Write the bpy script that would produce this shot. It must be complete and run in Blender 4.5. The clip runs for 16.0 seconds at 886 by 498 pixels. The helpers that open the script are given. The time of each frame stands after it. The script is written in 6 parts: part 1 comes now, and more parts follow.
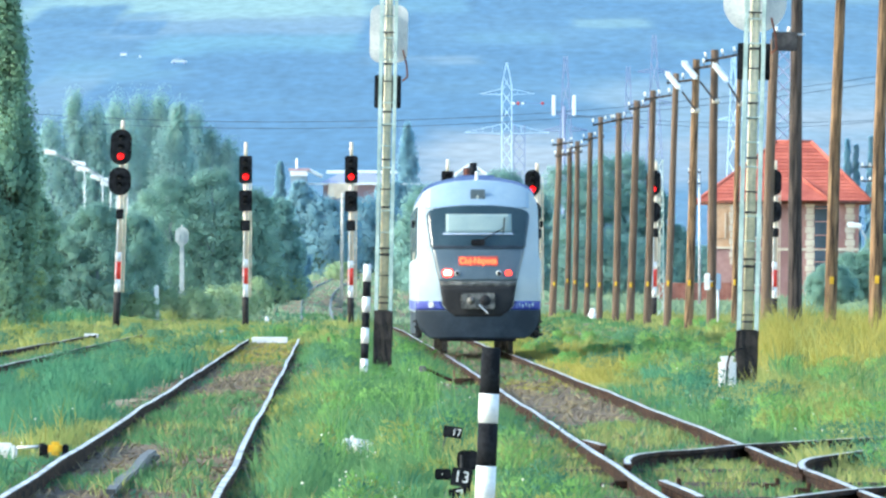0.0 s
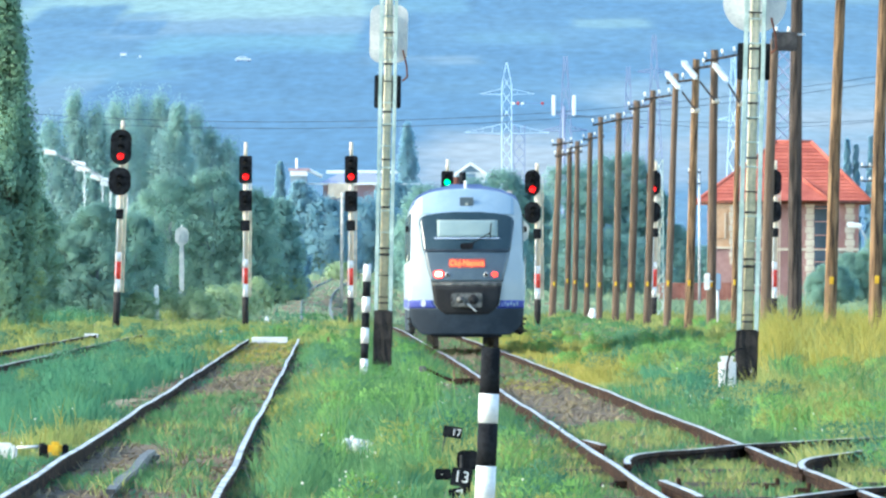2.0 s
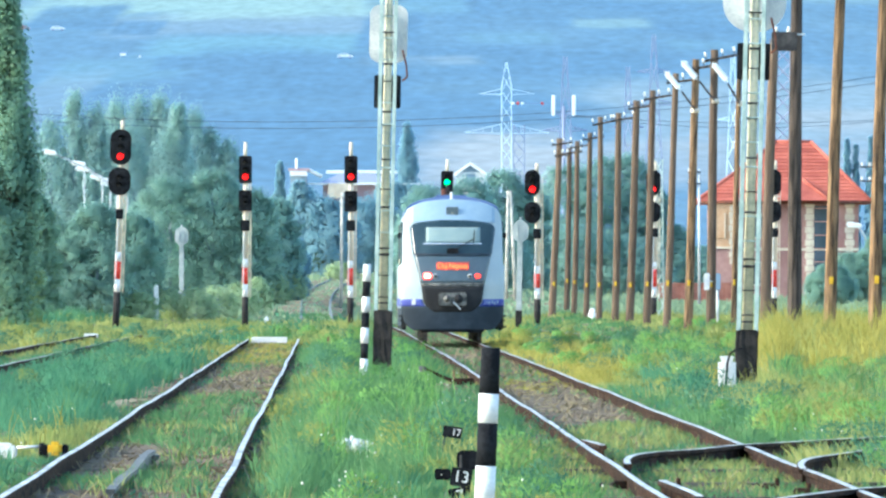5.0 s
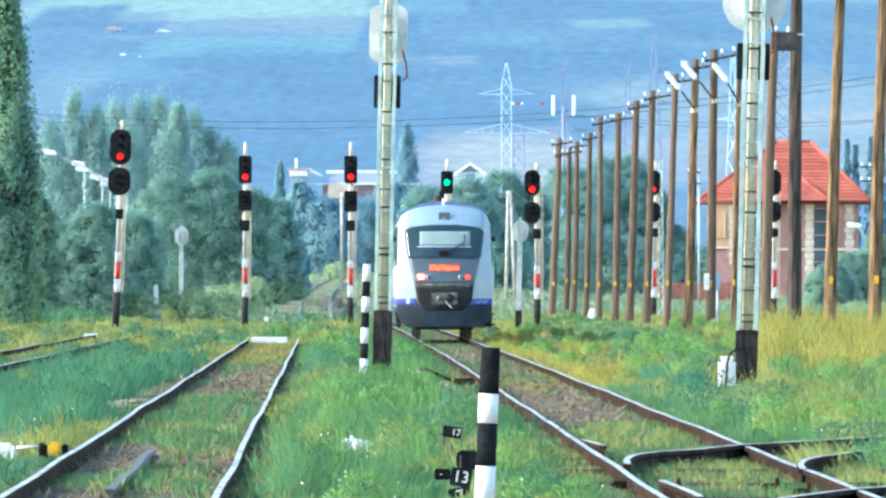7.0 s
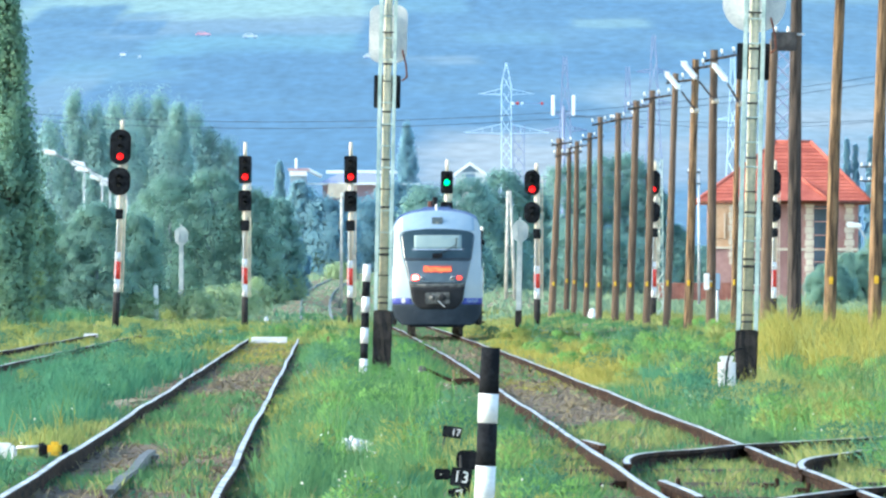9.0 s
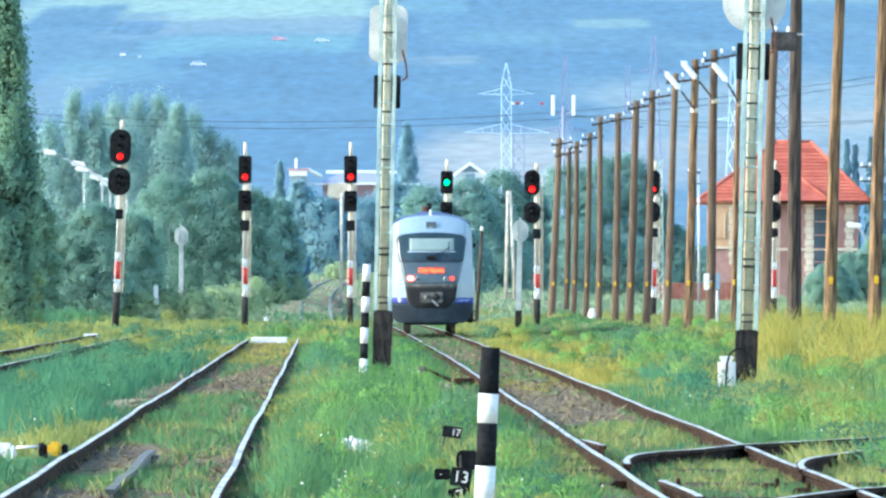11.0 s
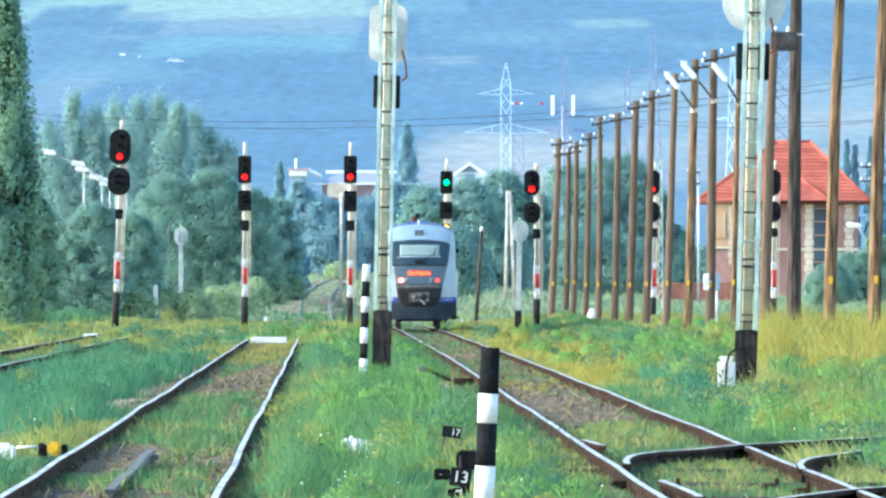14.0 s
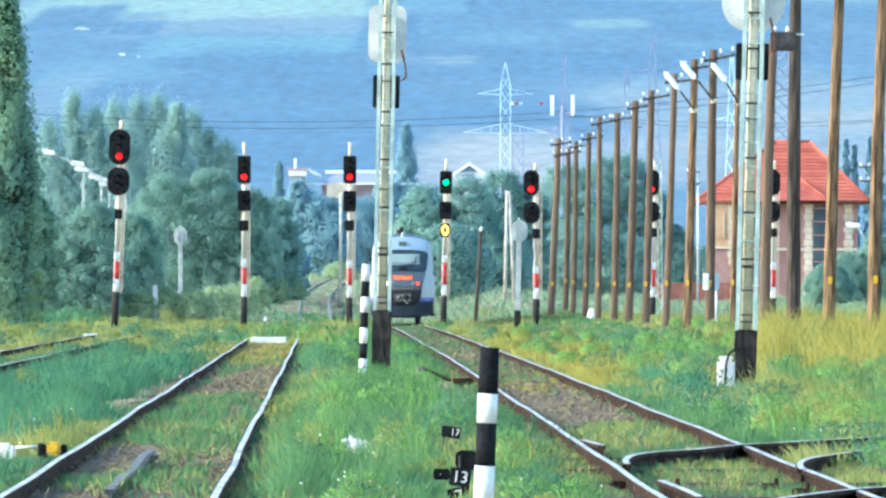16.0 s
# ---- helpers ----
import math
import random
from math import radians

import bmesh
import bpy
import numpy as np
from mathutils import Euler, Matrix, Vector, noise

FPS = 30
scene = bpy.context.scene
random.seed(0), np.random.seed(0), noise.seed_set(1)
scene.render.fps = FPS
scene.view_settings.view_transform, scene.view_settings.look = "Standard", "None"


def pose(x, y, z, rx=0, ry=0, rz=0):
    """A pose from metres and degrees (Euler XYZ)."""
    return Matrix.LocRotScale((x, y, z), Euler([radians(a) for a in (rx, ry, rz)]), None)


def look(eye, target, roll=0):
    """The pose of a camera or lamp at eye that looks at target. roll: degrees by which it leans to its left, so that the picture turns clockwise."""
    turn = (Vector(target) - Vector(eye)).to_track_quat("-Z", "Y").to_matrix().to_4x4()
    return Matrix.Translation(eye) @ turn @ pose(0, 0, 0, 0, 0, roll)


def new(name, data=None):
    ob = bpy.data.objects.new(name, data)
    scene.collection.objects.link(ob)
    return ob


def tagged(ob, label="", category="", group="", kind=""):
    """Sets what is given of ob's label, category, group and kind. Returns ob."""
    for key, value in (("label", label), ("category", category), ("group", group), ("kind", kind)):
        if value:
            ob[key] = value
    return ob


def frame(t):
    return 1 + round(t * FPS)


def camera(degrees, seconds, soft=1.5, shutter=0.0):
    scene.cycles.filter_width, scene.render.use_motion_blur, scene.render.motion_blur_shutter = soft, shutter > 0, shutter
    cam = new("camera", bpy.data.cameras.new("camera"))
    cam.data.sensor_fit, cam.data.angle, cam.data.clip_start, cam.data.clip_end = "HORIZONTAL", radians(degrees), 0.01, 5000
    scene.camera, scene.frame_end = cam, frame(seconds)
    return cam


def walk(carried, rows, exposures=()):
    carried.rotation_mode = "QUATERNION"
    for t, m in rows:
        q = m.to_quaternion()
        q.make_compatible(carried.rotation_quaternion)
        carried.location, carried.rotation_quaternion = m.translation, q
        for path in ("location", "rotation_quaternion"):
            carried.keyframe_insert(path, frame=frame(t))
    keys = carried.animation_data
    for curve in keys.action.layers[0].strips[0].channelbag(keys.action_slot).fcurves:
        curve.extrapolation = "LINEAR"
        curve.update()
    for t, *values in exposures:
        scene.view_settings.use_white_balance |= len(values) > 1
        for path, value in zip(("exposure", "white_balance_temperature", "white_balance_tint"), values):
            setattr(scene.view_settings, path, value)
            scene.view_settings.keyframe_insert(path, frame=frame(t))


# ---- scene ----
# A rear view down a station yard: a diesel railcar runs away along straight track between signals and wooden poles.
cam = camera(4.49, 16.0, soft=2.5)
walk(cam, [
    (0.0, look((0, 0, 1.45), (0.0, 1000, 5.10))),
    (4.0, look((0, 0, 1.45), (0.02, 1000, 5.10))),
    (9.0, look((0, 0, 1.45), (0.05, 1000, 5.10))),
    (13.5, look((0, 0, 1.45), (0.07, 1000, 5.10))),
    (16.0, look((0, 0, 1.45), (0.125, 1000, 5.10))),
], exposures=[(0.0, 1.88, 6000, 1.0), (16.0, 1.88, 6000, 1.0)])

# ---- light ----
world = bpy.data.worlds.new("sky")
scene.world = world
world.use_nodes = True
wn = world.node_tree.nodes
sky = wn.new("ShaderNodeTexSky")
sky.sky_type, sky.sun_disc = "NISHITA", False
sky.sun_elevation, sky.sun_rotation = radians(27), radians(-101)
wn["Background"].inputs["Strength"].default_value = 0.14
world.node_tree.links.new(sky.outputs[0], wn["Background"].inputs[0])
sun_data = bpy.data.lights.new("sun", "SUN")
sun_data.energy, sun_data.angle, sun_data.color = 1.7, radians(14), (1.0, 0.87, 0.70)
sun = new("sun", sun_data)
sun.matrix_world = look((-100, -20, 52), (0, 0, 0))


# ---- materials ----
def mat(name, low, high, scale=3.0, rough=0.8, metal=0.0, bump=0.3, fine=40.0, island=0.0, per_object=0.0,
        glow=None, glow_strength=0.0, spec=0.3, stretch=(1, 1, 1), soft=0.0):
    m = bpy.data.materials.new(name)
    m.use_nodes = True
    n, l = m.node_tree.nodes, m.node_tree.links
    b = n["Principled BSDF"]
    b.inputs["Roughness"].default_value, b.inputs["Metallic"].default_value = rough, metal
    b.inputs["Specular IOR Level"].default_value = spec
    geo = n.new("ShaderNodeNewGeometry")
    co = n.new("ShaderNodeTexCoord")
    mp = n.new("ShaderNodeMapping")
    mp.inputs["Scale"].default_value = stretch
    l.new(co.outputs["Object"], mp.inputs[0])
    big, small = n.new("ShaderNodeTexNoise"), n.new("ShaderNodeTexNoise")
    big.inputs["Scale"].default_value, small.inputs["Scale"].default_value = scale, fine
    big.inputs["Detail"].default_value = 5
    l.new(mp.outputs[0], big.inputs["Vector"])
    l.new(mp.outputs[0], small.inputs["Vector"])
    add = n.new("ShaderNodeMath")
    add.operation = "MULTIPLY_ADD"
    add.inputs[1].default_value = 0.35
    l.new(small.outputs["Fac"], add.inputs[0])
    l.new(big.outputs["Fac"], add.inputs[2])
    fac = add.outputs[0]
    for amount, source in ((island, geo.outputs["Random Per Island"]), (per_object, None)):
        if amount:
            if source is None:
                source = n.new("ShaderNodeObjectInfo").outputs["Random"]
            a = n.new("ShaderNodeMath")
            a.operation = "MULTIPLY_ADD"
            a.inputs[1].default_value = amount
            l.new(source, a.inputs[0])
            l.new(fac, a.inputs[2])
            fac = a.outputs[0]
    ramp = n.new("ShaderNodeValToRGB")
    ramp.color_ramp.elements[0].position, ramp.color_ramp.elements[1].position = 0.56, 0.81 + island + per_object
    ramp.color_ramp.elements[0].color, ramp.color_ramp.elements[1].color = (*low, 1), (*high, 1)
    l.new(fac, ramp.inputs[0])
    l.new(ramp.outputs[0], b.inputs["Base Color"])
    if bump:
        bp = n.new("ShaderNodeBump")
        bp.inputs["Strength"].default_value, bp.inputs["Distance"].default_value = bump, 0.02
        l.new(small.outputs["Fac"], bp.inputs["Height"])
        l.new(bp.outputs[0], b.inputs["Normal"])
    if soft:
        b.inputs["Subsurface Weight"].default_value = 0.0
        tr = n.new("ShaderNodeBsdfTranslucent")
        mx = n.new("ShaderNodeMixShader")
        mx.inputs[0].default_value = soft
        l.new(ramp.outputs[0], tr.inputs[0])
        l.new(b.outputs[0], mx.inputs[1])
        l.new(tr.outputs[0], mx.inputs[2])
        l.new(mx.outputs[0], n["Material Output"].inputs[0])
    if glow == "own":
        l.new(ramp.outputs[0], b.inputs["Emission Color"])
        dark = n.new("ShaderNodeMix")
        dark.data_type, dark.blend_type = "RGBA", "MULTIPLY"
        dark.inputs[0].default_value = 1.0
        dark.inputs[7].default_value = (0.05, 0.05, 0.05, 1)
        l.new(ramp.outputs[0], dark.inputs[6])
        l.new(dark.outputs[2], b.inputs["Base Color"])
        b.inputs["Emission Strength"].default_value = glow_strength
    elif glow:
        b.inputs["Emission Color"].default_value = (*glow, 1)
        b.inputs["Emission Strength"].default_value = glow_strength
    return m


M_SOIL = mat("soil", (0.15, 0.125, 0.075), (0.31, 0.26, 0.165), 0.35, 0.95, bump=0.6, fine=9)
M_BALLAST = mat("ballast", (0.07, 0.052, 0.033), (0.185, 0.138, 0.088), 1.2, 0.95, bump=0.8, fine=16)
M_GREEN = mat("green_grass", (0.075, 0.20, 0.085), (0.19, 0.36, 0.145), 1.1, 0.7, bump=0, fine=2, island=0.18, spec=0.06, soft=0.35)
M_YELLOW = mat("dry_grass", (0.21, 0.29, 0.085), (0.44, 0.45, 0.165), 1.1, 0.75, bump=0, fine=2, island=0.18, spec=0.06, soft=0.35)
M_WEED = mat("weed_leaves", (0.055, 0.17, 0.11), (0.13, 0.29, 0.165), 0.5, 0.7, bump=0, fine=2, island=0.18, spec=0.06, soft=0.3)
# Paler, cooler green with haze in the colour of the far grass.
M_FARGRASS = mat("far_hazed_grass", (0.20, 0.35, 0.24), (0.33, 0.45, 0.27), 0.10, 0.8, bump=0, fine=1, island=0.4, spec=0.06, soft=0.35)
M_HERB = mat("bright_weed_leaves", (0.12, 0.31, 0.08), (0.28, 0.50, 0.15), 0.5, 0.7, bump=0, fine=2, island=0.18, spec=0.06, soft=0.35)
M_HERB_DRY = mat("yellow_weed_leaves", (0.18, 0.26, 0.06), (0.40, 0.42, 0.13), 0.5, 0.75, bump=0, fine=2, island=0.18, spec=0.06, soft=0.35)
M_REED = mat("orange_dry_grass", (0.29, 0.30, 0.06), (0.54, 0.465, 0.13), 1.1, 0.75, bump=0, fine=2, island=0.18, spec=0.06, soft=0.35)
M_STRAW = mat("dry_straw", (0.12, 0.10, 0.055), (0.28, 0.235, 0.14), 2.0, 0.85, bump=0, fine=4, island=0.5)
M_PEBBLE = mat("ballast_stone", (0.06, 0.047, 0.031), (0.17, 0.132, 0.088), 2.0, 0.9, bump=0, fine=4, island=0.6)
# Bluish tone is part weeds, part haze put into the colour.
M_TEALGRASS = mat("bluish_grass", (0.06, 0.21, 0.125), (0.14, 0.33, 0.175), 1.1, 0.7, bump=0, fine=2, island=0.18, spec=0.06, soft=0.35)
M_BUSH = mat("pale_bush_leaf", (0.33, 0.50, 0.29), (0.48, 0.60, 0.36), 0.3, 0.8, bump=0, fine=1.5, island=0.3, spec=0.06, soft=0.5)
M_FLOWER = mat("white_blossom", (0.55, 0.6, 0.5), (0.8, 0.8, 0.72), 3, 0.8, bump=0)
# Most leaf colours below, and the far bark, have distance haze mixed in.
M_LEAF = mat("hazed_leaf_green", (0.24, 0.42, 0.375), (0.32, 0.50, 0.39), 0.25, 0.7, bump=0, fine=1.5, island=0.3, spec=0.06, soft=0.6)
M_LEAF_POP = mat("hazed_poplar_leaf", (0.19, 0.35, 0.27), (0.28, 0.44, 0.28), 0.25, 0.7, bump=0, fine=1.5, island=0.3, spec=0.06, soft=0.45)
M_LEAF_OLIVE = mat("olive_leaf", (0.18, 0.31, 0.15), (0.31, 0.42, 0.20), 0.25, 0.7, bump=0, fine=1.5, island=0.5, spec=0.06, soft=0.45)
M_LEAF_FAR = mat("far_hazed_leaf", (0.24, 0.43, 0.42), (0.31, 0.50, 0.43), 0.12, 0.8, bump=0, fine=0.8, island=0.3, spec=0.06, soft=0.6)
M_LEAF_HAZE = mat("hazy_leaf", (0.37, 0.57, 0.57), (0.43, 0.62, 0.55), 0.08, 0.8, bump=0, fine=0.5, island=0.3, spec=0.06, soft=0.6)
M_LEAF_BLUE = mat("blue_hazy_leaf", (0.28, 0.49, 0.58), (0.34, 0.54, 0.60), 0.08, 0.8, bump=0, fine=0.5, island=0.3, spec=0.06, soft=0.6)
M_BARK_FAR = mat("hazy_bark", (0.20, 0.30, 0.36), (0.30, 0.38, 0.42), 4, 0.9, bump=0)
# Rust turned grey-blue here: haze put into the rail's colour.
M_RAIL_FAR = mat("distant_hazed_rail", (0.13, 0.17, 0.18), (0.22, 0.26, 0.27), 1.0, 0.8, bump=0)
M_BARK = mat("bark", (0.05, 0.04, 0.03), (0.14, 0.11, 0.08), 4, 0.9)
M_RAILTOP = mat("worn_rail_head", (0.10, 0.085, 0.08), (0.68, 0.68, 0.70), 2.0, 0.35, metal=0.2, bump=0.1, spec=0.5, fine=14)
M_RUST = mat("rail_rust", (0.010, 0.008, 0.007), (0.065, 0.036, 0.024), 3.0, 0.9, bump=0.4, spec=0.08)
M_TIMBER = mat("sleeper_timber", (0.05, 0.045, 0.042), (0.15, 0.13, 0.115), 2.0, 0.9, bump=0.7, stretch=(1, 6, 6))
M_POLE = mat("pole_wood", (0.014, 0.011, 0.009), (0.165, 0.115, 0.08), 1.1, 0.85, bump=0.6, fine=30, per_object=0.30, stretch=(11, 11, 0.8))
M_POLE_TAN = mat("tan_pole_wood", (0.03, 0.02, 0.013), (0.32, 0.20, 0.105), 1.1, 0.85, bump=0.6, fine=30, stretch=(12, 12, 0.9))
M_POLE_DARK = mat("tarred_pole_wood", (0.014, 0.012, 0.011), (0.11, 0.085, 0.07), 1.1, 0.85, bump=0.6, fine=30, stretch=(12, 12, 0.9))
M_WHITE = mat("white_paint", (0.66, 0.68, 0.68), (0.84, 0.84, 0.82), 5, 0.6, bump=0.2)
M_BLACK = mat("black_paint", (0.006, 0.007, 0.009), (0.02, 0.022, 0.026), 5, 0.85, bump=0.2, spec=0.1)
M_RED = mat("red_paint", (0.55, 0.03, 0.02), (0.7, 0.07, 0.05), 5, 0.6, bump=0.2)
M_YELLOWP = mat("yellow_paint", (0.6, 0.36, 0.02), (0.8, 0.55, 0.05), 5, 0.6, bump=0.2)
M_TARBASE = mat("tarred_concrete", (0.010, 0.010, 0.010), (0.034, 0.031, 0.030), 4, 0.9, bump=0.8, fine=14)
M_CONC = mat("pale_concrete", (0.36, 0.36, 0.33), (0.62, 0.60, 0.54), 2.5, 0.85, bump=0.5, fine=20)
M_MAST = mat("mast_cream_paint", (0.33, 0.34, 0.26), (0.62, 0.57, 0.40), 1.6, 0.6, bump=0.3, fine=12)
M_STEEL = mat("ladder_pale_green_paint", (0.31, 0.42, 0.40), (0.54, 0.65, 0.60), 3, 0.55, bump=0.2)
M_DARKSTEEL = mat("dark_steel", (0.03, 0.03, 0.032), (0.09, 0.085, 0.085), 4, 0.6, metal=0.3)
M_SHIELD = mat("signal_shield_paint", (0.42, 0.46, 0.48), (0.68, 0.70, 0.68), 2.0, 0.6, bump=0.15)
# Bluish grey puts haze over the concrete's own tone.
M_DISC = mat("hazy_grey_concrete", (0.27, 0.33, 0.34), (0.46, 0.50, 0.49), 2.0, 0.8, bump=0.2)
M_GALV = mat("galvanised", (0.38, 0.42, 0.45), (0.62, 0.66, 0.68), 2.0, 0.5, metal=0.3)
# Tower steel tinted pale or blue to stand for the haze before it.
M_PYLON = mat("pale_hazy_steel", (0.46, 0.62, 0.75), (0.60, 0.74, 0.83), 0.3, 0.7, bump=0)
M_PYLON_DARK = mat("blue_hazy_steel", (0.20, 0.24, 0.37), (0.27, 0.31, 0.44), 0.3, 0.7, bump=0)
M_PORC = mat("porcelain", (0.7, 0.72, 0.7), (0.85, 0.85, 0.82), 4, 0.25, bump=0)
M_WIRE = mat("line_wire", (0.10, 0.13, 0.17), (0.16, 0.20, 0.26), 1, 0.7, bump=0)
M_REDLAMP = mat("red_lamp", (0.5, 0.01, 0.01), (0.5, 0.01, 0.01), 1, 0.4, bump=0, glow=(1.0, 0.006, 0.008), glow_strength=0.75)
M_GREENLAMP = mat("green_lamp", (0.01, 0.4, 0.2), (0.01, 0.4, 0.2), 1, 0.4, bump=0, glow=(0.03, 1.0, 0.24), glow_strength=0.95)
M_AMBER = mat("amber_lamp", (0.5, 0.3, 0.02), (0.5, 0.3, 0.02), 1, 0.4, bump=0, glow=(1.0, 0.62, 0.12), glow_strength=1.0)
M_LENS = mat("dark_lens", (0.015, 0.018, 0.02), (0.03, 0.032, 0.035), 4, 0.15, bump=0)
M_TRAIN = mat("railcar_white", (0.325, 0.40, 0.44), (0.375, 0.445, 0.475), 0.8, 0.32, bump=0.03, fine=6, spec=0.5)
M_TRAIN_GREY = mat("railcar_pale_blue_grey", (0.23, 0.34, 0.46), (0.29, 0.40, 0.50), 0.8, 0.35, bump=0.03, fine=6, spec=0.5)
M_BLUE = mat("railcar_blue", (0.03, 0.045, 0.28), (0.06, 0.09, 0.38), 1.0, 0.4, bump=0.03, spec=0.5)
M_ROOF = mat("railcar_roof_blue", (0.07, 0.12, 0.28), (0.13, 0.19, 0.36), 1.0, 0.5, bump=0.05)
M_SKIRT = mat("railcar_skirt_grey", (0.010, 0.020, 0.034), (0.030, 0.046, 0.066), 1.2, 0.6, bump=0.2)
M_PANEL = mat("railcar_dark_panel", (0.055, 0.085, 0.11), (0.09, 0.125, 0.155), 1.2, 0.25, bump=0.02, spec=0.5)
M_GLASS = mat("windscreen_glass", (0.02, 0.042, 0.058), (0.036, 0.064, 0.082), 0.8, 0.16, bump=0, spec=0.3)
M_BLIND = mat("pale_sun_blind", (0.20, 0.285, 0.30), (0.26, 0.345, 0.345), 1.0, 0.7, bump=0.05)
M_RECESS = mat("recess_shade_black", (0.008, 0.009, 0.012), (0.025, 0.027, 0.03), 2, 0.8)
M_COUPLER = mat("coupler_steel", (0.06, 0.065, 0.065), (0.20, 0.20, 0.19), 6, 0.6, metal=0.3)
M_LED = mat("led_text", (0.6, 0.1, 0.02), (0.6, 0.1, 0.02), 1, 0.5, bump=0, glow=(1.0, 0.13, 0.05), glow_strength=0.9)
M_LEDPANEL = mat("led_panel", (0.20, 0.05, 0.04), (0.26, 0.07, 0.05), 1, 0.3, bump=0, glow=(1.0, 0.12, 0.06), glow_strength=0.10)
M_TAIL = mat("tail_lamp", (0.6, 0.05, 0.03), (0.6, 0.05, 0.03), 1, 0.4, bump=0, glow=(1.0, 0.04, 0.025), glow_strength=0.9)
M_TAILHOT = mat("tail_lamp_core", (0.8, 0.5, 0.4), (0.8, 0.5, 0.4), 1, 0.4, bump=0, glow=(1.0, 0.55, 0.40), glow_strength=2.5)
M_CHROME = mat("lamp_chrome", (0.5, 0.55, 0.55), (0.7, 0.72, 0.72), 3, 0.2, metal=0.7, bump=0)
M_EXHAUST = mat("rusty_exhaust", (0.08, 0.03, 0.022), (0.2, 0.08, 0.05), 3, 0.8)
M_TILE = mat("red_roof_tile", (0.30, 0.07, 0.05), (0.47, 0.135, 0.095), 0.9, 0.75, bump=0.3, fine=6, per_object=0.3)
M_WALLPINK = mat("pink_render", (0.31, 0.175, 0.16), (0.42, 0.255, 0.23), 0.4, 0.9, bump=0.2, fine=4)
# Ochre with the low sun's warmth on this wall put into the colour.
M_WALLWARM = mat("sunlit_ochre_render", (0.50, 0.30, 0.17), (0.62, 0.42, 0.27), 0.4, 0.9, bump=0.2, fine=4)
M_QUOIN = mat("cream_quoin", (0.55, 0.48, 0.38), (0.72, 0.66, 0.54), 0.8, 0.85, bump=0.2)
M_WINDOW = mat("house_window_glass", (0.03, 0.06, 0.09), (0.06, 0.09, 0.13), 0.7, 0.1, bump=0)
M_BRICKW = mat("red_brick_wall", (0.24, 0.10, 0.075), (0.38, 0.18, 0.14), 0.6, 0.9, bump=0.4, fine=5)
# Haze is mixed into the three wall and roof colours that follow.
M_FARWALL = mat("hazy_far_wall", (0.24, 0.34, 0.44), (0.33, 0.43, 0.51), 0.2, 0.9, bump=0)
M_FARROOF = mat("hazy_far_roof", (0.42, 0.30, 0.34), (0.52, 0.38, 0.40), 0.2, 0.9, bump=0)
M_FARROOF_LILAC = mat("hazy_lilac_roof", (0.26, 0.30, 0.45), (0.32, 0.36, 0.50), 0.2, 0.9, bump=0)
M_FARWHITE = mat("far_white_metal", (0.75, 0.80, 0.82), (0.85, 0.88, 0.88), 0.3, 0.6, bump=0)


# ---- geometry helpers ----
def mesh_from(name, bm, smooth=False):
    me = bpy.data.meshes.new(name)
    bmesh.ops.recalc_face_normals(bm, faces=bm.faces)
    if smooth:
        for f in bm.faces:
            f.smooth = True
    bm.to_mesh(me)
    bm.free()
    return me


def part(name, bm, material, parent=None, label="", smooth=False):
    ob = new(name, mesh_from(name, bm, smooth))
    ob.data.materials.append(material)
    if parent is not None:
        ob.parent = parent
    if label:
        ob["label"] = label
    return ob


def thing(name, x, y, z, label, category, group="", kind="", rz=0.0, tilt=0.0):
    ob = new(name)
    ob.empty_display_size = 0.2
    ob.matrix_basis = pose(x, y, z, 0, tilt, rz)
    return tagged(ob, label, category, group, kind)


def box(bm, cx, cy, cz, sx, sy, sz, bev=0.0, m=None):
    made = bmesh.ops.create_cube(bm, size=1.0)
    t = Matrix.Translation((cx, cy, cz)) @ Matrix.Diagonal((sx, sy, sz, 1))
    bmesh.ops.transform(bm, matrix=(m @ t) if m else t, verts=made["verts"])
    if bev:
        edges = list({e for v in made["verts"] for e in v.link_edges})
        bmesh.ops.bevel(bm, geom=edges, offset=bev, segments=2, affect="EDGES")
    return bm


def tube(bm, a, b, r1, r2=None, seg=10):
    a, b = Vector(a), Vector(b)
    made = bmesh.ops.create_cone(bm, cap_ends=True, segments=seg, radius1=r1, radius2=r1 if r2 is None else r2, depth=(b - a).length)
    q = (b - a).to_track_quat("Z", "Y").to_matrix().to_4x4()
    bmesh.ops.transform(bm, matrix=Matrix.Translation((a + b) / 2) @ q, verts=made["verts"])
    return bm


def rod(name, a, b, r1, material, parent, r2=None, seg=10, label=""):
    return part(name, tube(bmesh.new(), a, b, r1, r2, seg), material, parent, label, smooth=seg > 7)


def block(name, c, s, material, parent, bev=0.0, label="", m=None):
    return part(name, box(bmesh.new(), *c, *s, bev, m), material, parent, label)


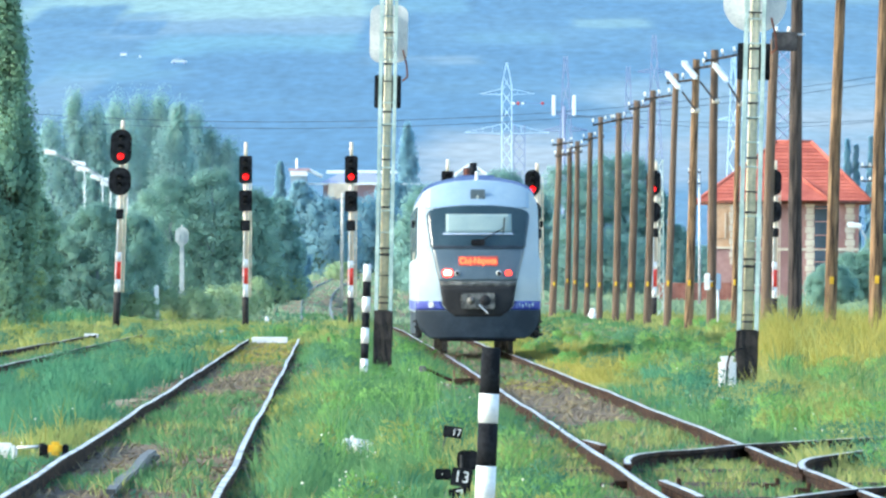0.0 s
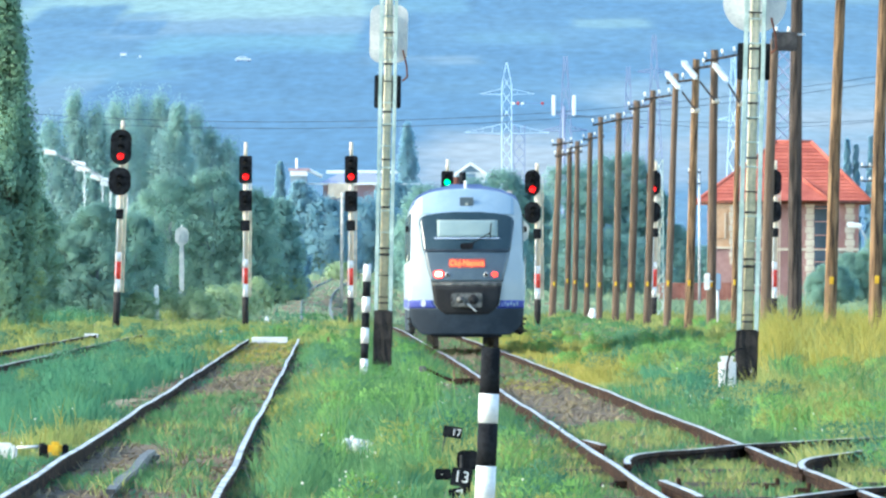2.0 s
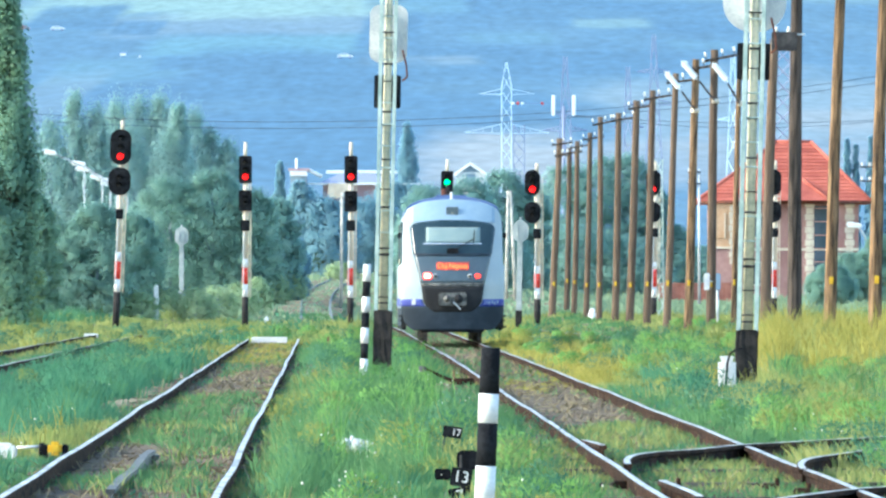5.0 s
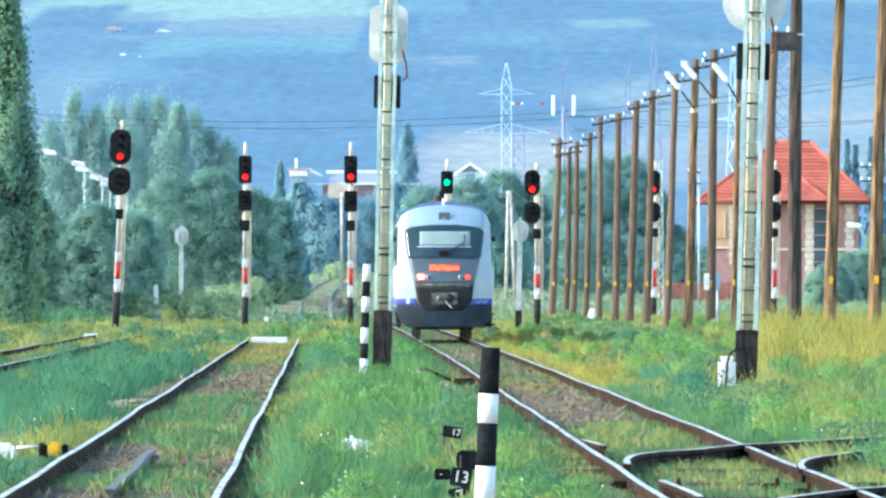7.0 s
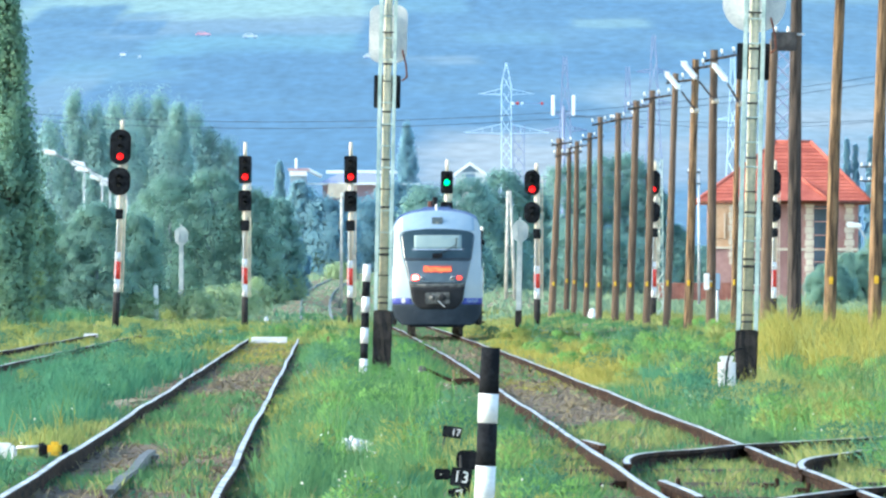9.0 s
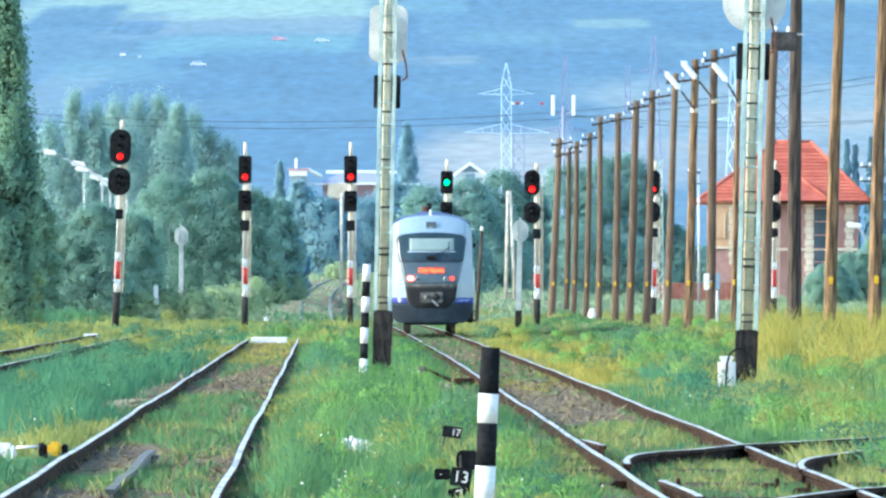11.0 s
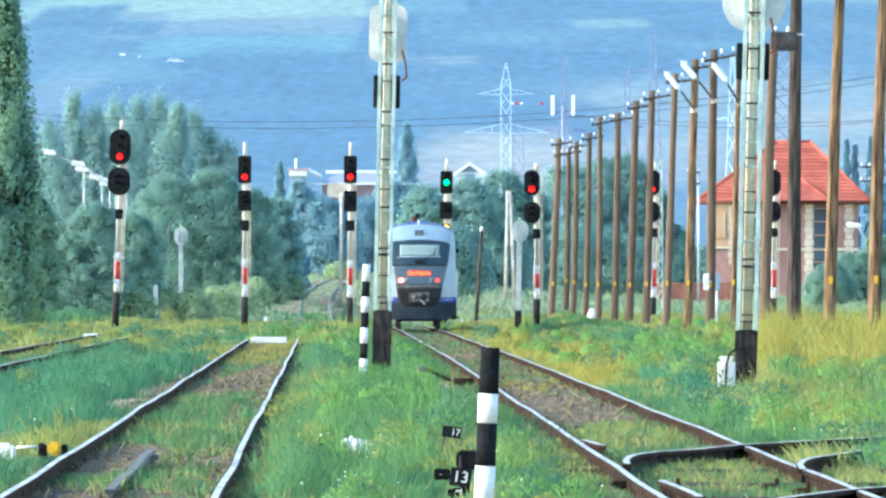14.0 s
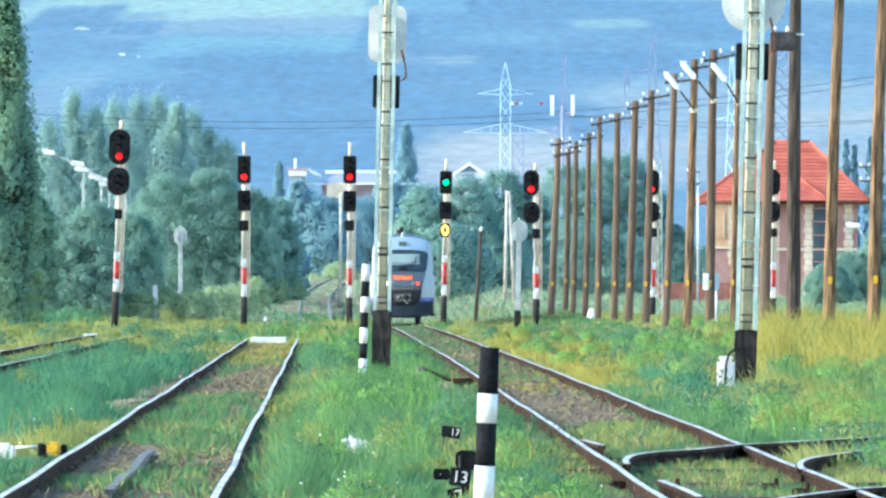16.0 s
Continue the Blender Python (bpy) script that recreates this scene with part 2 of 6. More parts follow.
def plate(bm, w, h, d, r, seg=6, cx=0.0, cy=0.0, cz=0.0):
    """A rounded plate, w wide and h high, standing in the xz plane, d thick, with corner radius r."""
    r = min(r, w / 2 - 1e-3, h / 2 - 1e-3)
    pts = []
    for sx, sz, a0 in ((1, 1, 0), (-1, 1, 90), (-1, -1, 180), (1, -1, 270)):
        for k in range(seg + 1):
            a = radians(a0 + 90 * k / seg)
            pts.append((cx + sx * (w / 2 - r) + r * math.cos(a), cz + sz * (h / 2 - r) + r * math.sin(a)))
    f = [bm.verts.new((x, cy - d / 2, z)) for x, z in pts]
    b = [bm.verts.new((x, cy + d / 2, z)) for x, z in pts]
    bm.faces.new(f)
    bm.faces.new(b[::-1])
    for i in range(len(pts)):
        j = (i + 1) % len(pts)
        bm.faces.new((f[j], f[i], b[i], b[j]))
    return bm


def lettering(name, text, size, material, parent, at, rz=0.0, ry=0.0, wide=None, bold=0.0):
    cu = bpy.data.curves.new(name, "FONT")
    cu.body, cu.size, cu.align_x, cu.align_y, cu.extrude, cu.offset = text, size, "CENTER", "CENTER", 0.004, bold
    tmp = bpy.data.objects.new(name, cu)
    scene.collection.objects.link(tmp)
    bpy.context.view_layer.update()
    me = bpy.data.meshes.new_from_object(tmp.evaluated_get(bpy.context.evaluated_depsgraph_get()))
    bpy.data.objects.remove(tmp)
    sx = 1.0
    if wide:
        xs = [v.co.x for v in me.vertices]
        sx = wide / (max(xs) - min(xs))
    me.transform(pose(0, 0, 0, 90, 0, 0) @ Matrix.Diagonal((sx, 1, 1, 1)))
    ob = new(name, me)
    me.materials.clear()
    me.materials.append(material)
    ob.parent = parent
    ob.matrix_basis = pose(*at, 0, ry, rz)
    return ob


def numpy_mesh(name, verts, faces_per, material, normals=None):
    """verts: (n, k, 3) with the faces of one piece in faces_per, as index tuples below k."""
    n, k, _ = verts.shape
    base = np.arange(n)[:, None] * k
    loops, starts, totals, at = [], [], [], 0
    for f in faces_per:
        loops.append(base + np.array(f)[None, :])
    lens = [len(f) for f in faces_per]
    allf = np.concatenate(loops, axis=1).ravel()
    totals = np.tile(np.array(lens), n)
    starts = np.concatenate(([0], np.cumsum(totals)[:-1]))
    me = bpy.data.meshes.new(name)
    me.vertices.add(n * k)
    me.vertices.foreach_set("co", verts.reshape(-1).astype(np.float32))
    me.loops.add(len(allf))
    me.loops.foreach_set("vertex_index", allf.astype(np.int32))
    me.polygons.add(len(totals))
    me.polygons.foreach_set("loop_start", starts.astype(np.int32))
    me.polygons.foreach_set("loop_total", totals.astype(np.int32))
    me.update(calc_edges=True)
    me.materials.append(material)
    if normals is not None:
        normals = normals / (np.linalg.norm(normals, axis=-1, keepdims=True) + 1e-9)
        me.polygons.foreach_set("use_smooth", np.ones(len(totals), bool))
        me.normals_split_custom_set_from_vertices(normals.reshape(-1, 3).astype(np.float32))
    return me


def wave(x, y, s, seed=0.0):
    """A cheap smooth field from -1 to 1 over arrays."""
    return (np.sin(x * s + 1.3 * np.sin(y * s * 0.31 + seed) + seed * 2.1) * np.sin(y * s * 0.23 + 1.7 * np.sin(x * s * 0.77 + seed * 1.7) + seed)
            + 0.5 * np.sin(x * s * 2.3 + y * s * 0.61 + seed * 3.3) * np.sin(y * s * 0.53 - x * s * 1.1 + seed)) / 1.5


# ---- plan ----
# Centre lines of the tracks: metres along the yard and across it.
MAIN = [(40, 2.64), (82, 2.29), (156, 1.67), (200, 1.30), (255, 0.82), (300, 0.345), (341, -0.06), (404, -0.66), (466, -1.31), (512, -1.79), (640, -3.15)]
SIDING = [(40, -1.94), (86, -2.42), (213, -3.74), (338, -5.06)]
OUTER = [(150, -8.60), (202, -9.10), (268, -9.78), (372, -10.65)]
FAR_RIGHT = [(330, 6.3), (345, 6.0), (392, 5.0), (440, 3.9)]


def centre(line, y):
    ys, xs = [p[0] for p in line], [p[1] for p in line]
    return np.interp(y, ys, xs)


def rise(x, y):
    """Height of the ground at arrays x, y."""
    x, y = np.asarray(x, float), np.asarray(y, float)
    z = -0.17 + 0.035 * wave(x, y, 1.3, 1.0) + 0.05 * wave(x, y, 0.35, 4.0)
    d = np.minimum(np.minimum(np.abs(x - centre(MAIN, y)), np.abs(x - centre(SIDING, y)) + 99 * (y > 338)), np.abs(x - centre(OUTER, y)) + 99 * (y > 372))
    z = np.where(d < 1.6, -0.165 + 0.012 * wave(x, y, 3.0, 2.0), z)
    far = np.clip(y - 505, 0, None)
    away = np.clip((np.abs(x - centre(MAIN, y)) - 2.0) / 2.0, 0, 1)
    z = z + (1 - 0.65 * np.clip((x - 3.0) / 6.0, 0, 1)) * 0.0105 * far * np.clip(far / 80, 0, 1) * np.maximum(away, np.clip((y - 570) / 60, 0, 1))
    z = z + 0.30 * np.clip((x - centre(MAIN, y) - 4.2) / 3.0, 0, 1) * np.clip((y - 170) / 60, 0, 1)
    return z + 0.25 * np.clip((-11.5 - x) / 3.0, 0, 1) * np.clip((y - 330) / 60, 0, 1)


def ground_z(x, y):
    return float(rise(np.array([x]), np.array([y]))[0])


def ground():
    ys = np.concatenate((np.arange(-60, 70, 10.0), np.arange(70, 420, 1.6), np.arange(420, 700, 5.0), np.arange(700, 1001, 25.0)))
    us = np.concatenate((np.linspace(-160, -24, 12), np.linspace(-22, 22, 90), np.linspace(24, 160, 12)))
    X, Y = np.meshgrid(us, ys)
    Z = rise(X, Y)
    r, c = X.shape
    verts = np.stack((X, Y, Z), -1).reshape(-1, 3)
    i = np.arange(r * c).reshape(r, c)
    faces = np.stack((i[:-1, :-1], i[:-1, 1:], i[1:, 1:], i[1:, :-1]), -1).reshape(-1, 4)
    me = bpy.data.meshes.new("ground")
    me.from_pydata(verts.tolist(), [], faces.tolist())
    me.polygons.foreach_set("use_smooth", [True] * len(me.polygons))
    me.materials.append(M_SOIL)
    tagged(new("ground", me), "rough earth of a rail yard under grass and weeds", "ground", kind="structure")


ground()


# ---- far hills ----
def hill_height(x, y):
    t = np.clip((y - 900) / 3900, 0, 1)
    z = 2.9 + 170 * t ** 1.75 + 5 * wave(x, y, 0.005, 2.0) * t + 1.0 * wave(x, y, 0.02, 5.0) * t
    return np.where(y < 900, rise(x * 0, y) - 0.5 + 0 * x, z)


def hill_material():
    m = bpy.data.materials.new("hazy_hillside")
    m.use_nodes = True
    n, l = m.node_tree.nodes, m.node_tree.links
    b = n["Principled BSDF"]
    b.inputs["Roughness"].default_value, b.inputs["Specular IOR Level"].default_value = 0.95, 0.1
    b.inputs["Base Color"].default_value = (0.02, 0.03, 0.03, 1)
    hazed_cover = n.new("ShaderNodeAttribute")
    hazed_cover.attribute_name = "hazed_cover"
    co = n.new("ShaderNodeTexCoord")
    mp = n.new("ShaderNodeMapping")
    mp.inputs["Scale"].default_value = (0.26, 0.034, 0.0)
    l.new(co.outputs["Object"], mp.inputs[0])
    grain = n.new("ShaderNodeTexNoise")
    grain.inputs["Scale"].default_value, grain.inputs["Detail"].default_value = 1.0, 5
    l.new(mp.outputs[0], grain.inputs["Vector"])
    amount = n.new("ShaderNodeMapRange")
    amount.inputs["From Min"].default_value, amount.inputs["From Max"].default_value = 0.3, 0.7
    amount.inputs["To Min"].default_value, amount.inputs["To Max"].default_value = 0.82, 1.15
    l.new(grain.outputs["Fac"], amount.inputs["Value"])
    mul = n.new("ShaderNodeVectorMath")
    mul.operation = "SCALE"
    l.new(hazed_cover.outputs["Color"], mul.inputs[0])
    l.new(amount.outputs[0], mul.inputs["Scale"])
    # The slope emits its colour over a near-black base, standing for hazy brightness.
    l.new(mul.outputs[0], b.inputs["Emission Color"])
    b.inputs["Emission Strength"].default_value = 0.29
    return m


# These land colours already carry the blue of distance haze.
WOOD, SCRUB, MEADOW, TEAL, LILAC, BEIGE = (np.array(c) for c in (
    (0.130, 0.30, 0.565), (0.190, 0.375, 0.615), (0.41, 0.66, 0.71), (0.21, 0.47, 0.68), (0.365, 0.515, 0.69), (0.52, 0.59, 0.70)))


def soft_noise(x, y, s, seed):
    return wave(x, y, s, seed) * 0.6 + wave(x, y, s * 2.7, seed + 3) * 0.3 + wave(x, y, s * 6.5, seed + 7) * 0.2


# Land cover fitted to the camera's view: west, east, near and far edges in metres, hazed colour, strength.
FIELDS = [
    ((-133.9, -18.7, 3434.0, 3764.4), MEADOW, 0.85), ((-98.1, -20.8, 3249.8, 3466.7), LILAC, 0.55), ((-83.8, -21.5, 3412.2, 3510.5), MEADOW, 0.6),
    ((-82.6, -18.4, 3067.7, 3260.5), TEAL, 0.85), ((-102.2, -66.9, 2845.5, 3046.4), TEAL, 0.5), ((-101.4, -85.3, 2429.9, 2950.9), LILAC, 0.45),
    ((-21.7, 11.4, 2972.1, 3046.4), LILAC, 0.6), ((-16.5, 8.1, 3434.0, 3598.3), TEAL, 0.55), ((17.7, 157.6, 3598.3, 3764.4), MEADOW, 0.35),
    ((37.9, 61.5, 3303.7, 3412.2), MEADOW, 0.55), ((93.5, 134.3, 2950.9, 3325.3), LILAC, 0.15), ((35.3, 111.9, 2265.6, 2845.5), LILAC, 0.75),
    ((-5.8, 27.6, 1917.5, 2388.7), BEIGE, 0.85), ((76.1, 108.2, 2357.9, 2584.7), BEIGE, 0.5), ((-80.9, -0.4, 1814.3, 1950.0), LILAC, 0.25),
    ((26.8, 91.6, 1917.5, 2265.6), BEIGE, 0.6), ((5.8, 31.6, 3174.5, 3271.3), TEAL, 0.4), ((64.0, 86.1, 3110.3, 3196.0), TEAL, 0.35)]
THICKETS = [(-95.0, -4.0, 1950.0, 2560.0), (-126.6, -98.8, 3314.5, 3631.4), (-98.2, -83.1, 3292.9, 3434.0), (-23.5, -3.9, 3057.0, 3466.7), (11.3, 67.9, 2845.5, 3110.3), (-69.2, -2.0, 2558.8, 3046.4), (-76.9, -21.6, 2919.2, 3067.7), (-88.8, -61.6, 2584.7, 2845.5), (-5.4, 21.8, 2399.0, 2553.7)]


def box_mask(x, y, edges, seed):
    x0, x1, y0, y1 = edges
    wx, wy = 0.16 * (x1 - x0), 0.30 * (y1 - y0)
    u = x + wx * 0.8 * soft_noise(x, y, 0.03, seed)
    v = y + wy * 0.9 * soft_noise(x, y, 0.025, seed + 2)
    f = lambda a, w: np.clip(a / w + 0.5, 0, 1)
    return f(u - x0, wx) * f(x1 - u, wx) * f(v - y0, wy) * f(y1 - v, wy)


def woodland(x, y):
    """How wooded the hillside is, 0 to 1."""
    w = np.clip(0.62 + 0.75 * soft_noise(x, y, 0.022, 3.0), 0, 1)
    for k, (edges, colour, amount) in enumerate(FIELDS):
        w = w * (1 - 0.95 * min(1.0, amount * 1.3) * box_mask(x, y, edges, k * 1.7))
    for k, edges in enumerate(THICKETS):
        w = np.maximum(w, 0.95 * box_mask(x, y, edges, 40 + k))
    return w


def hills():
    ys = np.concatenate((np.arange(880, 1800, 12.0), np.arange(1800, 4801, 15.0)))
    us = np.linspace(-1, 1, 300)
    Y, U = np.meshgrid(ys, us, indexing="ij")
    X = U * (20 + 0.043 * Y)
    edge = np.clip((np.abs(U) - 0.96) / 0.04, 0, 1)
    X = X + np.sign(U) * edge * (140 + 0.06 * Y)
    Z = hill_height(X, Y)
    r, c = X.shape
    i = np.arange(r * c).reshape(r, c)
    faces = np.stack((i[:-1, :-1], i[:-1, 1:], i[1:, 1:], i[1:, :-1]), -1).reshape(-1, 4)
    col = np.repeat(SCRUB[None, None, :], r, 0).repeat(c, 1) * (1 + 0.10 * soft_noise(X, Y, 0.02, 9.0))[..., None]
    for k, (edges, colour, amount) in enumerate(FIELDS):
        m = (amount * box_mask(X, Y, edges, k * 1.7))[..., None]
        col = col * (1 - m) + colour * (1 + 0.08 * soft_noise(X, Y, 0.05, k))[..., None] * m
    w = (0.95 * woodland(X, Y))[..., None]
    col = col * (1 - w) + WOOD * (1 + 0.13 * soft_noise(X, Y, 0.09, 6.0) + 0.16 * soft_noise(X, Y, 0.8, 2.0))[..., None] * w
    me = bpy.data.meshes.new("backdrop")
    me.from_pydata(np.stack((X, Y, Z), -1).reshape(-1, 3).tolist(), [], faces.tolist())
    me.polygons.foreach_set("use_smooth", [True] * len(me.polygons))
    at = me.color_attributes.new("hazed_cover", "FLOAT_COLOR", "POINT")
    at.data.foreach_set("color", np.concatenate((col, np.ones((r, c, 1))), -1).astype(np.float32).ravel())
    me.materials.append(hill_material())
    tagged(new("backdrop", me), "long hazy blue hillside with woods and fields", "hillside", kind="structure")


hills()


# ---- tracks ----
RAIL = [(-0.036, 0.0), (-0.036, -0.035), (-0.009, -0.05), (-0.009, -0.135), (-0.065, -0.155), (-0.065, -0.165),
        (0.065, -0.165), (0.065, -0.155), (0.009, -0.135), (0.009, -0.05), (0.036, -0.035), (0.036, 0.0)]


def rail(path, parent, name="rail", worn=True, body=None):
    """A rail along path, points (x, y, z) of the running surface's middle: web and foot, and a worn head on top."""
    path = [Vector(p) for p in path]
    for prof, material, title in ((RAIL, body or M_RUST, name), ([(-0.026, 0.003), (-0.026, -0.006), (0.026, -0.006), (0.026, 0.003)], M_RAILTOP, "rail_head")):
        if title == "rail_head" and not worn:
            continue
        bm = bmesh.new()
        rings = []
        for i, p in enumerate(path):
            d = (path[min(i + 1, len(path) - 1)] - path[max(i - 1, 0)]).normalized()
            side = Vector((d.y, -d.x, 0)).normalized()
            rings.append([bm.verts.new(p + side * u + Vector((0, 0, v))) for u, v in prof])
        for a, b in zip(rings, rings[1:]):
            for k in range(len(prof)):
                j = (k + 1) % len(prof)
                bm.faces.new((a[k], a[j], b[j], b[k]))
        bm.faces.new(rings[0])
        bm.faces.new(rings[-1][::-1])
        ob = part(title, bm, material, parent)
        if title == name:
            holder = ob
        else:
            ob.parent = holder
    return holder


def track(name, line, y0, y1, label, wobble=0.02, seed=1.0, sleepers=True, step=1.4):
    root = thing(name, 0, 0, 0, label, "railway track", kind="structure")
    ys = np.arange(y0, y1 + 0.1, step)
    xs = centre(line, ys)
    for k in range(3):
        xs[1:-1] = (xs[:-2] + 2 * xs[1:-1] + xs[2:]) / 4
    for s in (-1, 1):
        wx = wobble * np.sin(ys * 0.115 + seed + s) + 0.5 * wobble * np.sin(ys * 0.31 + 2 * seed - s)
        wz = -0.010 - 0.09 * np.clip((ys - 404) / 104, 0, 1) + 0.005 * np.sin(ys * 0.16 + seed * s) + 0.003 * np.sin(ys * 0.43 + seed * s)
        rail([(x + s * 0.753 + a, y, z) for x, y, z, a in zip(xs, ys, wz, wx)], root)
    if sleepers:
        bm = bmesh.new()
        box(bm, 0, 0, 0, 2.5, 0.25, 0.14, 0.012)
        me = mesh_from("sleeper", bm)
        me.materials.append(M_TIMBER)
        rng = random.Random(int(seed * 10))
        n = 0
        for y in np.arange(y0, y1, 0.65):
            if n >= 250:
                break
            n += 1
            ob = new("sleeper", me)
            ob.parent = root
            ob.matrix_basis = pose(float(np.interp(y, ys, xs)) + rng.uniform(-.04, .04), float(y), -0.245 + rng.uniform(-.02, .025), 0, 0, rng.uniform(-1.5, 1.5))
    return root


track("main_track", MAIN, 60, 560, "rusty railway track with worn shiny rails in dry grass", 0.007, 1.0)
track("siding_track", SIDING, 60, 338, "wavy overgrown siding track with bright worn rails", 0.010, 2.3)
track("outer_track", OUTER, 150, 372, "overgrown siding track among tall weeds", 0.01, 3.1, step=3.0)
track("joining_track", FAR_RIGHT, 330, 440, "rusty track almost hidden in grass", 0.01, 4.2, step=3.0)
FAR_LEFT = [(540, -6.0), (600, -6.9), (680, -7.0), (740, -6.2)]


def far_track():
    root = thing("distant_track", 0, 0, 0, "distant siding track curving over a grassy rise", "railway track", kind="structure")
    ys = np.arange(540, 741, 6.0)
    xs = centre(FAR_LEFT, ys)
    for k in range(60):
        xs[1:-1] = (xs[:-2] + 2 * xs[1:-1] + xs[2:]) / 4
    zs = rise(xs, ys) + 0.09
    for s in (-1, 1):
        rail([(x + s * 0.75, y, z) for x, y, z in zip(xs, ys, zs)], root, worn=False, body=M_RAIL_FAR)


far_track()


# ---- turnout at the near end of the main track ----
def bed(name, line, y0, y1, label):
    """Dark trodden ballast under a track."""
    ys = np.arange(y0, y1 + 0.1, 2.0)
    us = np.linspace(-1.35, 1.35, 9)
    bm = bmesh.new()
    rows = []
    for y in ys:
        c = float(centre(line, y))
        zs = rise(c + us, np.full(9, y)) + 0.012
        rows.append([bm.verts.new((c + u, y, z - (0.05 if abs(u) > 1.3 else 0))) for u, z in zip(us, zs)])
    for a, b in zip(rows, rows[1:]):
        for k in range(8):
            bm.faces.new((a[k], a[k + 1], b[k + 1], b[k]))
    tagged(part(name, bm, M_BALLAST, smooth=True), label, "ballast", kind="structure")


bed("ballast_main", MAIN, 60, 560, "dark stony ballast under the main track")
bed("ballast_siding", SIDING, 60, 338, "dark stony ballast under the siding")
bed("ballast_outer", OUTER, 150, 372, "dark stony ballast under the outer siding")


def turnout():
    root = thing("turnout", 0, 0, 0, "rusty turnout with bent wing rails and a branch track", "railway turnout", kind="structure")

    def smooth(pts, n=5):
        out = []
        for i in range(len(pts) - 1):
            p0, p1, p2, p3 = (Vector(pts[max(0, min(len(pts) - 1, i + k))]) for k in (-1, 0, 1, 2))
            for j in range(n):
                t = j / n
                out.append(0.5 * ((2 * p1) + (p2 - p0) * t + (2 * p0 - 5 * p1 + 4 * p2 - p3) * t * t + (3 * p1 - p0 - 3 * p2 + p3) * t ** 3))
        out.append(Vector(pts[-1]))
        return out

    def flat(pts, z=0.004):
        return smooth([(x, y, z) for x, y in pts])
    rail(flat([(1.544, 94.156), (1.57, 96.346), (1.673, 98.976), (1.9, 101.045), (2.319, 102.837), (2.721, 105.455), (3.017, 106.618)]), root, "wing_rail")
    rail(flat([(3.017, 106.618), (3.508, 108.614), (4.2, 111.111), (4.604, 112.84)], 0.002), root, "branch_rail")
    rail(flat([(2.928, 91.772), (2.985, 94.156), (3.142, 96.99), (3.431, 99.315), (3.873, 102.473), (4.339, 105.072)]), root, "wing_rail")
    rail(flat([(2.051, 76.517), (2.534, 79.67), (2.933, 81.921), (3.173, 82.857), (3.452, 83.573)]), root, "branch_rail")
    rail(flat([(1.66, 85.546), (1.717, 83.333), (1.776, 80.556), (1.797, 78.804)], 0.01), root, "check_rail")
    rail(flat([(1.363, 108.614), (1.423, 107.011), (1.492, 105.072)], 0.01), root, "check_rail")
    rng = random.Random(8)
    for k, y in enumerate((80.5, 84.5, 92.0, 98.2, 105.5)):
        c = float(centre(MAIN, y)) + 0.55
        block("bearer", (c, y, -0.19 + rng.uniform(-0.01, 0.015)), (3.3, 0.28, 0.16), M_TIMBER, root, 0.012)
    for xx, yy in ((2.568, 88.415), (1.414, 89.506), (1.795, 88.415), (2.745, 86.31)):
        block("slide_chair", (xx, yy, -0.09), (0.14, 0.3, 0.06), M_RUST, root, 0.015)
        rod("bolt", (xx + 0.05, yy, -0.07), (xx + 0.05, yy, -0.02), 0.02, M_RUST, root, seg=6)


turnout()


# ---- railcar ----
HALF = [(0.32, 0.98), (0.42, 1.18), (0.60, 1.33), (0.85, 1.40), (1.25, 1.42), (2.12, 1.42), (2.17, 1.375), (2.90, 1.365), (3.30, 1.355), (3.48, 1.32),
        (3.66, 1.24), (3.78, 1.07), (3.87, 0.80), (3.92, 0.50), (3.95, 0.0)]


def half_width(z):
    return float(np.interp(z, [p[0] for p in HALF], [p[1] for p in HALF]))


def nose(x, z):
    """How far the end face lies behind its foremost line (the railcar's end faces -y)."""
    lean = 0.95 * max(0.0, (z - 1.55) / 2.4) ** 1.5 + 0.10 * max(0.0, (1.0 - z))
    return lean + 0.34 * (abs(x) / 1.4) ** 2.4


def skin(zs, xl, xr, push, across=14):
    """A curved patch on the end face between the lines xl(z) and xr(z), push metres proud of it, with a turned-in rim."""
    bm = bmesh.new()
    rows, back = [], []
    for z in zs:
        a, b = xl(z), xr(z)
        line = [a + (b - a) * k / across for k in range(across + 1)]
        rows.append([bm.verts.new((x, nose(x, z) - push, z)) for x in line])
        back.append([bm.verts.new((x, nose(x, z) + 0.12, z)) for x in line])
    for g, flip in ((rows, False), (back, True)):
        for p, q in zip(g, g[1:]):
            for k in range(across):
                f = (p[k], p[k + 1], q[k + 1], q[k])
                bm.faces.new(f[::-1] if flip else f)
    for k in range(across):
        bm.faces.new((rows[0][k], back[0][k], back[0][k + 1], rows[0][k + 1]))
        bm.faces.new((rows[-1][k + 1], back[-1][k + 1], back[-1][k], rows[-1][k]))
    for i in range(len(zs) - 1):
        bm.faces.new((rows[i + 1][0], back[i + 1][0], back[i][0], rows[i][0]))
        bm.faces.new((rows[i][-1], back[i][-1], back[i + 1][-1], rows[i + 1][-1]))
    return bm


def span(a, b, n):
    return [a + (b - a) * i / n for i in range(n + 1)]


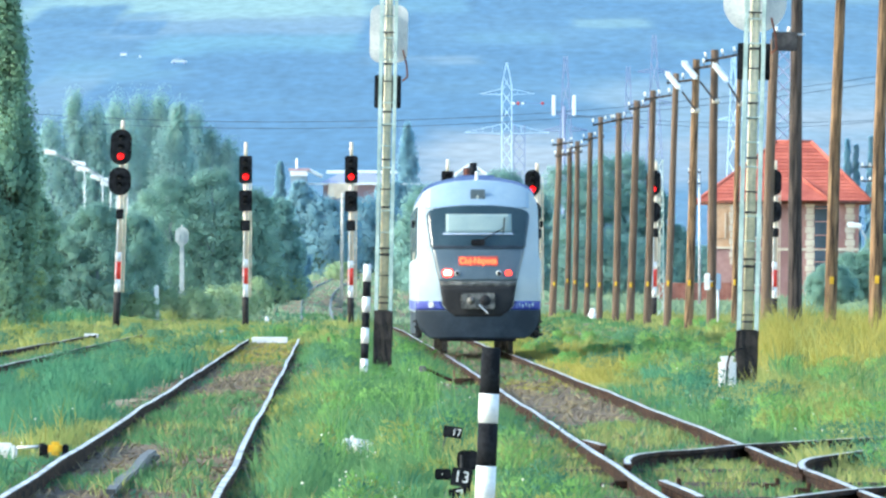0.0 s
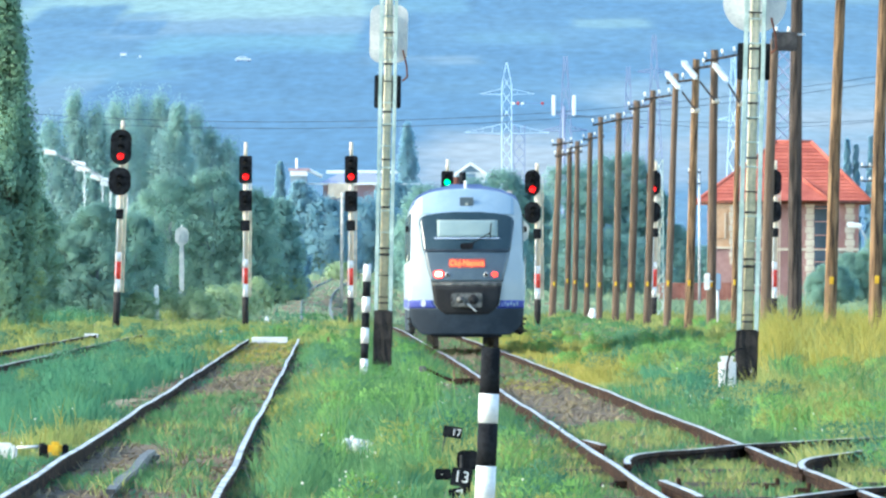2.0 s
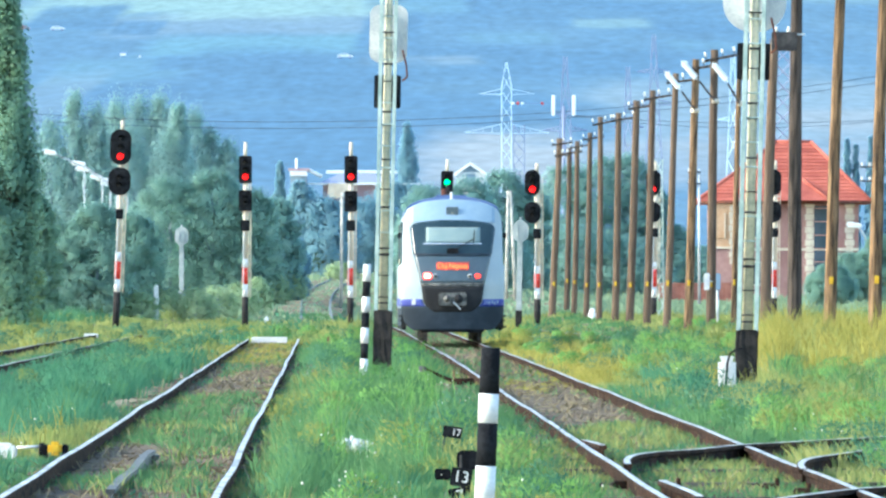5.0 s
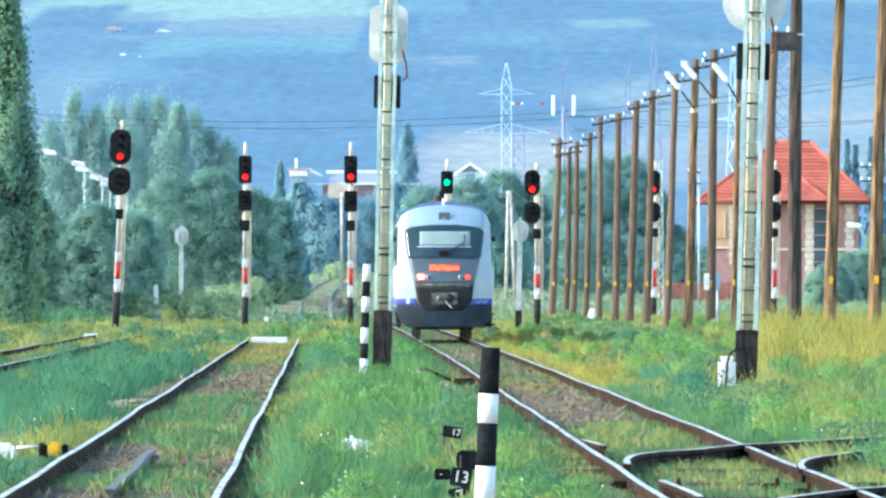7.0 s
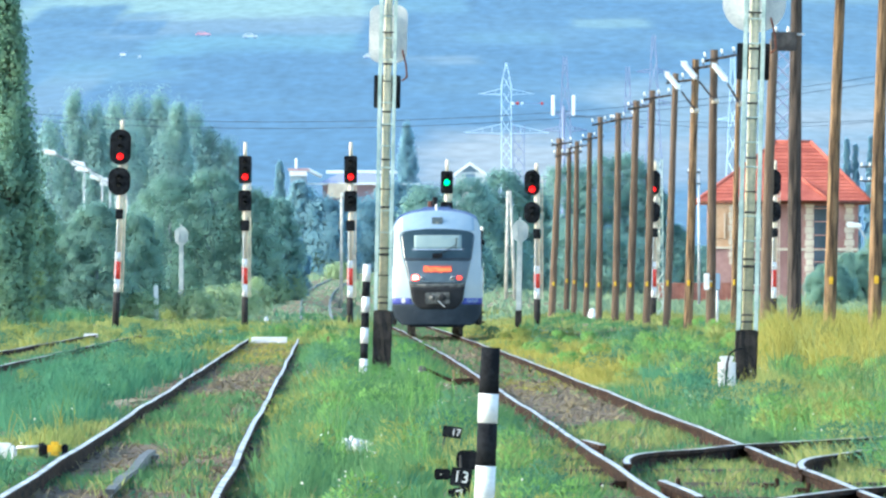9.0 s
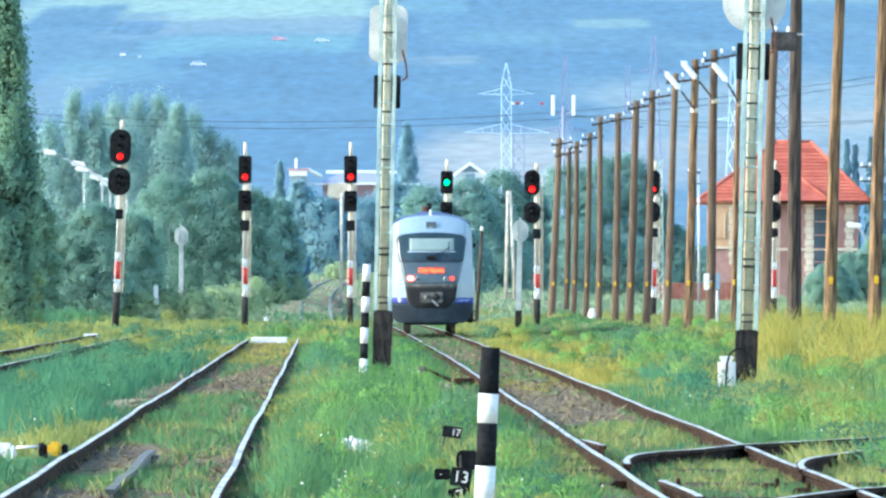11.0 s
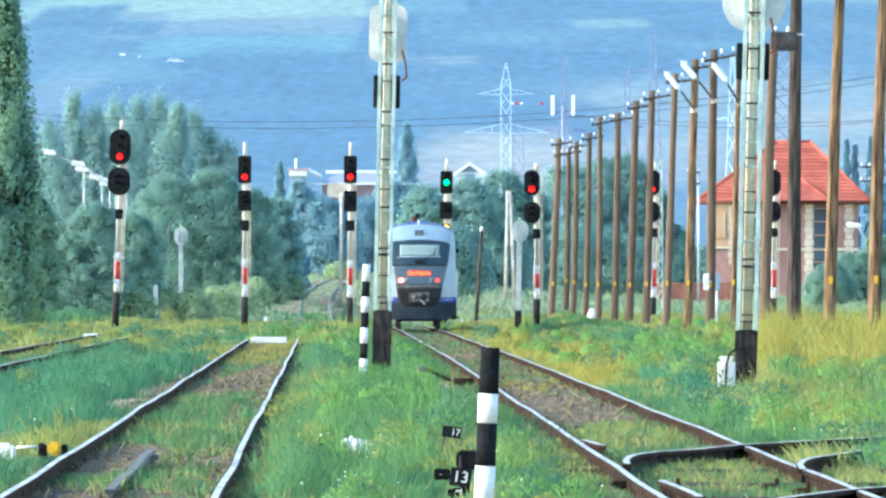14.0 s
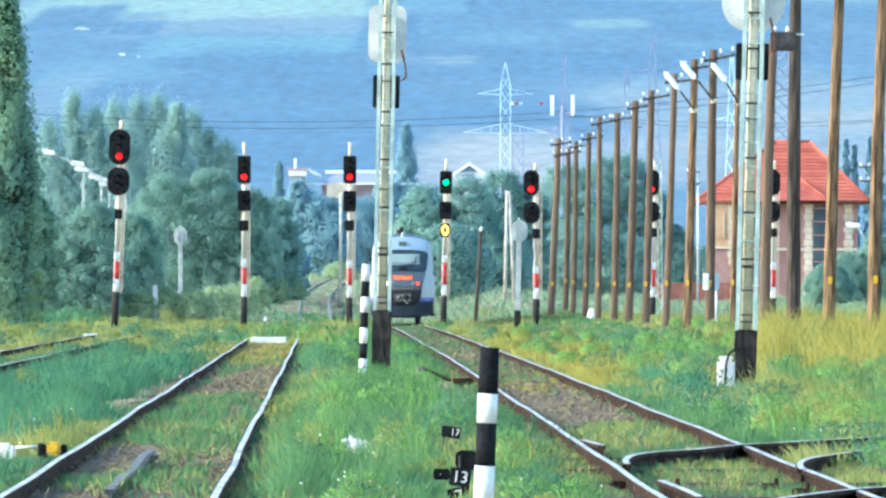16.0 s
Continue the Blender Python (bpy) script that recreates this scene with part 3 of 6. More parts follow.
def railcar():
    car = thing("railcar", 0, 0, 0, "white and blue diesel railcar running away on the main track", "train")
    zs = span(1.0, 3.945, 44)
    part("end_face", skin(zs, lambda z: -half_width(z), half_width, 0.0, 28), M_TRAIN, car, "white curved end face", True)
    # The body behind the end, shortened to fit the camera's view, its roof and side windows.
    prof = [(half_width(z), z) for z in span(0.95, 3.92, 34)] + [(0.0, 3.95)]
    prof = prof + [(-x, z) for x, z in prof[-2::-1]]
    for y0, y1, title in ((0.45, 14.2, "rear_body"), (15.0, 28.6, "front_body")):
        bm = bmesh.new()
        a = [bm.verts.new((x, y0 + (nose(x, z) - 0.30 if title == "rear_body" else 0), z)) for x, z in prof]
        b = [bm.verts.new((x, y1, z)) for x, z in prof]
        for k in range(len(prof)):
            j = (k + 1) % len(prof)
            bm.faces.new((a[k], a[j], b[j], b[k]))
        bm.faces.new(a)
        bm.faces.new(b[::-1])
        body = part(title, bm, M_TRAIN, car, "white body with dark window band", False)
        for s in (-1, 1):
            first = y0 + (0.45 if title == "rear_body" else 0.3)
            pane = (y1 - first - 0.3) / 6
            for w in range(6):
                block("side_window", (s * 1.362, first + (w + 0.5) * pane, 2.74), (0.06, pane - 0.03, 1.18), M_GLASS, body, 0.008)
            block("side_stripe", (s * 1.415, (y0 + y1) / 2 + 0.5, 1.10), (0.02, y1 - y0 - 1.4, 0.22), M_BLUE, body)
            block("side_skirt", (s * 1.33, (y0 + y1) / 2 + 0.3, 0.66), (0.14, y1 - y0 - 1.0, 0.6), M_SKIRT, body, 0.03)
        rp = [(x * 0.99, z + 0.085) for x, z in prof if z > 3.42]
        bm = bmesh.new()
        for y in (y0 + 1.25, y1):
            bm.verts.ensure_lookup_table()
            ring = [bm.verts.new((x, y, z)) for x, z in rp] + [bm.verts.new((x * 0.9, y, 3.40)) for x, z in (rp[-1], rp[0])]
            if y > y0 + 1.3:
                for k in range(len(ring)):
                    j = (k + 1) % len(ring)
                    bm.faces.new((first[k], first[j], ring[j], ring[k]))
                bm.faces.new(ring[::-1])
            else:
                first = ring
                bm.faces.new(ring)
        part("roof", bm, M_ROOF, body, "dark blue roof")
    part("gangway", box(bmesh.new(), 0, 14.6, 2.2, 2.2, 1.0, 2.7, 0.05), M_BLACK, car)
    # Pale blue-grey brow over the windscreen.
    brow = part("brow", skin(span(3.30, 3.935, 18), lambda z: -min(half_width(z) - 0.02, 1.16), lambda z: min(half_width(z) - 0.02, 1.16), 0.010, 24), M_TRAIN_GREY, car, "pale blue-grey brow panel", True)
    bm = plate(bmesh.new(), 0.33, 0.255, 0.05, 0.02, cy=nose(0, 3.58) - 0.02, cz=3.60)
    hood = part("upper_lamp", bm, M_PANEL, brow, "dark square lamp housing")
    part("lamp_lens", plate(bmesh.new(), 0.06, 0.06, 0.02, 0.028, cx=0.0, cy=nose(0, 3.56) - 0.055, cz=3.56), M_CHROME, hood)
    # Windscreen: a dark glass panel with arched top.
    def glass_edge(z):
        return float(np.interp(z, [2.42, 3.0, 3.14, 3.24, 3.31, 3.35, 3.375], [1.07, 1.15, 1.165, 1.12, 0.92, 0.62, 0.25]))
    screen = part("windscreen", skin(span(2.42, 3.37, 24), lambda z: -glass_edge(z), glass_edge, 0.022, 24), M_GLASS, car, "dark tinted windscreen", True)
    part("sun_blind", skin(span(2.75, 3.17, 6), lambda z: -0.72, lambda z: 0.76, 0.030, 16), M_BLIND, screen, "pale lowered sun blind", True)
    part("blind_rail", skin(span(2.705, 2.745, 2), lambda z: -0.79, lambda z: 0.80, 0.045, 16), M_CHROME, screen)
    part("screen_sill", skin(span(2.40, 2.46, 3), lambda z: -1.02, lambda z: 1.02, 0.045, 16), M_SKIRT, screen)
    part("wiper_motor", plate(bmesh.new(), 0.32, 0.14, 0.10, 0.06, cy=nose(0, 2.52) - 0.05, cz=2.53), M_BLACK, screen)
    rod("wiper", (0.05, nose(0, 2.55) - 0.07, 2.55), (0.58, nose(0.58, 2.86) - 0.07, 2.86), 0.012, M_BLACK, screen, seg=6)
    rod("wiper_blade", (0.57, nose(0.57, 2.72) - 0.07, 2.74), (0.60, nose(0.6, 3.1) - 0.07, 3.08), 0.014, M_BLACK, screen, seg=6)
    # Dark panel with the destination display and tail lamps.
    panel = part("lamp_panel", skin(span(1.66, 2.40, 12), lambda z: -(0.865 + (z - 1.6) * 0.24), lambda z: 0.865 + (z - 1.6) * 0.24, 0.022, 20), M_PANEL, car, "dark blue-grey panel", True)
    part("lower_trim", skin(span(1.55, 1.65, 3), lambda z: -(0.84 + (z - 1.5) * 0.25), lambda z: 0.84 + (z - 1.5) * 0.25, 0.05, 20), M_COUPLER, car, "scuffed grey trim strip", True)
    part("display", skin(span(2.005, 2.215, 2), lambda z: -0.44, lambda z: 0.45, 0.034, 10), M_LEDPANEL, panel, "lit destination display")
    lettering("display_text", "Cluj-Napoca", 0.19, M_LED, panel, (0.0, nose(0.2, 2.11) - 0.062, 2.11), wide=0.84, bold=0.006)
    for s, lit in ((-1, True), (1, False)):
        x = s * 0.685
        y = nose(0.68, 1.85) - 0.05
        pod = part("tail_lamp", plate(bmesh.new(), 0.25 if lit else 0.16, 0.19 if lit else 0.13, 0.05, 0.07, cx=x, cy=y, cz=1.84), M_TAIL, panel, "lit red tail lamp")
        if lit:
            part("lamp_core", plate(bmesh.new(), 0.17, 0.12, 0.03, 0.05, cx=x, cy=y - 0.03, cz=1.845), M_TAILHOT, pod)
        ring = rod("headlamp", (s * 0.47, nose(.47, 1.84) - 0.07, 1.835), (s * 0.47, nose(.47, 1.84), 1.835), 0.065, M_GALV, panel, seg=16)
        rod("headlamp_lens", (s * 0.47, nose(.47, 1.84) - 0.075, 1.835), (s * 0.47, nose(.47, 1.84) - 0.05, 1.835), 0.042, M_LENS, ring, seg=14)
    # Coupler recess as a raised dark patch for its shade, skirt and stripe.
    rec = lambda z: float(np.interp(z, [0.86, 0.95, 1.1, 1.55], [0.50, 0.64, 0.79, 0.855]))
    part("recess_shade", skin(span(0.86, 1.55, 8), lambda z: -rec(z), rec, 0.058, 16), M_RECESS, car, "raised black patch for the shaded coupler recess", True)
    coupler = part("coupler", box(bmesh.new(), 0.0, -0.06, 1.21, 0.76, 0.30, 0.36, 0.03), M_COUPLER, car, "worn steel automatic coupler")
    rod("coupler_cone", (-0.16, -0.34, 1.22), (-0.16, -0.16, 1.22), 0.04, M_COUPLER, coupler, 0.11, 12)
    rod("coupler_socket", (0.16, -0.23, 1.22), (0.16, -0.16, 1.22), 0.12, M_RECESS, coupler, 0.13, 14)
    for s in (-1, 1):
        block("air_hose_valve", (s * 0.36, -0.1, 1.24), (0.09, 0.16, 0.16), M_DARKSTEEL, coupler, 0.02)
    rod("uncoupling_lever", (0.02, -0.25, 1.12), (0.22, -0.30, 0.93), 0.018, M_GALV, coupler, seg=6)
    for s in (-1, 1):
        zz = span(1.015, 1.205, 4)
        if s < 0:
            stripe = part("blue_stripe", skin(zz, lambda z: -half_width(z) + 0.01, lambda z: -rec(z) - 0.02, 0.008, 8), M_BLUE, car, "blue stripe with worn markings", True)
            for k in range(2):
                part("number_bar", plate(bmesh.new(), 0.12, 0.15, 0.012, 0.05, cx=-1.06 + k * 0.17, cy=nose(1.0, 1.12) - 0.02, cz=1.125), M_WHITE, stripe)
        else:
            stripe = part("blue_stripe", skin(zz, lambda z: rec(z) + 0.02, lambda z: half_width(z) - 0.01, 0.008, 8), M_BLUE, car, "blue stripe with worn markings", True)
            for k in range(6):
                block("marking_bar", (0.86 + k * 0.075, nose(0.9 + k * 0.06, 1.1) - 0.012, 1.10 + 0.03 * (k % 2)), (0.035, 0.012, 0.09), M_TRAIN_GREY, stripe)
    sk = lambda z: half_width(z) - 0.005
    part("end_skirt", skin(span(0.36, 1.015, 14), lambda z: -sk(z), sk, 0.05, 24), M_SKIRT, car, "dark grey snow plough skirt", True)
    part("skirt_edge", skin(span(0.30, 0.37, 2), lambda z: -0.86, lambda z: 0.86, 0.03, 16), M_BLACK, car)
    for s in (-1, 1):
        for k, (y, z) in enumerate(((0.5, 0.52), (0.55, 0.62), (0.6, 0.75), (0.9, 0.45))):
            block("step", (s * (1.30 + 0.03 * k), y + 0.4, z), (0.22, 0.5, 0.05), M_DARKSTEEL, car, 0.01)
        block("life_guard", (s * 0.74, 0.75, 0.25), (0.12, 0.06, 0.34), M_DARKSTEEL, car, 0.01)
        rod("hand_rail", (s * 1.44, 1.3, 1.3), (s * 1.44, 1.3, 2.3), 0.015, M_CHROME, car, seg=6)
        block("mirror_camera", (s * 1.45, 1.6, 2.95), (0.08, 0.12, 0.16), M_BLACK, car, 0.02)
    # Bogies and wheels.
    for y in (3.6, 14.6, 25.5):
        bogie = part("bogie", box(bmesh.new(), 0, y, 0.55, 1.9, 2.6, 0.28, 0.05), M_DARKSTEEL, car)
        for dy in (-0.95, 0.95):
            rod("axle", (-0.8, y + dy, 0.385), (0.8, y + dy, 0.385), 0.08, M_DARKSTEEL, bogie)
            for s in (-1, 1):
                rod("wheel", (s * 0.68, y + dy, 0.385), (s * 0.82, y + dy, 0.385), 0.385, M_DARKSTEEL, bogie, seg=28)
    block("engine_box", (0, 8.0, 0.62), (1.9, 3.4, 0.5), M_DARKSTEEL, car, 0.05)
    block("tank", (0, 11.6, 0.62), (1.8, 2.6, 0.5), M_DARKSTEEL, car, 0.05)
    # Roof: antenna, exhaust stacks, air unit.
    rod("antenna", (-0.02, 1.45, 3.85), (-0.02, 1.45, 4.14), 0.035, M_WHITE, car, seg=8)
    stack = rod("exhaust", (-0.02, 8.6, 3.9), (-0.02, 8.6, 4.42), 0.085, M_BLACK, car, seg=12)
    rod("exhaust", (-0.17, 9.0, 3.9), (-0.17, 9.0, 4.30), 0.08, M_EXHAUST, car, seg=12)
    block("air_unit", (0, 5.0, 4.03), (0.9, 2.4, 0.10), M_ROOF, car, 0.04)
    return car


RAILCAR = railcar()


# ---- signals ----
def head(root, x, z, w, h, oval, lit, name="signal_head", lenses=3):
    """A dark signal head facing -y, with hooded lenses; lit names the glowing one."""
    ob = part(name, plate(bmesh.new(), w, h, 0.10, w * 0.47 if oval else 0.09, 8, x, -0.12, z), M_BLACK, root, "black signal head")
    block("lamp_case", (x, -0.02, z), (w * 0.55, 0.22, h * 0.75), M_BLACK, ob, 0.03)
    step = h * 0.26
    for k in range(lenses):
        zz = z + step * (lenses - 1) / 2 - k * step
        glow = lit.get(k) if lit else None
        lens = rod("lens", (x, -0.20, zz), (x, -0.165, zz), 0.13 if glow else 0.085, glow or M_LENS, ob, seg=18)
        bm = bmesh.new()
        for a in range(9):
            t0, t1 = radians(20 * a), radians(20 * (a + 1))
            r = 0.125
            q = [bm.verts.new((x + r * math.cos(t), -0.17 - d, zz + r * math.sin(t))) for t, d in ((t0, 0), (t1, 0), (t1, 0.20), (t0, 0.20))]
            bm.faces.new(q)
        hood = part("hood", bm, M_BLACK, lens)
        if glow:
            hood.matrix_basis = pose(0, 0, 0.03)
    return ob


def signal(x, y, x_top, heights, oval, lit, w, label, side=0.0, speed=None):
    """A light signal on a concrete mast with a red and white band over a black foot; heights run from the tip down."""
    tip, a1, a0, b1, b0, c1, c0, white, red1, red0, foot = heights
    z0 = ground_z(x, y) - 0.1
    root = thing("rail_signal", x, y, z0, label, "signal", "light signals across the yard", tilt=math.degrees(math.atan2(x_top - x, tip - z0)))

    def seg(name, low_z, high_z, r, material):
        return rod(name, (0, 0, max(0, low_z - z0)), (0, 0, high_z - z0), r, material, root, seg=12)
    seg("foot", z0, foot, 0.14, M_TARBASE)
    seg("white_band", foot, red0, 0.108, M_WHITE)
    seg("red_band", red0, red1, 0.120, M_RED)
    seg("white_band", red1, white, 0.108, M_WHITE)
    seg("mast", white, a1 - 0.1, 0.095, M_QUOIN)
    seg("mast_tip", a1 - 0.1, tip, 0.075, M_QUOIN)
    for s in (0, 1):
        rod("ladder_rail", (0.13 + s * 0.10, 0.22, foot - z0), (0.13 + s * 0.10, 0.22, a1 - z0 - 0.3), 0.022, M_QUOIN, root, seg=6)
    for i in range(14):
        zz = foot - z0 + 0.3 + i * (a1 - foot - 0.8) / 14
        rod("rung", (0.13, 0.22, zz), (0.23, 0.22, zz), 0.014, M_GALV, root, seg=6)
    head(root, side, (a1 + a0) / 2 - z0, w, a1 - a0, oval, lit)
    head(root, side, (b1 + b0) / 2 - z0, w * (1.05 if oval else 1.0), b1 - b0, oval, None, lenses=2)
    block("route_box", (0, -0.12, (c1 + c0) / 2 - z0), (0.30 if oval else 0.38, 0.16, c1 - c0), M_BLACK, root, 0.03)
    rod("conduit", (-0.08, -0.1, foot - z0 + 0.3), (-0.05, -0.1, c0 - z0), 0.025, M_GALV, root, seg=6)
    ring_z = (c1 + c0) / 2 - z0
    if speed:
        ind = part("speed_indicator", plate(bmesh.new(), 0.46, 0.62, 0.12, 0.2, 8, 0, -0.2, ring_z), M_BLACK, root, "lit amber speed indicator")
        bm = bmesh.new()
        n = 24
        for j in range(n):
            t0, t1 = 2 * math.pi * j / n, 2 * math.pi * (j + 1) / n
            ring = []
            for t, (ra, rb) in ((t0, (0.17, 0.25)), (t0, (0.075, 0.15)), (t1, (0.075, 0.15)), (t1, (0.17, 0.25))):
                ring.append(bm.verts.new((ra * math.cos(t), -0.27, ring_z + rb * math.sin(t))))
            bm.faces.new(ring)
        part("indicator_ring", bm, M_AMBER, ind)
    return root


SIGLAB = "railway light signal on banded concrete mast showing "
signal(-12.867, 444.4, -12.578, (8.139, 7.783, 6.383, 6.294, 5.183, 4.65, 4.25, 2.939, 2.583, 1.894, 1.383), True, {2: M_REDLAMP}, 0.84, SIGLAB + "red, with oval heads", side=-0.044)
signal(-8.333, 476.2, -8.31, (7.688, 7.117, 5.95, 5.664, 4.783, 4.402, 3.95, 2.76, 2.402, 1.712, 1.164), False, {2: M_REDLAMP}, 0.55, SIGLAB + "red")
signal(-3.905, 476.2, -3.857, (7.688, 7.117, 5.95, 5.64, 4.76, 4.402, 3.95, 2.688, 2.379, 1.664, 1.14), False, {2: M_REDLAMP}, 0.55, SIGLAB + "red")
signal(0.076, 505.1, 0.215, (7.309, 6.778, 5.768, 5.415, 4.632, 4.43, 3.849, 3.016, 2.662, 1.703, 1.197), False, {1: M_GREENLAMP}, 0.55, SIGLAB + "green", speed=True)
signal(3.807, 454.5, 3.784, (6.564, 6.291, 5.268, 5.018, 4.132, 3.927, 3.518, 2.427, 2.109, 1.541, 1.086), True, {2: M_REDLAMP}, 0.63, SIGLAB + "red, with oval heads", side=-0.182)
signal(9.564, 512.8, 9.667, (7.296, 6.912, 5.758, 5.476, 4.527, 4.271, 3.86, 2.732, 2.399, 1.604, 1.142), True, {2: M_REDLAMP}, 0.66, SIGLAB + "red, behind the poles", side=-0.103)
signal(14.65, 500.0, 14.725, (7.2, 6.8, 5.65, 5.4, 4.45, 4.2, 3.8, 2.7, 2.35, 1.6, 1.1), True, None, 0.68, "railway light signal with dark oval heads behind the poles", side=-0.075)


def disc_post(x, y, z_top, w, label, lean=0.0):
    z0 = ground_z(x, y) - 0.1
    root = thing("disc_sign", x, y, z0, label, "sign", tilt=lean)
    H = z_top - z0
    part("post", box(bmesh.new(), 0, 0, H * 0.56, 0.24, 0.18, H * 0.88, 0.03), M_DISC, root)
    block("foot", (0, 0, 0.45), (0.28, 0.24, 0.9), M_TARBASE, root, 0.03)
    disc = part("disc", plate(bmesh.new(), w, w * 1.35, 0.05, w / 2, 8, 0, -0.14, H - w * 0.68), M_DISC, root, "pale oval disc")
    for s in (-1, 1):
        block("rib", (s * w * 0.17, -0.18, H - w * 0.68), (0.05, 0.04, w * 0.95), M_DISC, disc, 0.01)
    rod("tip", (0, 0, H - 0.3), (0, 0, H + 0.12), 0.05, M_DISC, root)


disc_post(-12.833, 555.6, 4.561, 0.66, "pale oval disc sign on a concrete post in grass")
disc_post(3.116, 465.1, 4.334, 0.66, "pale oval disc sign on a concrete post beside the track", 1.2)


# ---- near masts with signal heads facing away ----
def lattice_mast(x, y, x_top, top, foot_w, foot_h, shield, label, box_z):
    z0 = ground_z(x, y) - 0.1
    lean = math.degrees(math.atan2(x_top - x, top - z0))
    root = thing("signal_mast", x, y, z0, label, "signal mast", "tall signal masts", tilt=lean)
    H = top - z0
    bm = box(bmesh.new(), 0, 0, foot_h / 2, foot_w, foot_w * 0.9, foot_h, 0.02)
    rng = random.Random(int(x * 100))
    bmesh.ops.subdivide_edges(bm, edges=bm.edges[:], cuts=4, use_grid_fill=True)
    for v in bm.verts:
        v.co += Vector((rng.uniform(-.014, .014), rng.uniform(-.014, .014), 0))
    part("foot", bm, M_TARBASE, root, "tarred crumbling concrete foot")
    rod("pole", (0, 0, foot_h - 0.05), (0, 0, H), foot_w * 0.25, M_MAST, root, foot_w * 0.21, 16, "cream painted mast tube")
    for k in range(7):
        z = foot_h + 0.12 + k * 0.93
        if z < H - 0.2:
            rod("clamp", (0, 0, z), (0, 0, z + 0.035), foot_w * 0.265, M_DARKSTEEL, root, seg=16)
    lad = foot_w * 0.40
    for s in (-1, 1):
        block("ladder_rail", (s * lad, -foot_w * 0.30, (H + foot_h) / 2), (foot_w * 0.20, 0.06, H - foot_h + 0.1), M_STEEL, root, 0.008, "pale green painted ladder side")
    n = int((H - foot_h) / 0.42)
    for i in range(n):
        zz = foot_h + 0.25 + i * 0.42
        rod("rung", (-lad, -foot_w * 0.30, zz), (lad, -foot_w * 0.30, zz), 0.012, M_DARKSTEEL if i < 3 or i % 5 == 0 else M_STEEL, root, seg=6)
    for zz in (foot_h + 1.2, foot_h + 3.6, foot_h + 5.4):
        block("bracket", (0, -foot_w * 0.12, zz), (lad * 2, 0.10, 0.03), M_DARKSTEEL, root)
    sw, sz0, sz1, r = shield
    sh = part("signal_head", plate(bmesh.new(), sw, sz1 - sz0, 0.06, r, 10, 0, 0.42, (sz0 + sz1) / 2 - z0), M_SHIELD, root, "back of a large pale signal shield")
    block("lamp_case", (0, 0.30, (sz0 + sz1) / 2 - z0), (sw * 0.35, 0.2, (sz1 - sz0) * 0.7), M_SHIELD, sh, 0.03)
    bz0, bz1, bw = box_z
    low = part("lower_head", plate(bmesh.new(), bw, bz1 - bz0, 0.08, 0.03, 3, 0, 0.30, (bz0 + bz1) / 2 - z0), M_BLACK, root, "back of a dark signal head")
    block("cable_box", (0, 0.22, (bz0 + bz1) / 2 - z0), (bw * 0.5, 0.12, (bz1 - bz0) * 0.8), M_BLACK, low, 0.02)
    bm = bmesh.new()
    pts = [Vector((0.28, 0.2, sz0 - z0 + 0.25)), Vector((0.36, 0.2, sz0 - z0 - 0.05)), Vector((0.38, 0.2, sz0 - z0 - 0.28)), Vector((0.28, 0.2, sz0 - z0 - 0.36))]
    for a, b in zip(pts, pts[1:]):
        tube(bm, a, b, 0.018, seg=6)
    part("cable", bm, M_EXHAUST, root)
    return root


lattice_mast(-1.187, 219.8, -1.033, 7.538, 0.35, 1.35, (0.74, 5.89, 7.01, 0.2), "tall cream signal mast with ladder and tarred foot", (4.999, 5.637, 0.52))
lattice_mast(5.154, 192.3, 5.337, 6.969, 0.37, 1.05, (1.08, 5.854, 7.065, 0.5), "tall pale signal mast with ladder and tarred foot", (5.037, 5.662, 0.56))


def relay_box():
    x, y = 4.701, 186.9
    z0 = ground_z(x, y) - 0.05
    root = thing("cable_box", x, y, z0, "white cable box with a black conduit beside the mast foot", "junction box")
    part("body", box(bmesh.new(), 0, 0, 0.27, 0.29, 0.24, 0.52, 0.05), M_WHITE, root)
    block("lid", (0, 0, 0.55), (0.24, 0.2, 0.05), M_WHITE, root, 0.015)
    bm = bmesh.new()
    pts = [Vector((-0.02, -0.15, 0.05)), Vector((0.0, -0.15, 0.45)), Vector((0.05, -0.13, 0.62)), Vector((0.14, -0.1, 0.68)), Vector((0.27, -0.05, 0.70))]
    for a, b in zip(pts, pts[1:]):
        tube(bm, a, b, 0.018, seg=6)
    part("conduit", bm, M_BLACK, root)


relay_box()


# ---- striped posts ----
def striped_post(x, y, r, bands, top_z, label, lean=0.0):
    """bands: (height from the top, material) downwards."""
    z0 = ground_z(x, y) - 0.15
    root = thing("striped_post", x, y, z0, label, "post", "striped posts", tilt=lean)
    H = top_z - z0
    z = H
    for k, (h, material) in enumerate(bands):
        low = max(0.0, z - h)
        rod("black_band" if material is M_BLACK else "white_band", (0, 0, low), (0, 0, z), r, material, root, r * (0.94 if k == 0 else 1.0), 18)
        z = low


striped_post(0.267, 76.3, 0.069, [(0.313, M_BLACK), (0.198, M_WHITE), (0.29, M_BLACK), (0.286, M_WHITE), (0.5, M_BLACK)], 1.065, "black and white striped round post in grass", 2.4)
striped_post(-1.484, 210.5, 0.075, [(0.316, M_WHITE), (0.289, M_BLACK), (0.289, M_WHITE), (0.289, M_BLACK), (0.289, M_WHITE), (0.289, M_BLACK), (0.6, M_WHITE)], 1.934, "slim black and white striped post beside the mast", 2.0)


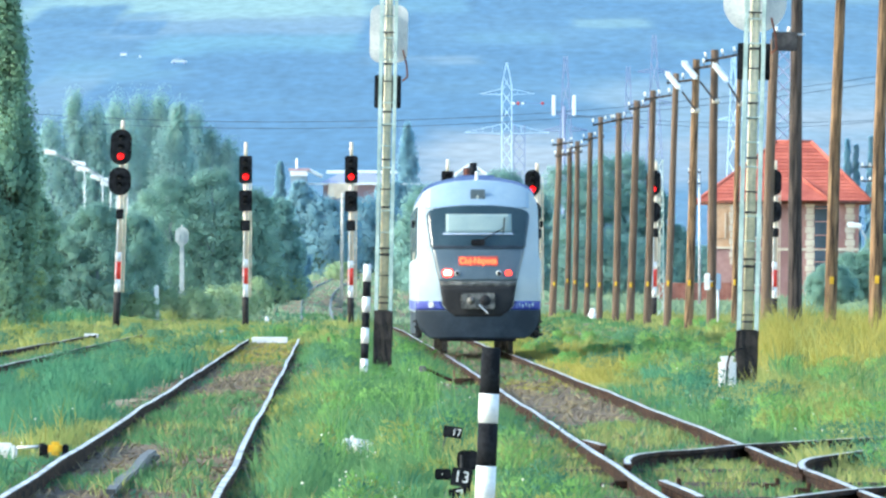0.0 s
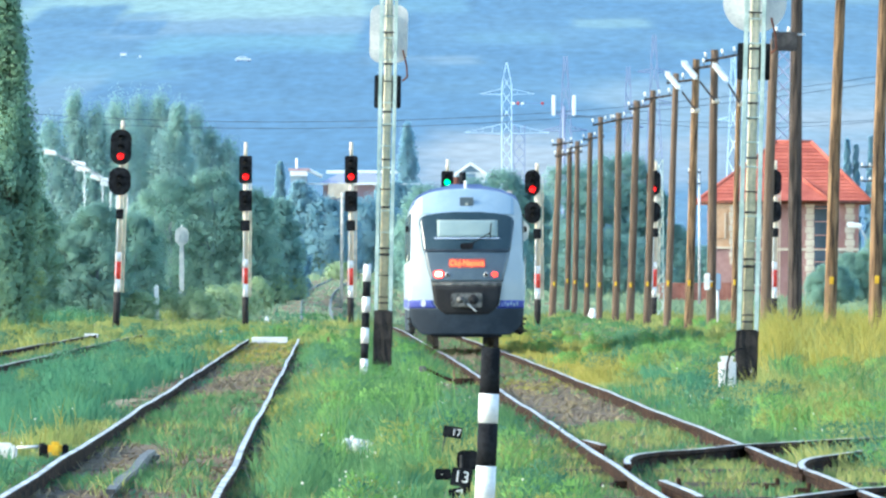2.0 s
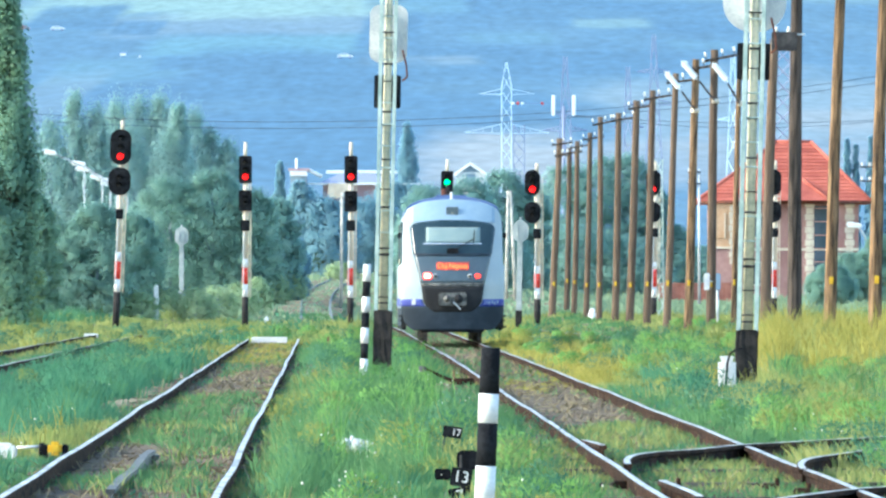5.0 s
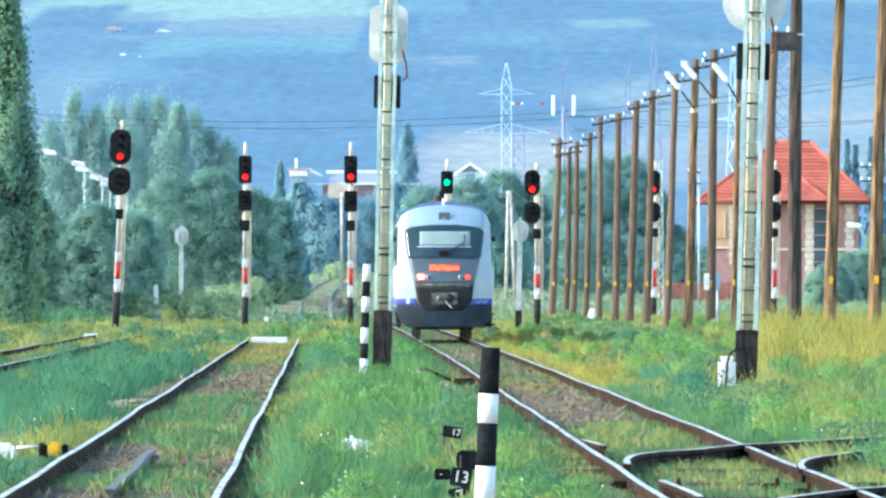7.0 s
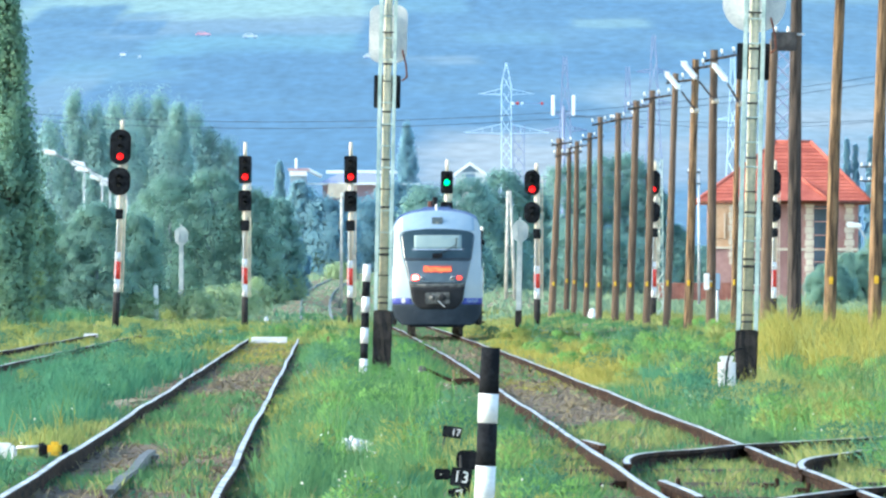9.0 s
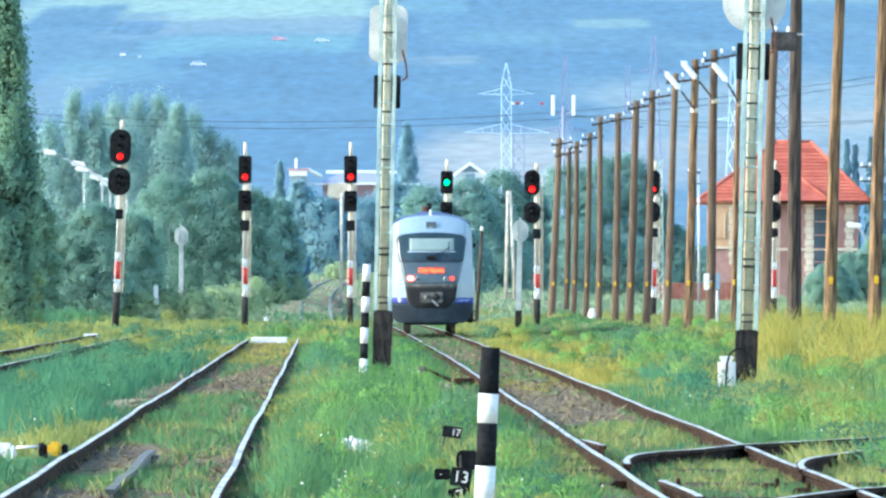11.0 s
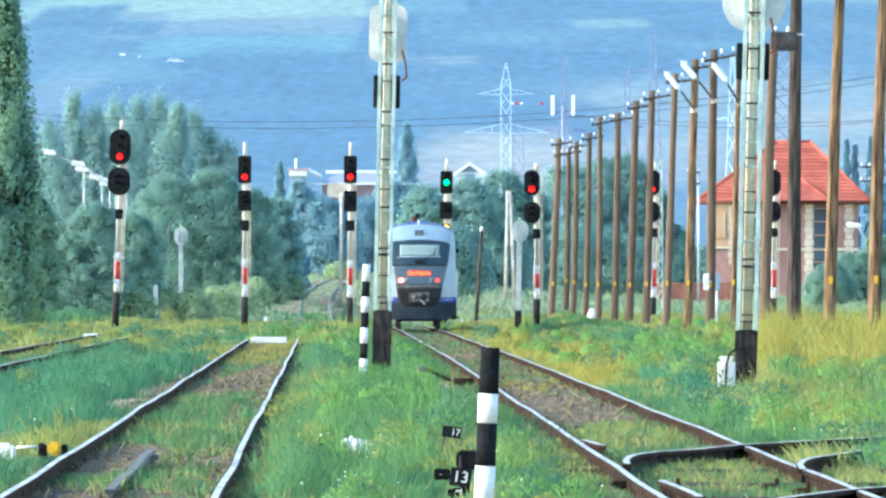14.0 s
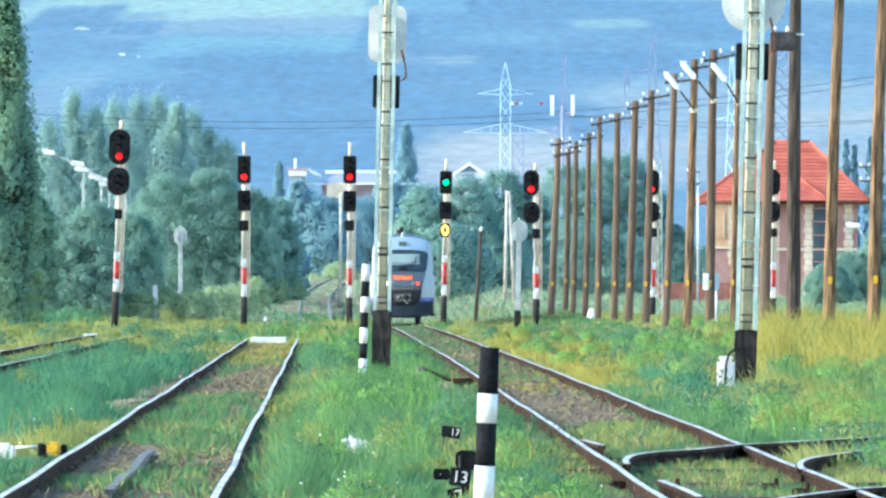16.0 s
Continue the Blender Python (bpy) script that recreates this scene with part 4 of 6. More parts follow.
# ---- wooden poles ----
def pole_thing(x, y, x_top, z_top, w, material, label, arms=1, lamp=None, tag=True, facing=1):
    z0 = ground_z(x, y) - 0.2
    H = z_top - z0
    root = thing("wooden_pole", x, y, z0, label, "utility pole", "wooden poles along the yard", tilt=math.degrees(math.atan2(x_top - x, H)))
    bm = bmesh.new()
    rng = random.Random(int(y * 7))
    rings = []
    seg, n = 12, 14
    for i in range(n + 1):
        t = i / n
        r = w / 2 * (1.08 - 0.26 * t)
        ox, oy = 0.03 * math.sin(t * 3 + x), 0.02 * math.sin(t * 4)
        rings.append([bm.verts.new((ox + r * math.cos(a) * rng.uniform(.96, 1.04), oy + r * math.sin(a), t * H)) for a in [2 * math.pi * k / seg for k in range(seg)]])
    for a, b in zip(rings, rings[1:]):
        for k in range(seg):
            bm.faces.new((a[k], a[(k + 1) % seg], b[(k + 1) % seg], b[k]))
    bm.faces.new(rings[-1])
    part("shaft", bm, material, root, "", True)
    for k in range(arms):
        z = H - 0.25 - k * 0.55
        long = 1.0 if k == 0 else 0.7
        arm = part("crossarm", box(bmesh.new(), 0, 0, 0, long, 0.08, 0.075, 0.01), M_POLE_DARK, root)
        arm.matrix_basis = pose(0.16, -w * 0.4, z, 0, -8 - rng.uniform(0, 5), 0)
        for xx in (-long * 0.44, long * 0.08, long * 0.44):
            rod("insulator_pin", (xx, 0, 0.04), (xx, 0, 0.16), 0.015, M_DARKSTEEL, arm, seg=6)
            rod("insulator", (xx, 0, 0.13), (xx, 0, 0.27), 0.042, M_PORC, arm, 0.028, 8)
    if tag:
        block("yellow_tag", (0.0, -w * 0.54, 1.75 if tag is True else tag), (w * 0.34, 0.02, 0.17), M_YELLOWP, root, 0.004)
    if lamp:
        dx, lz = lamp
        z = lz - z0
        band = rod("clamp_band", (0, 0, z - 0.70), (0, 0, z - 0.56), w * 0.50, M_QUOIN, root, seg=12)
        bm = bmesh.new()
        pts = [Vector((0, -w * 0.4, z - 0.62)), Vector((dx * 0.25, -0.2, z - 0.38)), Vector((dx * 0.6, -0.25, z - 0.05))]
        for a, b in zip(pts, pts[1:]):
            tube(bm, a, b, 0.03, seg=8)
        part("lamp_arm", bm, M_DARKSTEEL, root)
        m = Matrix.Translation((dx, -0.28, z + 0.28)) @ pose(0, 0, 0, 0, 48 if dx < 0 else -48, 0)
        bm = bmesh.new()
        box(bm, 0, 0, 0, 0.72, 0.22, 0.17, 0.06)
        bmesh.ops.transform(bm, matrix=m, verts=bm.verts)
        part("lamp_head", bm, M_FARWHITE, root, "white street lamp head")
    return root


PLAB = "weathered brown wooden telegraph pole with insulators"
for xb, xt, y, zt, w, arms in (
        (5.16, 5.479, 531.9, 8.604, 0.33, 2), (6.083, 6.222, 555.6, 8.45, 0.27, 1),
        (6.27, 6.432, 540.5, 8.585, 0.27, 1), (6.487, 6.692, 512.8, 8.604, 0.26, 1),
        (6.419, 6.488, 465.1, 8.59, 0.25, 1), (6.909, 7.091, 454.5, 8.586, 0.29, 1),
        (7, 7.319, 425.5, 8.599, 0.30, 1), (7.253, 7.535, 404.0, 8.602, 0.27, 1)):
    pole_thing(xb, y, xt, zt, w, M_POLE, PLAB, arms)
LLAB = "brown wooden pole carrying a white street lamp"
pole_thing(7.337, 372.4, 7.709, 8.601, 0.24, M_POLE, PLAB)
pole_thing(7.579, 350.9, 7.895, 8.625, 0.27, M_POLE_TAN, LLAB, lamp=(-0.737, 7.661))
pole_thing(8, 339.0, 8.186, 8.67, 0.28, M_POLE, LLAB, 1, lamp=(-0.78, 7.755))
pole_thing(8.55, 333.3, 8.8, 8.683, 0.17, M_POLE_TAN, LLAB, 0, lamp=(-0.6, 7.583))
pole_thing(9.032, 317.5, 9.333, 8.498, 0.30, M_POLE, PLAB, 0, tag=False)
DARK_POLE = pole_thing(8.625, 277.8, 8.736, 9.006, 0.34, M_POLE_DARK, "dark tarred wooden pole with crossarm and a grey box", 1, tag=False)
pole_thing(8.987, 263.2, 9.303, 8.739, 0.28, M_POLE_TAN, "pale tan wooden pole leaning slightly", 0)
pole_thing(9.671, 253.2, 9.911, 8.526, 0.29, M_POLE_TAN, "brown wooden pole with a yellow tag", 0)


def pole_box(pole):
    """A grey box on the dark pole, as a part of it."""
    x, y, z = 8.274, 274.0, 7.477
    c = pole.matrix_basis.inverted() @ Vector((x, y - 0.3, z))
    body = block("equipment_box", tuple(c), (0.62, 0.3, 0.46), M_DARKSTEEL, pole, 0.02, "grey equipment box")
    block("bracket", (c.x + 0.25, c.y + 0.12, c.z + 0.18), (0.5, 0.1, 0.05), M_GALV, body)
    for s in (-0.2, 0.1):
        rod("insulator", (c.x + s, c.y, c.z + 0.23), (c.x + s, c.y, c.z + 0.36), 0.05, M_PORC, body, 0.03, 8)


pole_box(DARK_POLE)


# ---- house ----
def house():
    x0, x1, y, s = 16.929, 26.286, 714.3, 1.0
    z0 = ground_z(20, y) - 0.3
    ze, zr = 7.093, 10.879
    w, cx, dep = x1 - x0, (x0 + x1) / 2, 9.0
    root = thing("house", cx, y, 0, "two-storey pink house with cream quoins and red tiled hip roof", "house", rz=0)
    front = part("wall", box(bmesh.new(), 0, dep / 2, (z0 + ze) / 2, w, dep, ze - z0, 0.0), M_WALLPINK, root)
    zm = (z0 + ze) / 2 + 0.3
    warm = block("bay", (-w / 2 + 0.75, -0.35, (zm + ze) / 2), (1.5, 0.7, ze - zm), M_WALLWARM, root, 0.01, "upper bay with sun warmth put into its ochre render")
    base = block("bay_base", (-w / 2 + 0.75, -0.32, (z0 + zm) / 2), (1.5, 0.64, zm - z0), M_WALLPINK, root, 0.01)
    block("bay_sill", (-w / 2 + 0.75, -0.38, zm), (1.62, 0.76, 0.14), M_QUOIN, warm, 0.01)
    glass = block("window", (-w / 2 + 0.55, -0.72, (zm + ze) / 2 - 0.1), (0.62, 0.06, 1.5), M_WALLWARM, warm)
    for k, dx in enumerate((-0.34, 0.34)):
        block("window_frame", (-w / 2 + 0.55 + dx, -0.74, (zm + ze) / 2 - 0.1), (0.08, 0.08, 1.6), M_QUOIN, glass)
    for i in range(9):
        block("quoin", (-w / 2 + 1.33, -0.70, z0 + 0.8 + (i + 4.5) * 0.42), (0.40 if i % 2 else 0.28, 0.08, 0.38), M_QUOIN, warm, 0.01)
    for qx in (-w / 2 + 1.55, w * 0.17, w * 0.44):
        n = 16
        for i in range(n):
            q = block("quoin", (qx, -0.02, z0 + (i + 0.5) * (ze - z0) / n), (0.62 if i % 2 else 0.46, 0.10, (ze - z0) / n - 0.03), M_QUOIN, front, 0.01)
    block("string_course", (0, -0.04, (z0 + ze) / 2 + 0.2), (w, 0.12, 0.16), M_QUOIN, front, 0.01)
    # Dark glass panel added for a stretch of wall that only lies in shade.
    tall = block("shade_panel", (24.107 - cx, -0.03, (z0 + ze) / 2 + 0.6), (1.25, 0.12, (ze - z0) * 0.72), M_WINDOW, front)
    for k in range(6):
        block("shade_panel_bar", (24.107 - cx, -0.10, z0 + 1.8 + k * 0.85), (1.25, 0.05, 0.06), M_WALLPINK, tall)
    for wx, wz in ((-w * 0.16, ze - 1.6), (-w * 0.16, ze - 4.6)):
        win = block("window", (wx, -0.02, wz), (1.05, 0.10, 1.35), M_WINDOW, front, 0.0)
        for a, b in (((wx - .56, wz), (.1, 1.5)), ((wx + .56, wz), (.1, 1.5)), ((wx, wz + .72), (1.2, .1)), ((wx, wz - .72), (1.3, .12)), ((wx, wz), (.06, 1.35))):
            block("window_frame", (a[0], -0.07, a[1]), (b[0], 0.08, b[1]), M_QUOIN, win)
    # Hip roof with tile courses.
    e = 0.75
    ex0, ex1 = -w / 2 - e - 0.15, w / 2 + e
    rx0, rx1 = 21.214 - cx, 23.429 - cx
    ey0, ey1, ry = -e, dep + e, dep / 2
    bm = bmesh.new()
    v = [bm.verts.new(p) for p in ((ex0, ey0, ze), (ex1, ey0, ze), (ex1, ey1, ze), (ex0, ey1, ze), (rx0, ry, zr), (rx1, ry, zr),
                                   (ex0, ey0, ze - 0.18), (ex1, ey0, ze - 0.18), (ex1, ey1, ze - 0.18), (ex0, ey1, ze - 0.18))]
    for f in ((0, 1, 5, 4), (1, 2, 5), (2, 3, 4, 5), (3, 0, 4), (6, 7, 8, 9), (0, 1, 7, 6), (1, 2, 8, 7), (2, 3, 9, 8), (3, 0, 6, 9)):
        bm.faces.new([v[i] for i in f])
    roof = part("roof", bm, M_TILE, root, "red clay tile hip roof")
    n = 17
    for i in range(n):
        t0, t1 = i / n, (i + 1) / n
        a0, a1 = ex0 + (rx0 - ex0) * t0, ex1 + (rx1 - ex1) * t0
        b0, b1 = ex0 + (rx0 - ex0) * t1, ex1 + (rx1 - ex1) * t1
        bm = bmesh.new()
        q = [bm.verts.new(p) for p in ((a0, ey0 + (ry - ey0) * t0 - 0.05, ze + (zr - ze) * t0 + 0.04), (a1, ey0 + (ry - ey0) * t0 - 0.05, ze + (zr - ze) * t0 + 0.04),
                                       (b1, ey0 + (ry - ey0) * t1, ze + (zr - ze) * t1 + 0.01), (b0, ey0 + (ry - ey0) * t1, ze + (zr - ze) * t1 + 0.01),
                                       (a0, ey0 + (ry - ey0) * t0 - 0.02, ze + (zr - ze) * t0 - 0.03), (a1, ey0 + (ry - ey0) * t0 - 0.02, ze + (zr - ze) * t0 - 0.03))]
        bm.faces.new(q[:4])
        bm.faces.new((q[4], q[5], q[1], q[0]))
        part("tile_course", bm, M_TILE, roof)
    for a, b in (((ex0, ey0, ze), (rx0, ry, zr)), ((ex1, ey0, ze), (rx1, ry, zr)), ((rx0, ry, zr), (rx1, ry, zr))):
        rod("ridge_tile", a, b, 0.13, M_TILE, roof, seg=8)
    # A lower hip in front with its own valley.
    bm = bmesh.new()
    v = [bm.verts.new(p) for p in ((-w * 0.12, ey0 - 0.9, ze + 0.02), (w * 0.30, ey0 - 0.9, ze + 0.02), (w * 0.0, ry - 1.2, ze + (zr - ze) * 0.62), (-w * 0.12, ry - 1.2, ze + 0.02), (w * 0.30, ry - 1.2, ze + 0.02))]
    for f in ((0, 1, 2), (1, 4, 2), (0, 2, 3), (0, 3, 4, 1)):
        bm.faces.new([v[i] for i in f])
    part("front_hip", bm, M_TILE, root)
    rod("ridge_tile", (w * 0.30, ey0 - 0.9, ze + 0.05), (w * 0.0, ry - 1.2, ze + (zr - ze) * 0.62), 0.12, M_TILE, roof, seg=8)
    rod("gutter", (ex0, ey0 - 0.05, ze - 0.1), (ex1, ey0 - 0.05, ze - 0.1), 0.09, M_EXHAUST, root, seg=8)


house()


def brick_wall():
    x0, x1, y = 12.7, 17.2, 666.7
    z0 = ground_z((x0 + x1) / 2, y) - 0.3
    zt = 1.817
    root = thing("brick_wall", (x0 + x1) / 2, y, 0, "low red brick wall at the edge of the yard", "wall", kind="structure")
    part("courses", box(bmesh.new(), 0, 0, (z0 + zt) / 2, x1 - x0, 0.4, zt - z0, 0.02), M_BRICKW, root)
    block("coping", (0, 0, zt + 0.04), (x1 - x0 + 0.1, 0.5, 0.09), M_BRICKW, root, 0.02)
    for k in range(4):
        block("pier", (-(x1 - x0) / 2 + 0.3 + k * ((x1 - x0) - 0.6) / 3, -0.25, (z0 + zt) / 2), (0.45, 0.16, zt - z0), M_BRICKW, root, 0.01)


brick_wall()


def far_house(x0, x1, y, z_base, z_eave, z_ridge, label, wall, roofm):
    root = thing("far_house", (x0 + x1) / 2, y, 0, label, "house")
    w = x1 - x0
    part("wall", box(bmesh.new(), 0, 4, (z_base + z_eave) / 2, w, 8, z_eave - z_base), wall, root)
    bm = bmesh.new()
    v = [bm.verts.new(p) for p in ((-w / 2 - .5, -.6, z_eave), (w / 2 + .5, -.6, z_eave), (w / 2 + .5, 8.6, z_eave), (-w / 2 - .5, 8.6, z_eave), (-w * .22, 4, z_ridge), (w * .22, 4, z_ridge))]
    for f in ((0, 1, 5, 4), (1, 2, 5), (2, 3, 4, 5), (3, 0, 4), (0, 3, 2, 1)):
        bm.faces.new([v[i] for i in f])
    part("roof", bm, roofm, root)
    for k in range(3):
        block("window", (-w * 0.3 + k * w * 0.3, -0.03, z_base + (z_eave - z_base) * 0.6), (1.0, 0.12, 1.2), M_FARWALL, root)
    return root


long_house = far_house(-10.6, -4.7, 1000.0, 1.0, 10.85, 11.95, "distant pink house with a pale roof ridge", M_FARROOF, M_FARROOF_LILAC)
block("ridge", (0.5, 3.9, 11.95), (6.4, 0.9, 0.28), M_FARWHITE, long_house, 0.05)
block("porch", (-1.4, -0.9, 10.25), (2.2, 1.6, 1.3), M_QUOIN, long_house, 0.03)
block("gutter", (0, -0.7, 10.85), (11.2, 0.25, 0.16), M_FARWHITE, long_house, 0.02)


def gable_house(x0, x1, y, z_eave, z_ridge, label):
    root = thing("far_house", (x0 + x1) / 2, y, 0, label, "house")
    w = x1 - x0
    part("wall", box(bmesh.new(), 0, 4, (z_eave + 1.0) / 2, w * 0.86, 8, z_eave - 1.0), M_FARWHITE, root)
    bm = bmesh.new()
    for a in (0.0, 0.05):
        v = [bm.verts.new(p) for p in ((-w * 0.43, a, z_eave), (w * 0.43, a, z_eave), (0, a, z_ridge - 0.1))]
        bm.faces.new(v)
    part("gable", bm, M_FARWALL, root)
    for s in (-1, 1):
        bm = bmesh.new()
        q = [(0, z_ridge), (s * w / 2, z_eave - 0.1), (s * w / 2, z_eave - 0.4), (0, z_ridge - 0.3)]
        a = [bm.verts.new((p, -0.5, r)) for p, r in q]
        b = [bm.verts.new((p, 8.5, r)) for p, r in q]
        bm.faces.new(a)
        bm.faces.new(b[::-1])
        for k in range(4):
            bm.faces.new((a[k], b[k], b[(k + 1) % 4], a[(k + 1) % 4]))
        bmesh.ops.recalc_face_normals(bm, faces=bm.faces[:])
        part("roof", bm, M_FARWHITE, root)
    block("window", (0, -0.03, z_eave - 0.6), (0.8, 0.1, 0.9), M_FARWALL, root)


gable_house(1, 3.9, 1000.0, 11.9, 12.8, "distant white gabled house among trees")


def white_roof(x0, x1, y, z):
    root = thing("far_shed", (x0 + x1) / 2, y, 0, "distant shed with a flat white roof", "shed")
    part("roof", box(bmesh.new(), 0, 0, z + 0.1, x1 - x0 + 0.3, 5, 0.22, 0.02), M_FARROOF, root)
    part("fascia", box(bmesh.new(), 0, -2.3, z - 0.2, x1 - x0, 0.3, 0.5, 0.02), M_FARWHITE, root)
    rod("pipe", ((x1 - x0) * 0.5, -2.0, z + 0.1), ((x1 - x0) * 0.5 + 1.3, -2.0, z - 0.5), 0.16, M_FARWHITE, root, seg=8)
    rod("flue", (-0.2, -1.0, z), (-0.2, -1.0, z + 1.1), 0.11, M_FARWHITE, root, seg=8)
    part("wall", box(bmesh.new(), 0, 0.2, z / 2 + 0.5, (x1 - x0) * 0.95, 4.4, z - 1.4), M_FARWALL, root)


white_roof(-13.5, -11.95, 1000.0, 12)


def hill_farm(x, y, w, h):
    z = float(hill_height(np.array([x]), np.array([y]))[0])
    root = thing("far_shed", x, y, z - 0.2, "white building on the hazy hillside, shrunk to fit the view", "shed")
    part("wall", box(bmesh.new(), 0, 0, h * 0.4, w, 2.0, h * 0.8 + 0.2), M_FARWHITE, root)
    bm = bmesh.new()
    a = [bm.verts.new(p) for p in ((-w * 0.55, -1.1, h * 0.75), (w * 0.55, -1.1, h * 0.75), (w * 0.55, 1.1, h * 0.75), (-w * 0.55, 1.1, h * 0.75), (-w * 0.5, 0, h * 1.25), (w * 0.5, 0, h * 1.25))]
    for f in ((0, 1, 5, 4), (1, 2, 5), (2, 3, 4, 5), (3, 0, 4), (0, 3, 2, 1)):
        bm.faces.new([a[k] for k in f])
    part("roof", bm, M_FARROOF_LILAC, root)


# Widths and heights shrunk to fit the camera's view.
hill_farm(-87.4, 3090.0, 1.6, 0.8)
hill_farm(-82.3, 3070.0, 0.7, 0.6)


# ---- pylons, far lamps and lines ----
def pylon(x, y, z0, z1, w0, w1, material, label, arms=(), thick=0.12, panels=9, neck=0.0):
    root = thing("pylon", x, y, z0, label, "pylon")
    H = z1 - z0
    bm = bmesh.new()
    def wid(t):
        return w0 + (w1 - w0) * max(0.0, t - neck) / (1 - neck)
    cs = ((-1, -1), (1, -1), (1, 1), (-1, 1))
    for cx, cy in cs:
        if neck:
            tube(bm, (cx * w0 / 2, cy * w0 / 2, 0), (cx * w0 / 2, cy * w0 / 2, neck * H), thick, seg=4)
        tube(bm, (cx * w0 / 2, cy * w0 / 2, neck * H), (cx * w1 / 2, cy * w1 / 2, H), thick, seg=4)
    for i in range(panels):
        t0, t1 = i / panels, (i + 1) / panels
        for k in range(4):
            a, b = cs[k], cs[(k + 1) % 4]
            tube(bm, (a[0] * wid(t0) / 2, a[1] * wid(t0) / 2, t0 * H), (b[0] * wid(t1) / 2, b[1] * wid(t1) / 2, t1 * H), thick * 0.6, seg=4)
            tube(bm, (b[0] * wid(t0) / 2, b[1] * wid(t0) / 2, t0 * H), (a[0] * wid(t1) / 2, a[1] * wid(t1) / 2, t1 * H), thick * 0.6, seg=4)
    part("lattice", bm, material, root)
    for t, half in arms:
        z = t * H
        for s in (-1, 1):
            bm = bmesh.new()
            tube(bm, (s * wid(t) / 2, 0, z), (s * half, 0, z + 0.1), thick * 0.8, seg=4)
            tube(bm, (s * wid(t) / 2, 0, z + half * 0.22), (s * half, 0, z + 0.1), thick * 0.8, seg=4)
            for k in range(1, 4):
                u = s * (wid(t) / 2 + (half - wid(t) / 2) * k / 4)
                tube(bm, (u, 0, z), (u, 0, z + half * 0.22 * (1 - k / 4)), thick * 0.5, seg=4)
            part("arm", bm, material, root)
    return root


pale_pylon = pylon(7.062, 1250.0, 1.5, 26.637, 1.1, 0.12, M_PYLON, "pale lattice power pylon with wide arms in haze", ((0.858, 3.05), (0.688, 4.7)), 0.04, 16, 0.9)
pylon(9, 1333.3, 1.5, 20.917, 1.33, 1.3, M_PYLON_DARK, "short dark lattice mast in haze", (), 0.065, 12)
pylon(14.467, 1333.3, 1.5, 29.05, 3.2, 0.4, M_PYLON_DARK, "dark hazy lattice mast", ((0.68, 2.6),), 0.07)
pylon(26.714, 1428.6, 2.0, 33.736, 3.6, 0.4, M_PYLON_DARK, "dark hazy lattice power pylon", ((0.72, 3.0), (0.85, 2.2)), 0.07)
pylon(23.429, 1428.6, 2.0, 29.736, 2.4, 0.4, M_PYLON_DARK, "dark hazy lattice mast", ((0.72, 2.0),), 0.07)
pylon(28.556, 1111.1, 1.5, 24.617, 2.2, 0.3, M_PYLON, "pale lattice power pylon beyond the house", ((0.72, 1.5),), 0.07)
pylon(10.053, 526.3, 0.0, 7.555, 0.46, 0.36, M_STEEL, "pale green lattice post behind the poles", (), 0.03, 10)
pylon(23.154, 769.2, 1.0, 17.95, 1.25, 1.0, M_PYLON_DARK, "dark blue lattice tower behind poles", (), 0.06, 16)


def marker_balls(root):
    """Red and white warning balls on a conductor beside the tower."""
    z = 20.65
    rod("conductor", (-0.1, 0, z), (4.4, 0, z - 0.05), 0.022, M_PYLON_DARK, root, seg=6)
    for x, material in ((0.75, M_FARWHITE), (1.25, M_RED), (1.75, M_FARWHITE), (3.95, M_RED)):
        bm = bmesh.new()
        bmesh.ops.create_uvsphere(bm, u_segments=12, v_segments=8, radius=0.17)
        bmesh.ops.translate(bm, vec=(x, 0, z - 0.03), verts=bm.verts)
        part("marker_ball", bm, material, root, "red warning ball" if material is M_RED else "white warning ball", True)


marker_balls(pale_pylon)


def antenna_mast():
    x, y = 9.727, 909.1
    root = thing("antenna_mast", x, y, 1.0, "slim mast with two white panel antennas", "antenna")
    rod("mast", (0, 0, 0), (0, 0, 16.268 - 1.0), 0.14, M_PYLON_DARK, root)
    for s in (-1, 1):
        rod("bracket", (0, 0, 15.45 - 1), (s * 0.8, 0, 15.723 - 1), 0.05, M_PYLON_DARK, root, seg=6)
        block("panel_antenna", (s * 0.82, 0, 16.314 - 1), (0.30, 0.25, 1.65), M_FARWHITE, root, 0.04)


antenna_mast()


def street_lamp(x, y, z, reach):
    root = thing("street_lamp", x, y, 0, "distant street lamp with a white head on a long arm", "street lamp", "distant street lamps")
    rod("column", (0, 0, ground_z(x, y) - 0.2), (0, 0, z - 0.9), 0.05, M_GALV, root, 0.04, 8)
    bm = bmesh.new()
    tube(bm, (0, 0, z - 0.9), (-reach, 0, z), 0.05, seg=6)
    part("arm", bm, M_GALV, root)
    bm = box(bmesh.new(), 0, 0, 0, 1.0, 0.4, 0.32, 0.1)
    bmesh.ops.transform(bm, matrix=Matrix.Translation((-reach - 0.3, 0, z + 0.08)) @ pose(0, 0, 0, 0, 8, 0), verts=bm.verts)
    part("lamp_head", bm, M_FARWHITE, root)


for x, z, y, r in ((-23.481, 10.413, 740.7, 2.0), (-22.717, 9.827, 754.7, 1.3), (-22.615, 9.604, 769.2, 1.6), (-22.627, 9.215, 784.3, 1.1), (-22.8, 9.21, 800.0, 1.0), (-22.776, 9.042, 816.3, 1.2)):
    street_lamp(x, y, z, r)
street_lamp(26.3, 700.0, 5.40, 0.5)


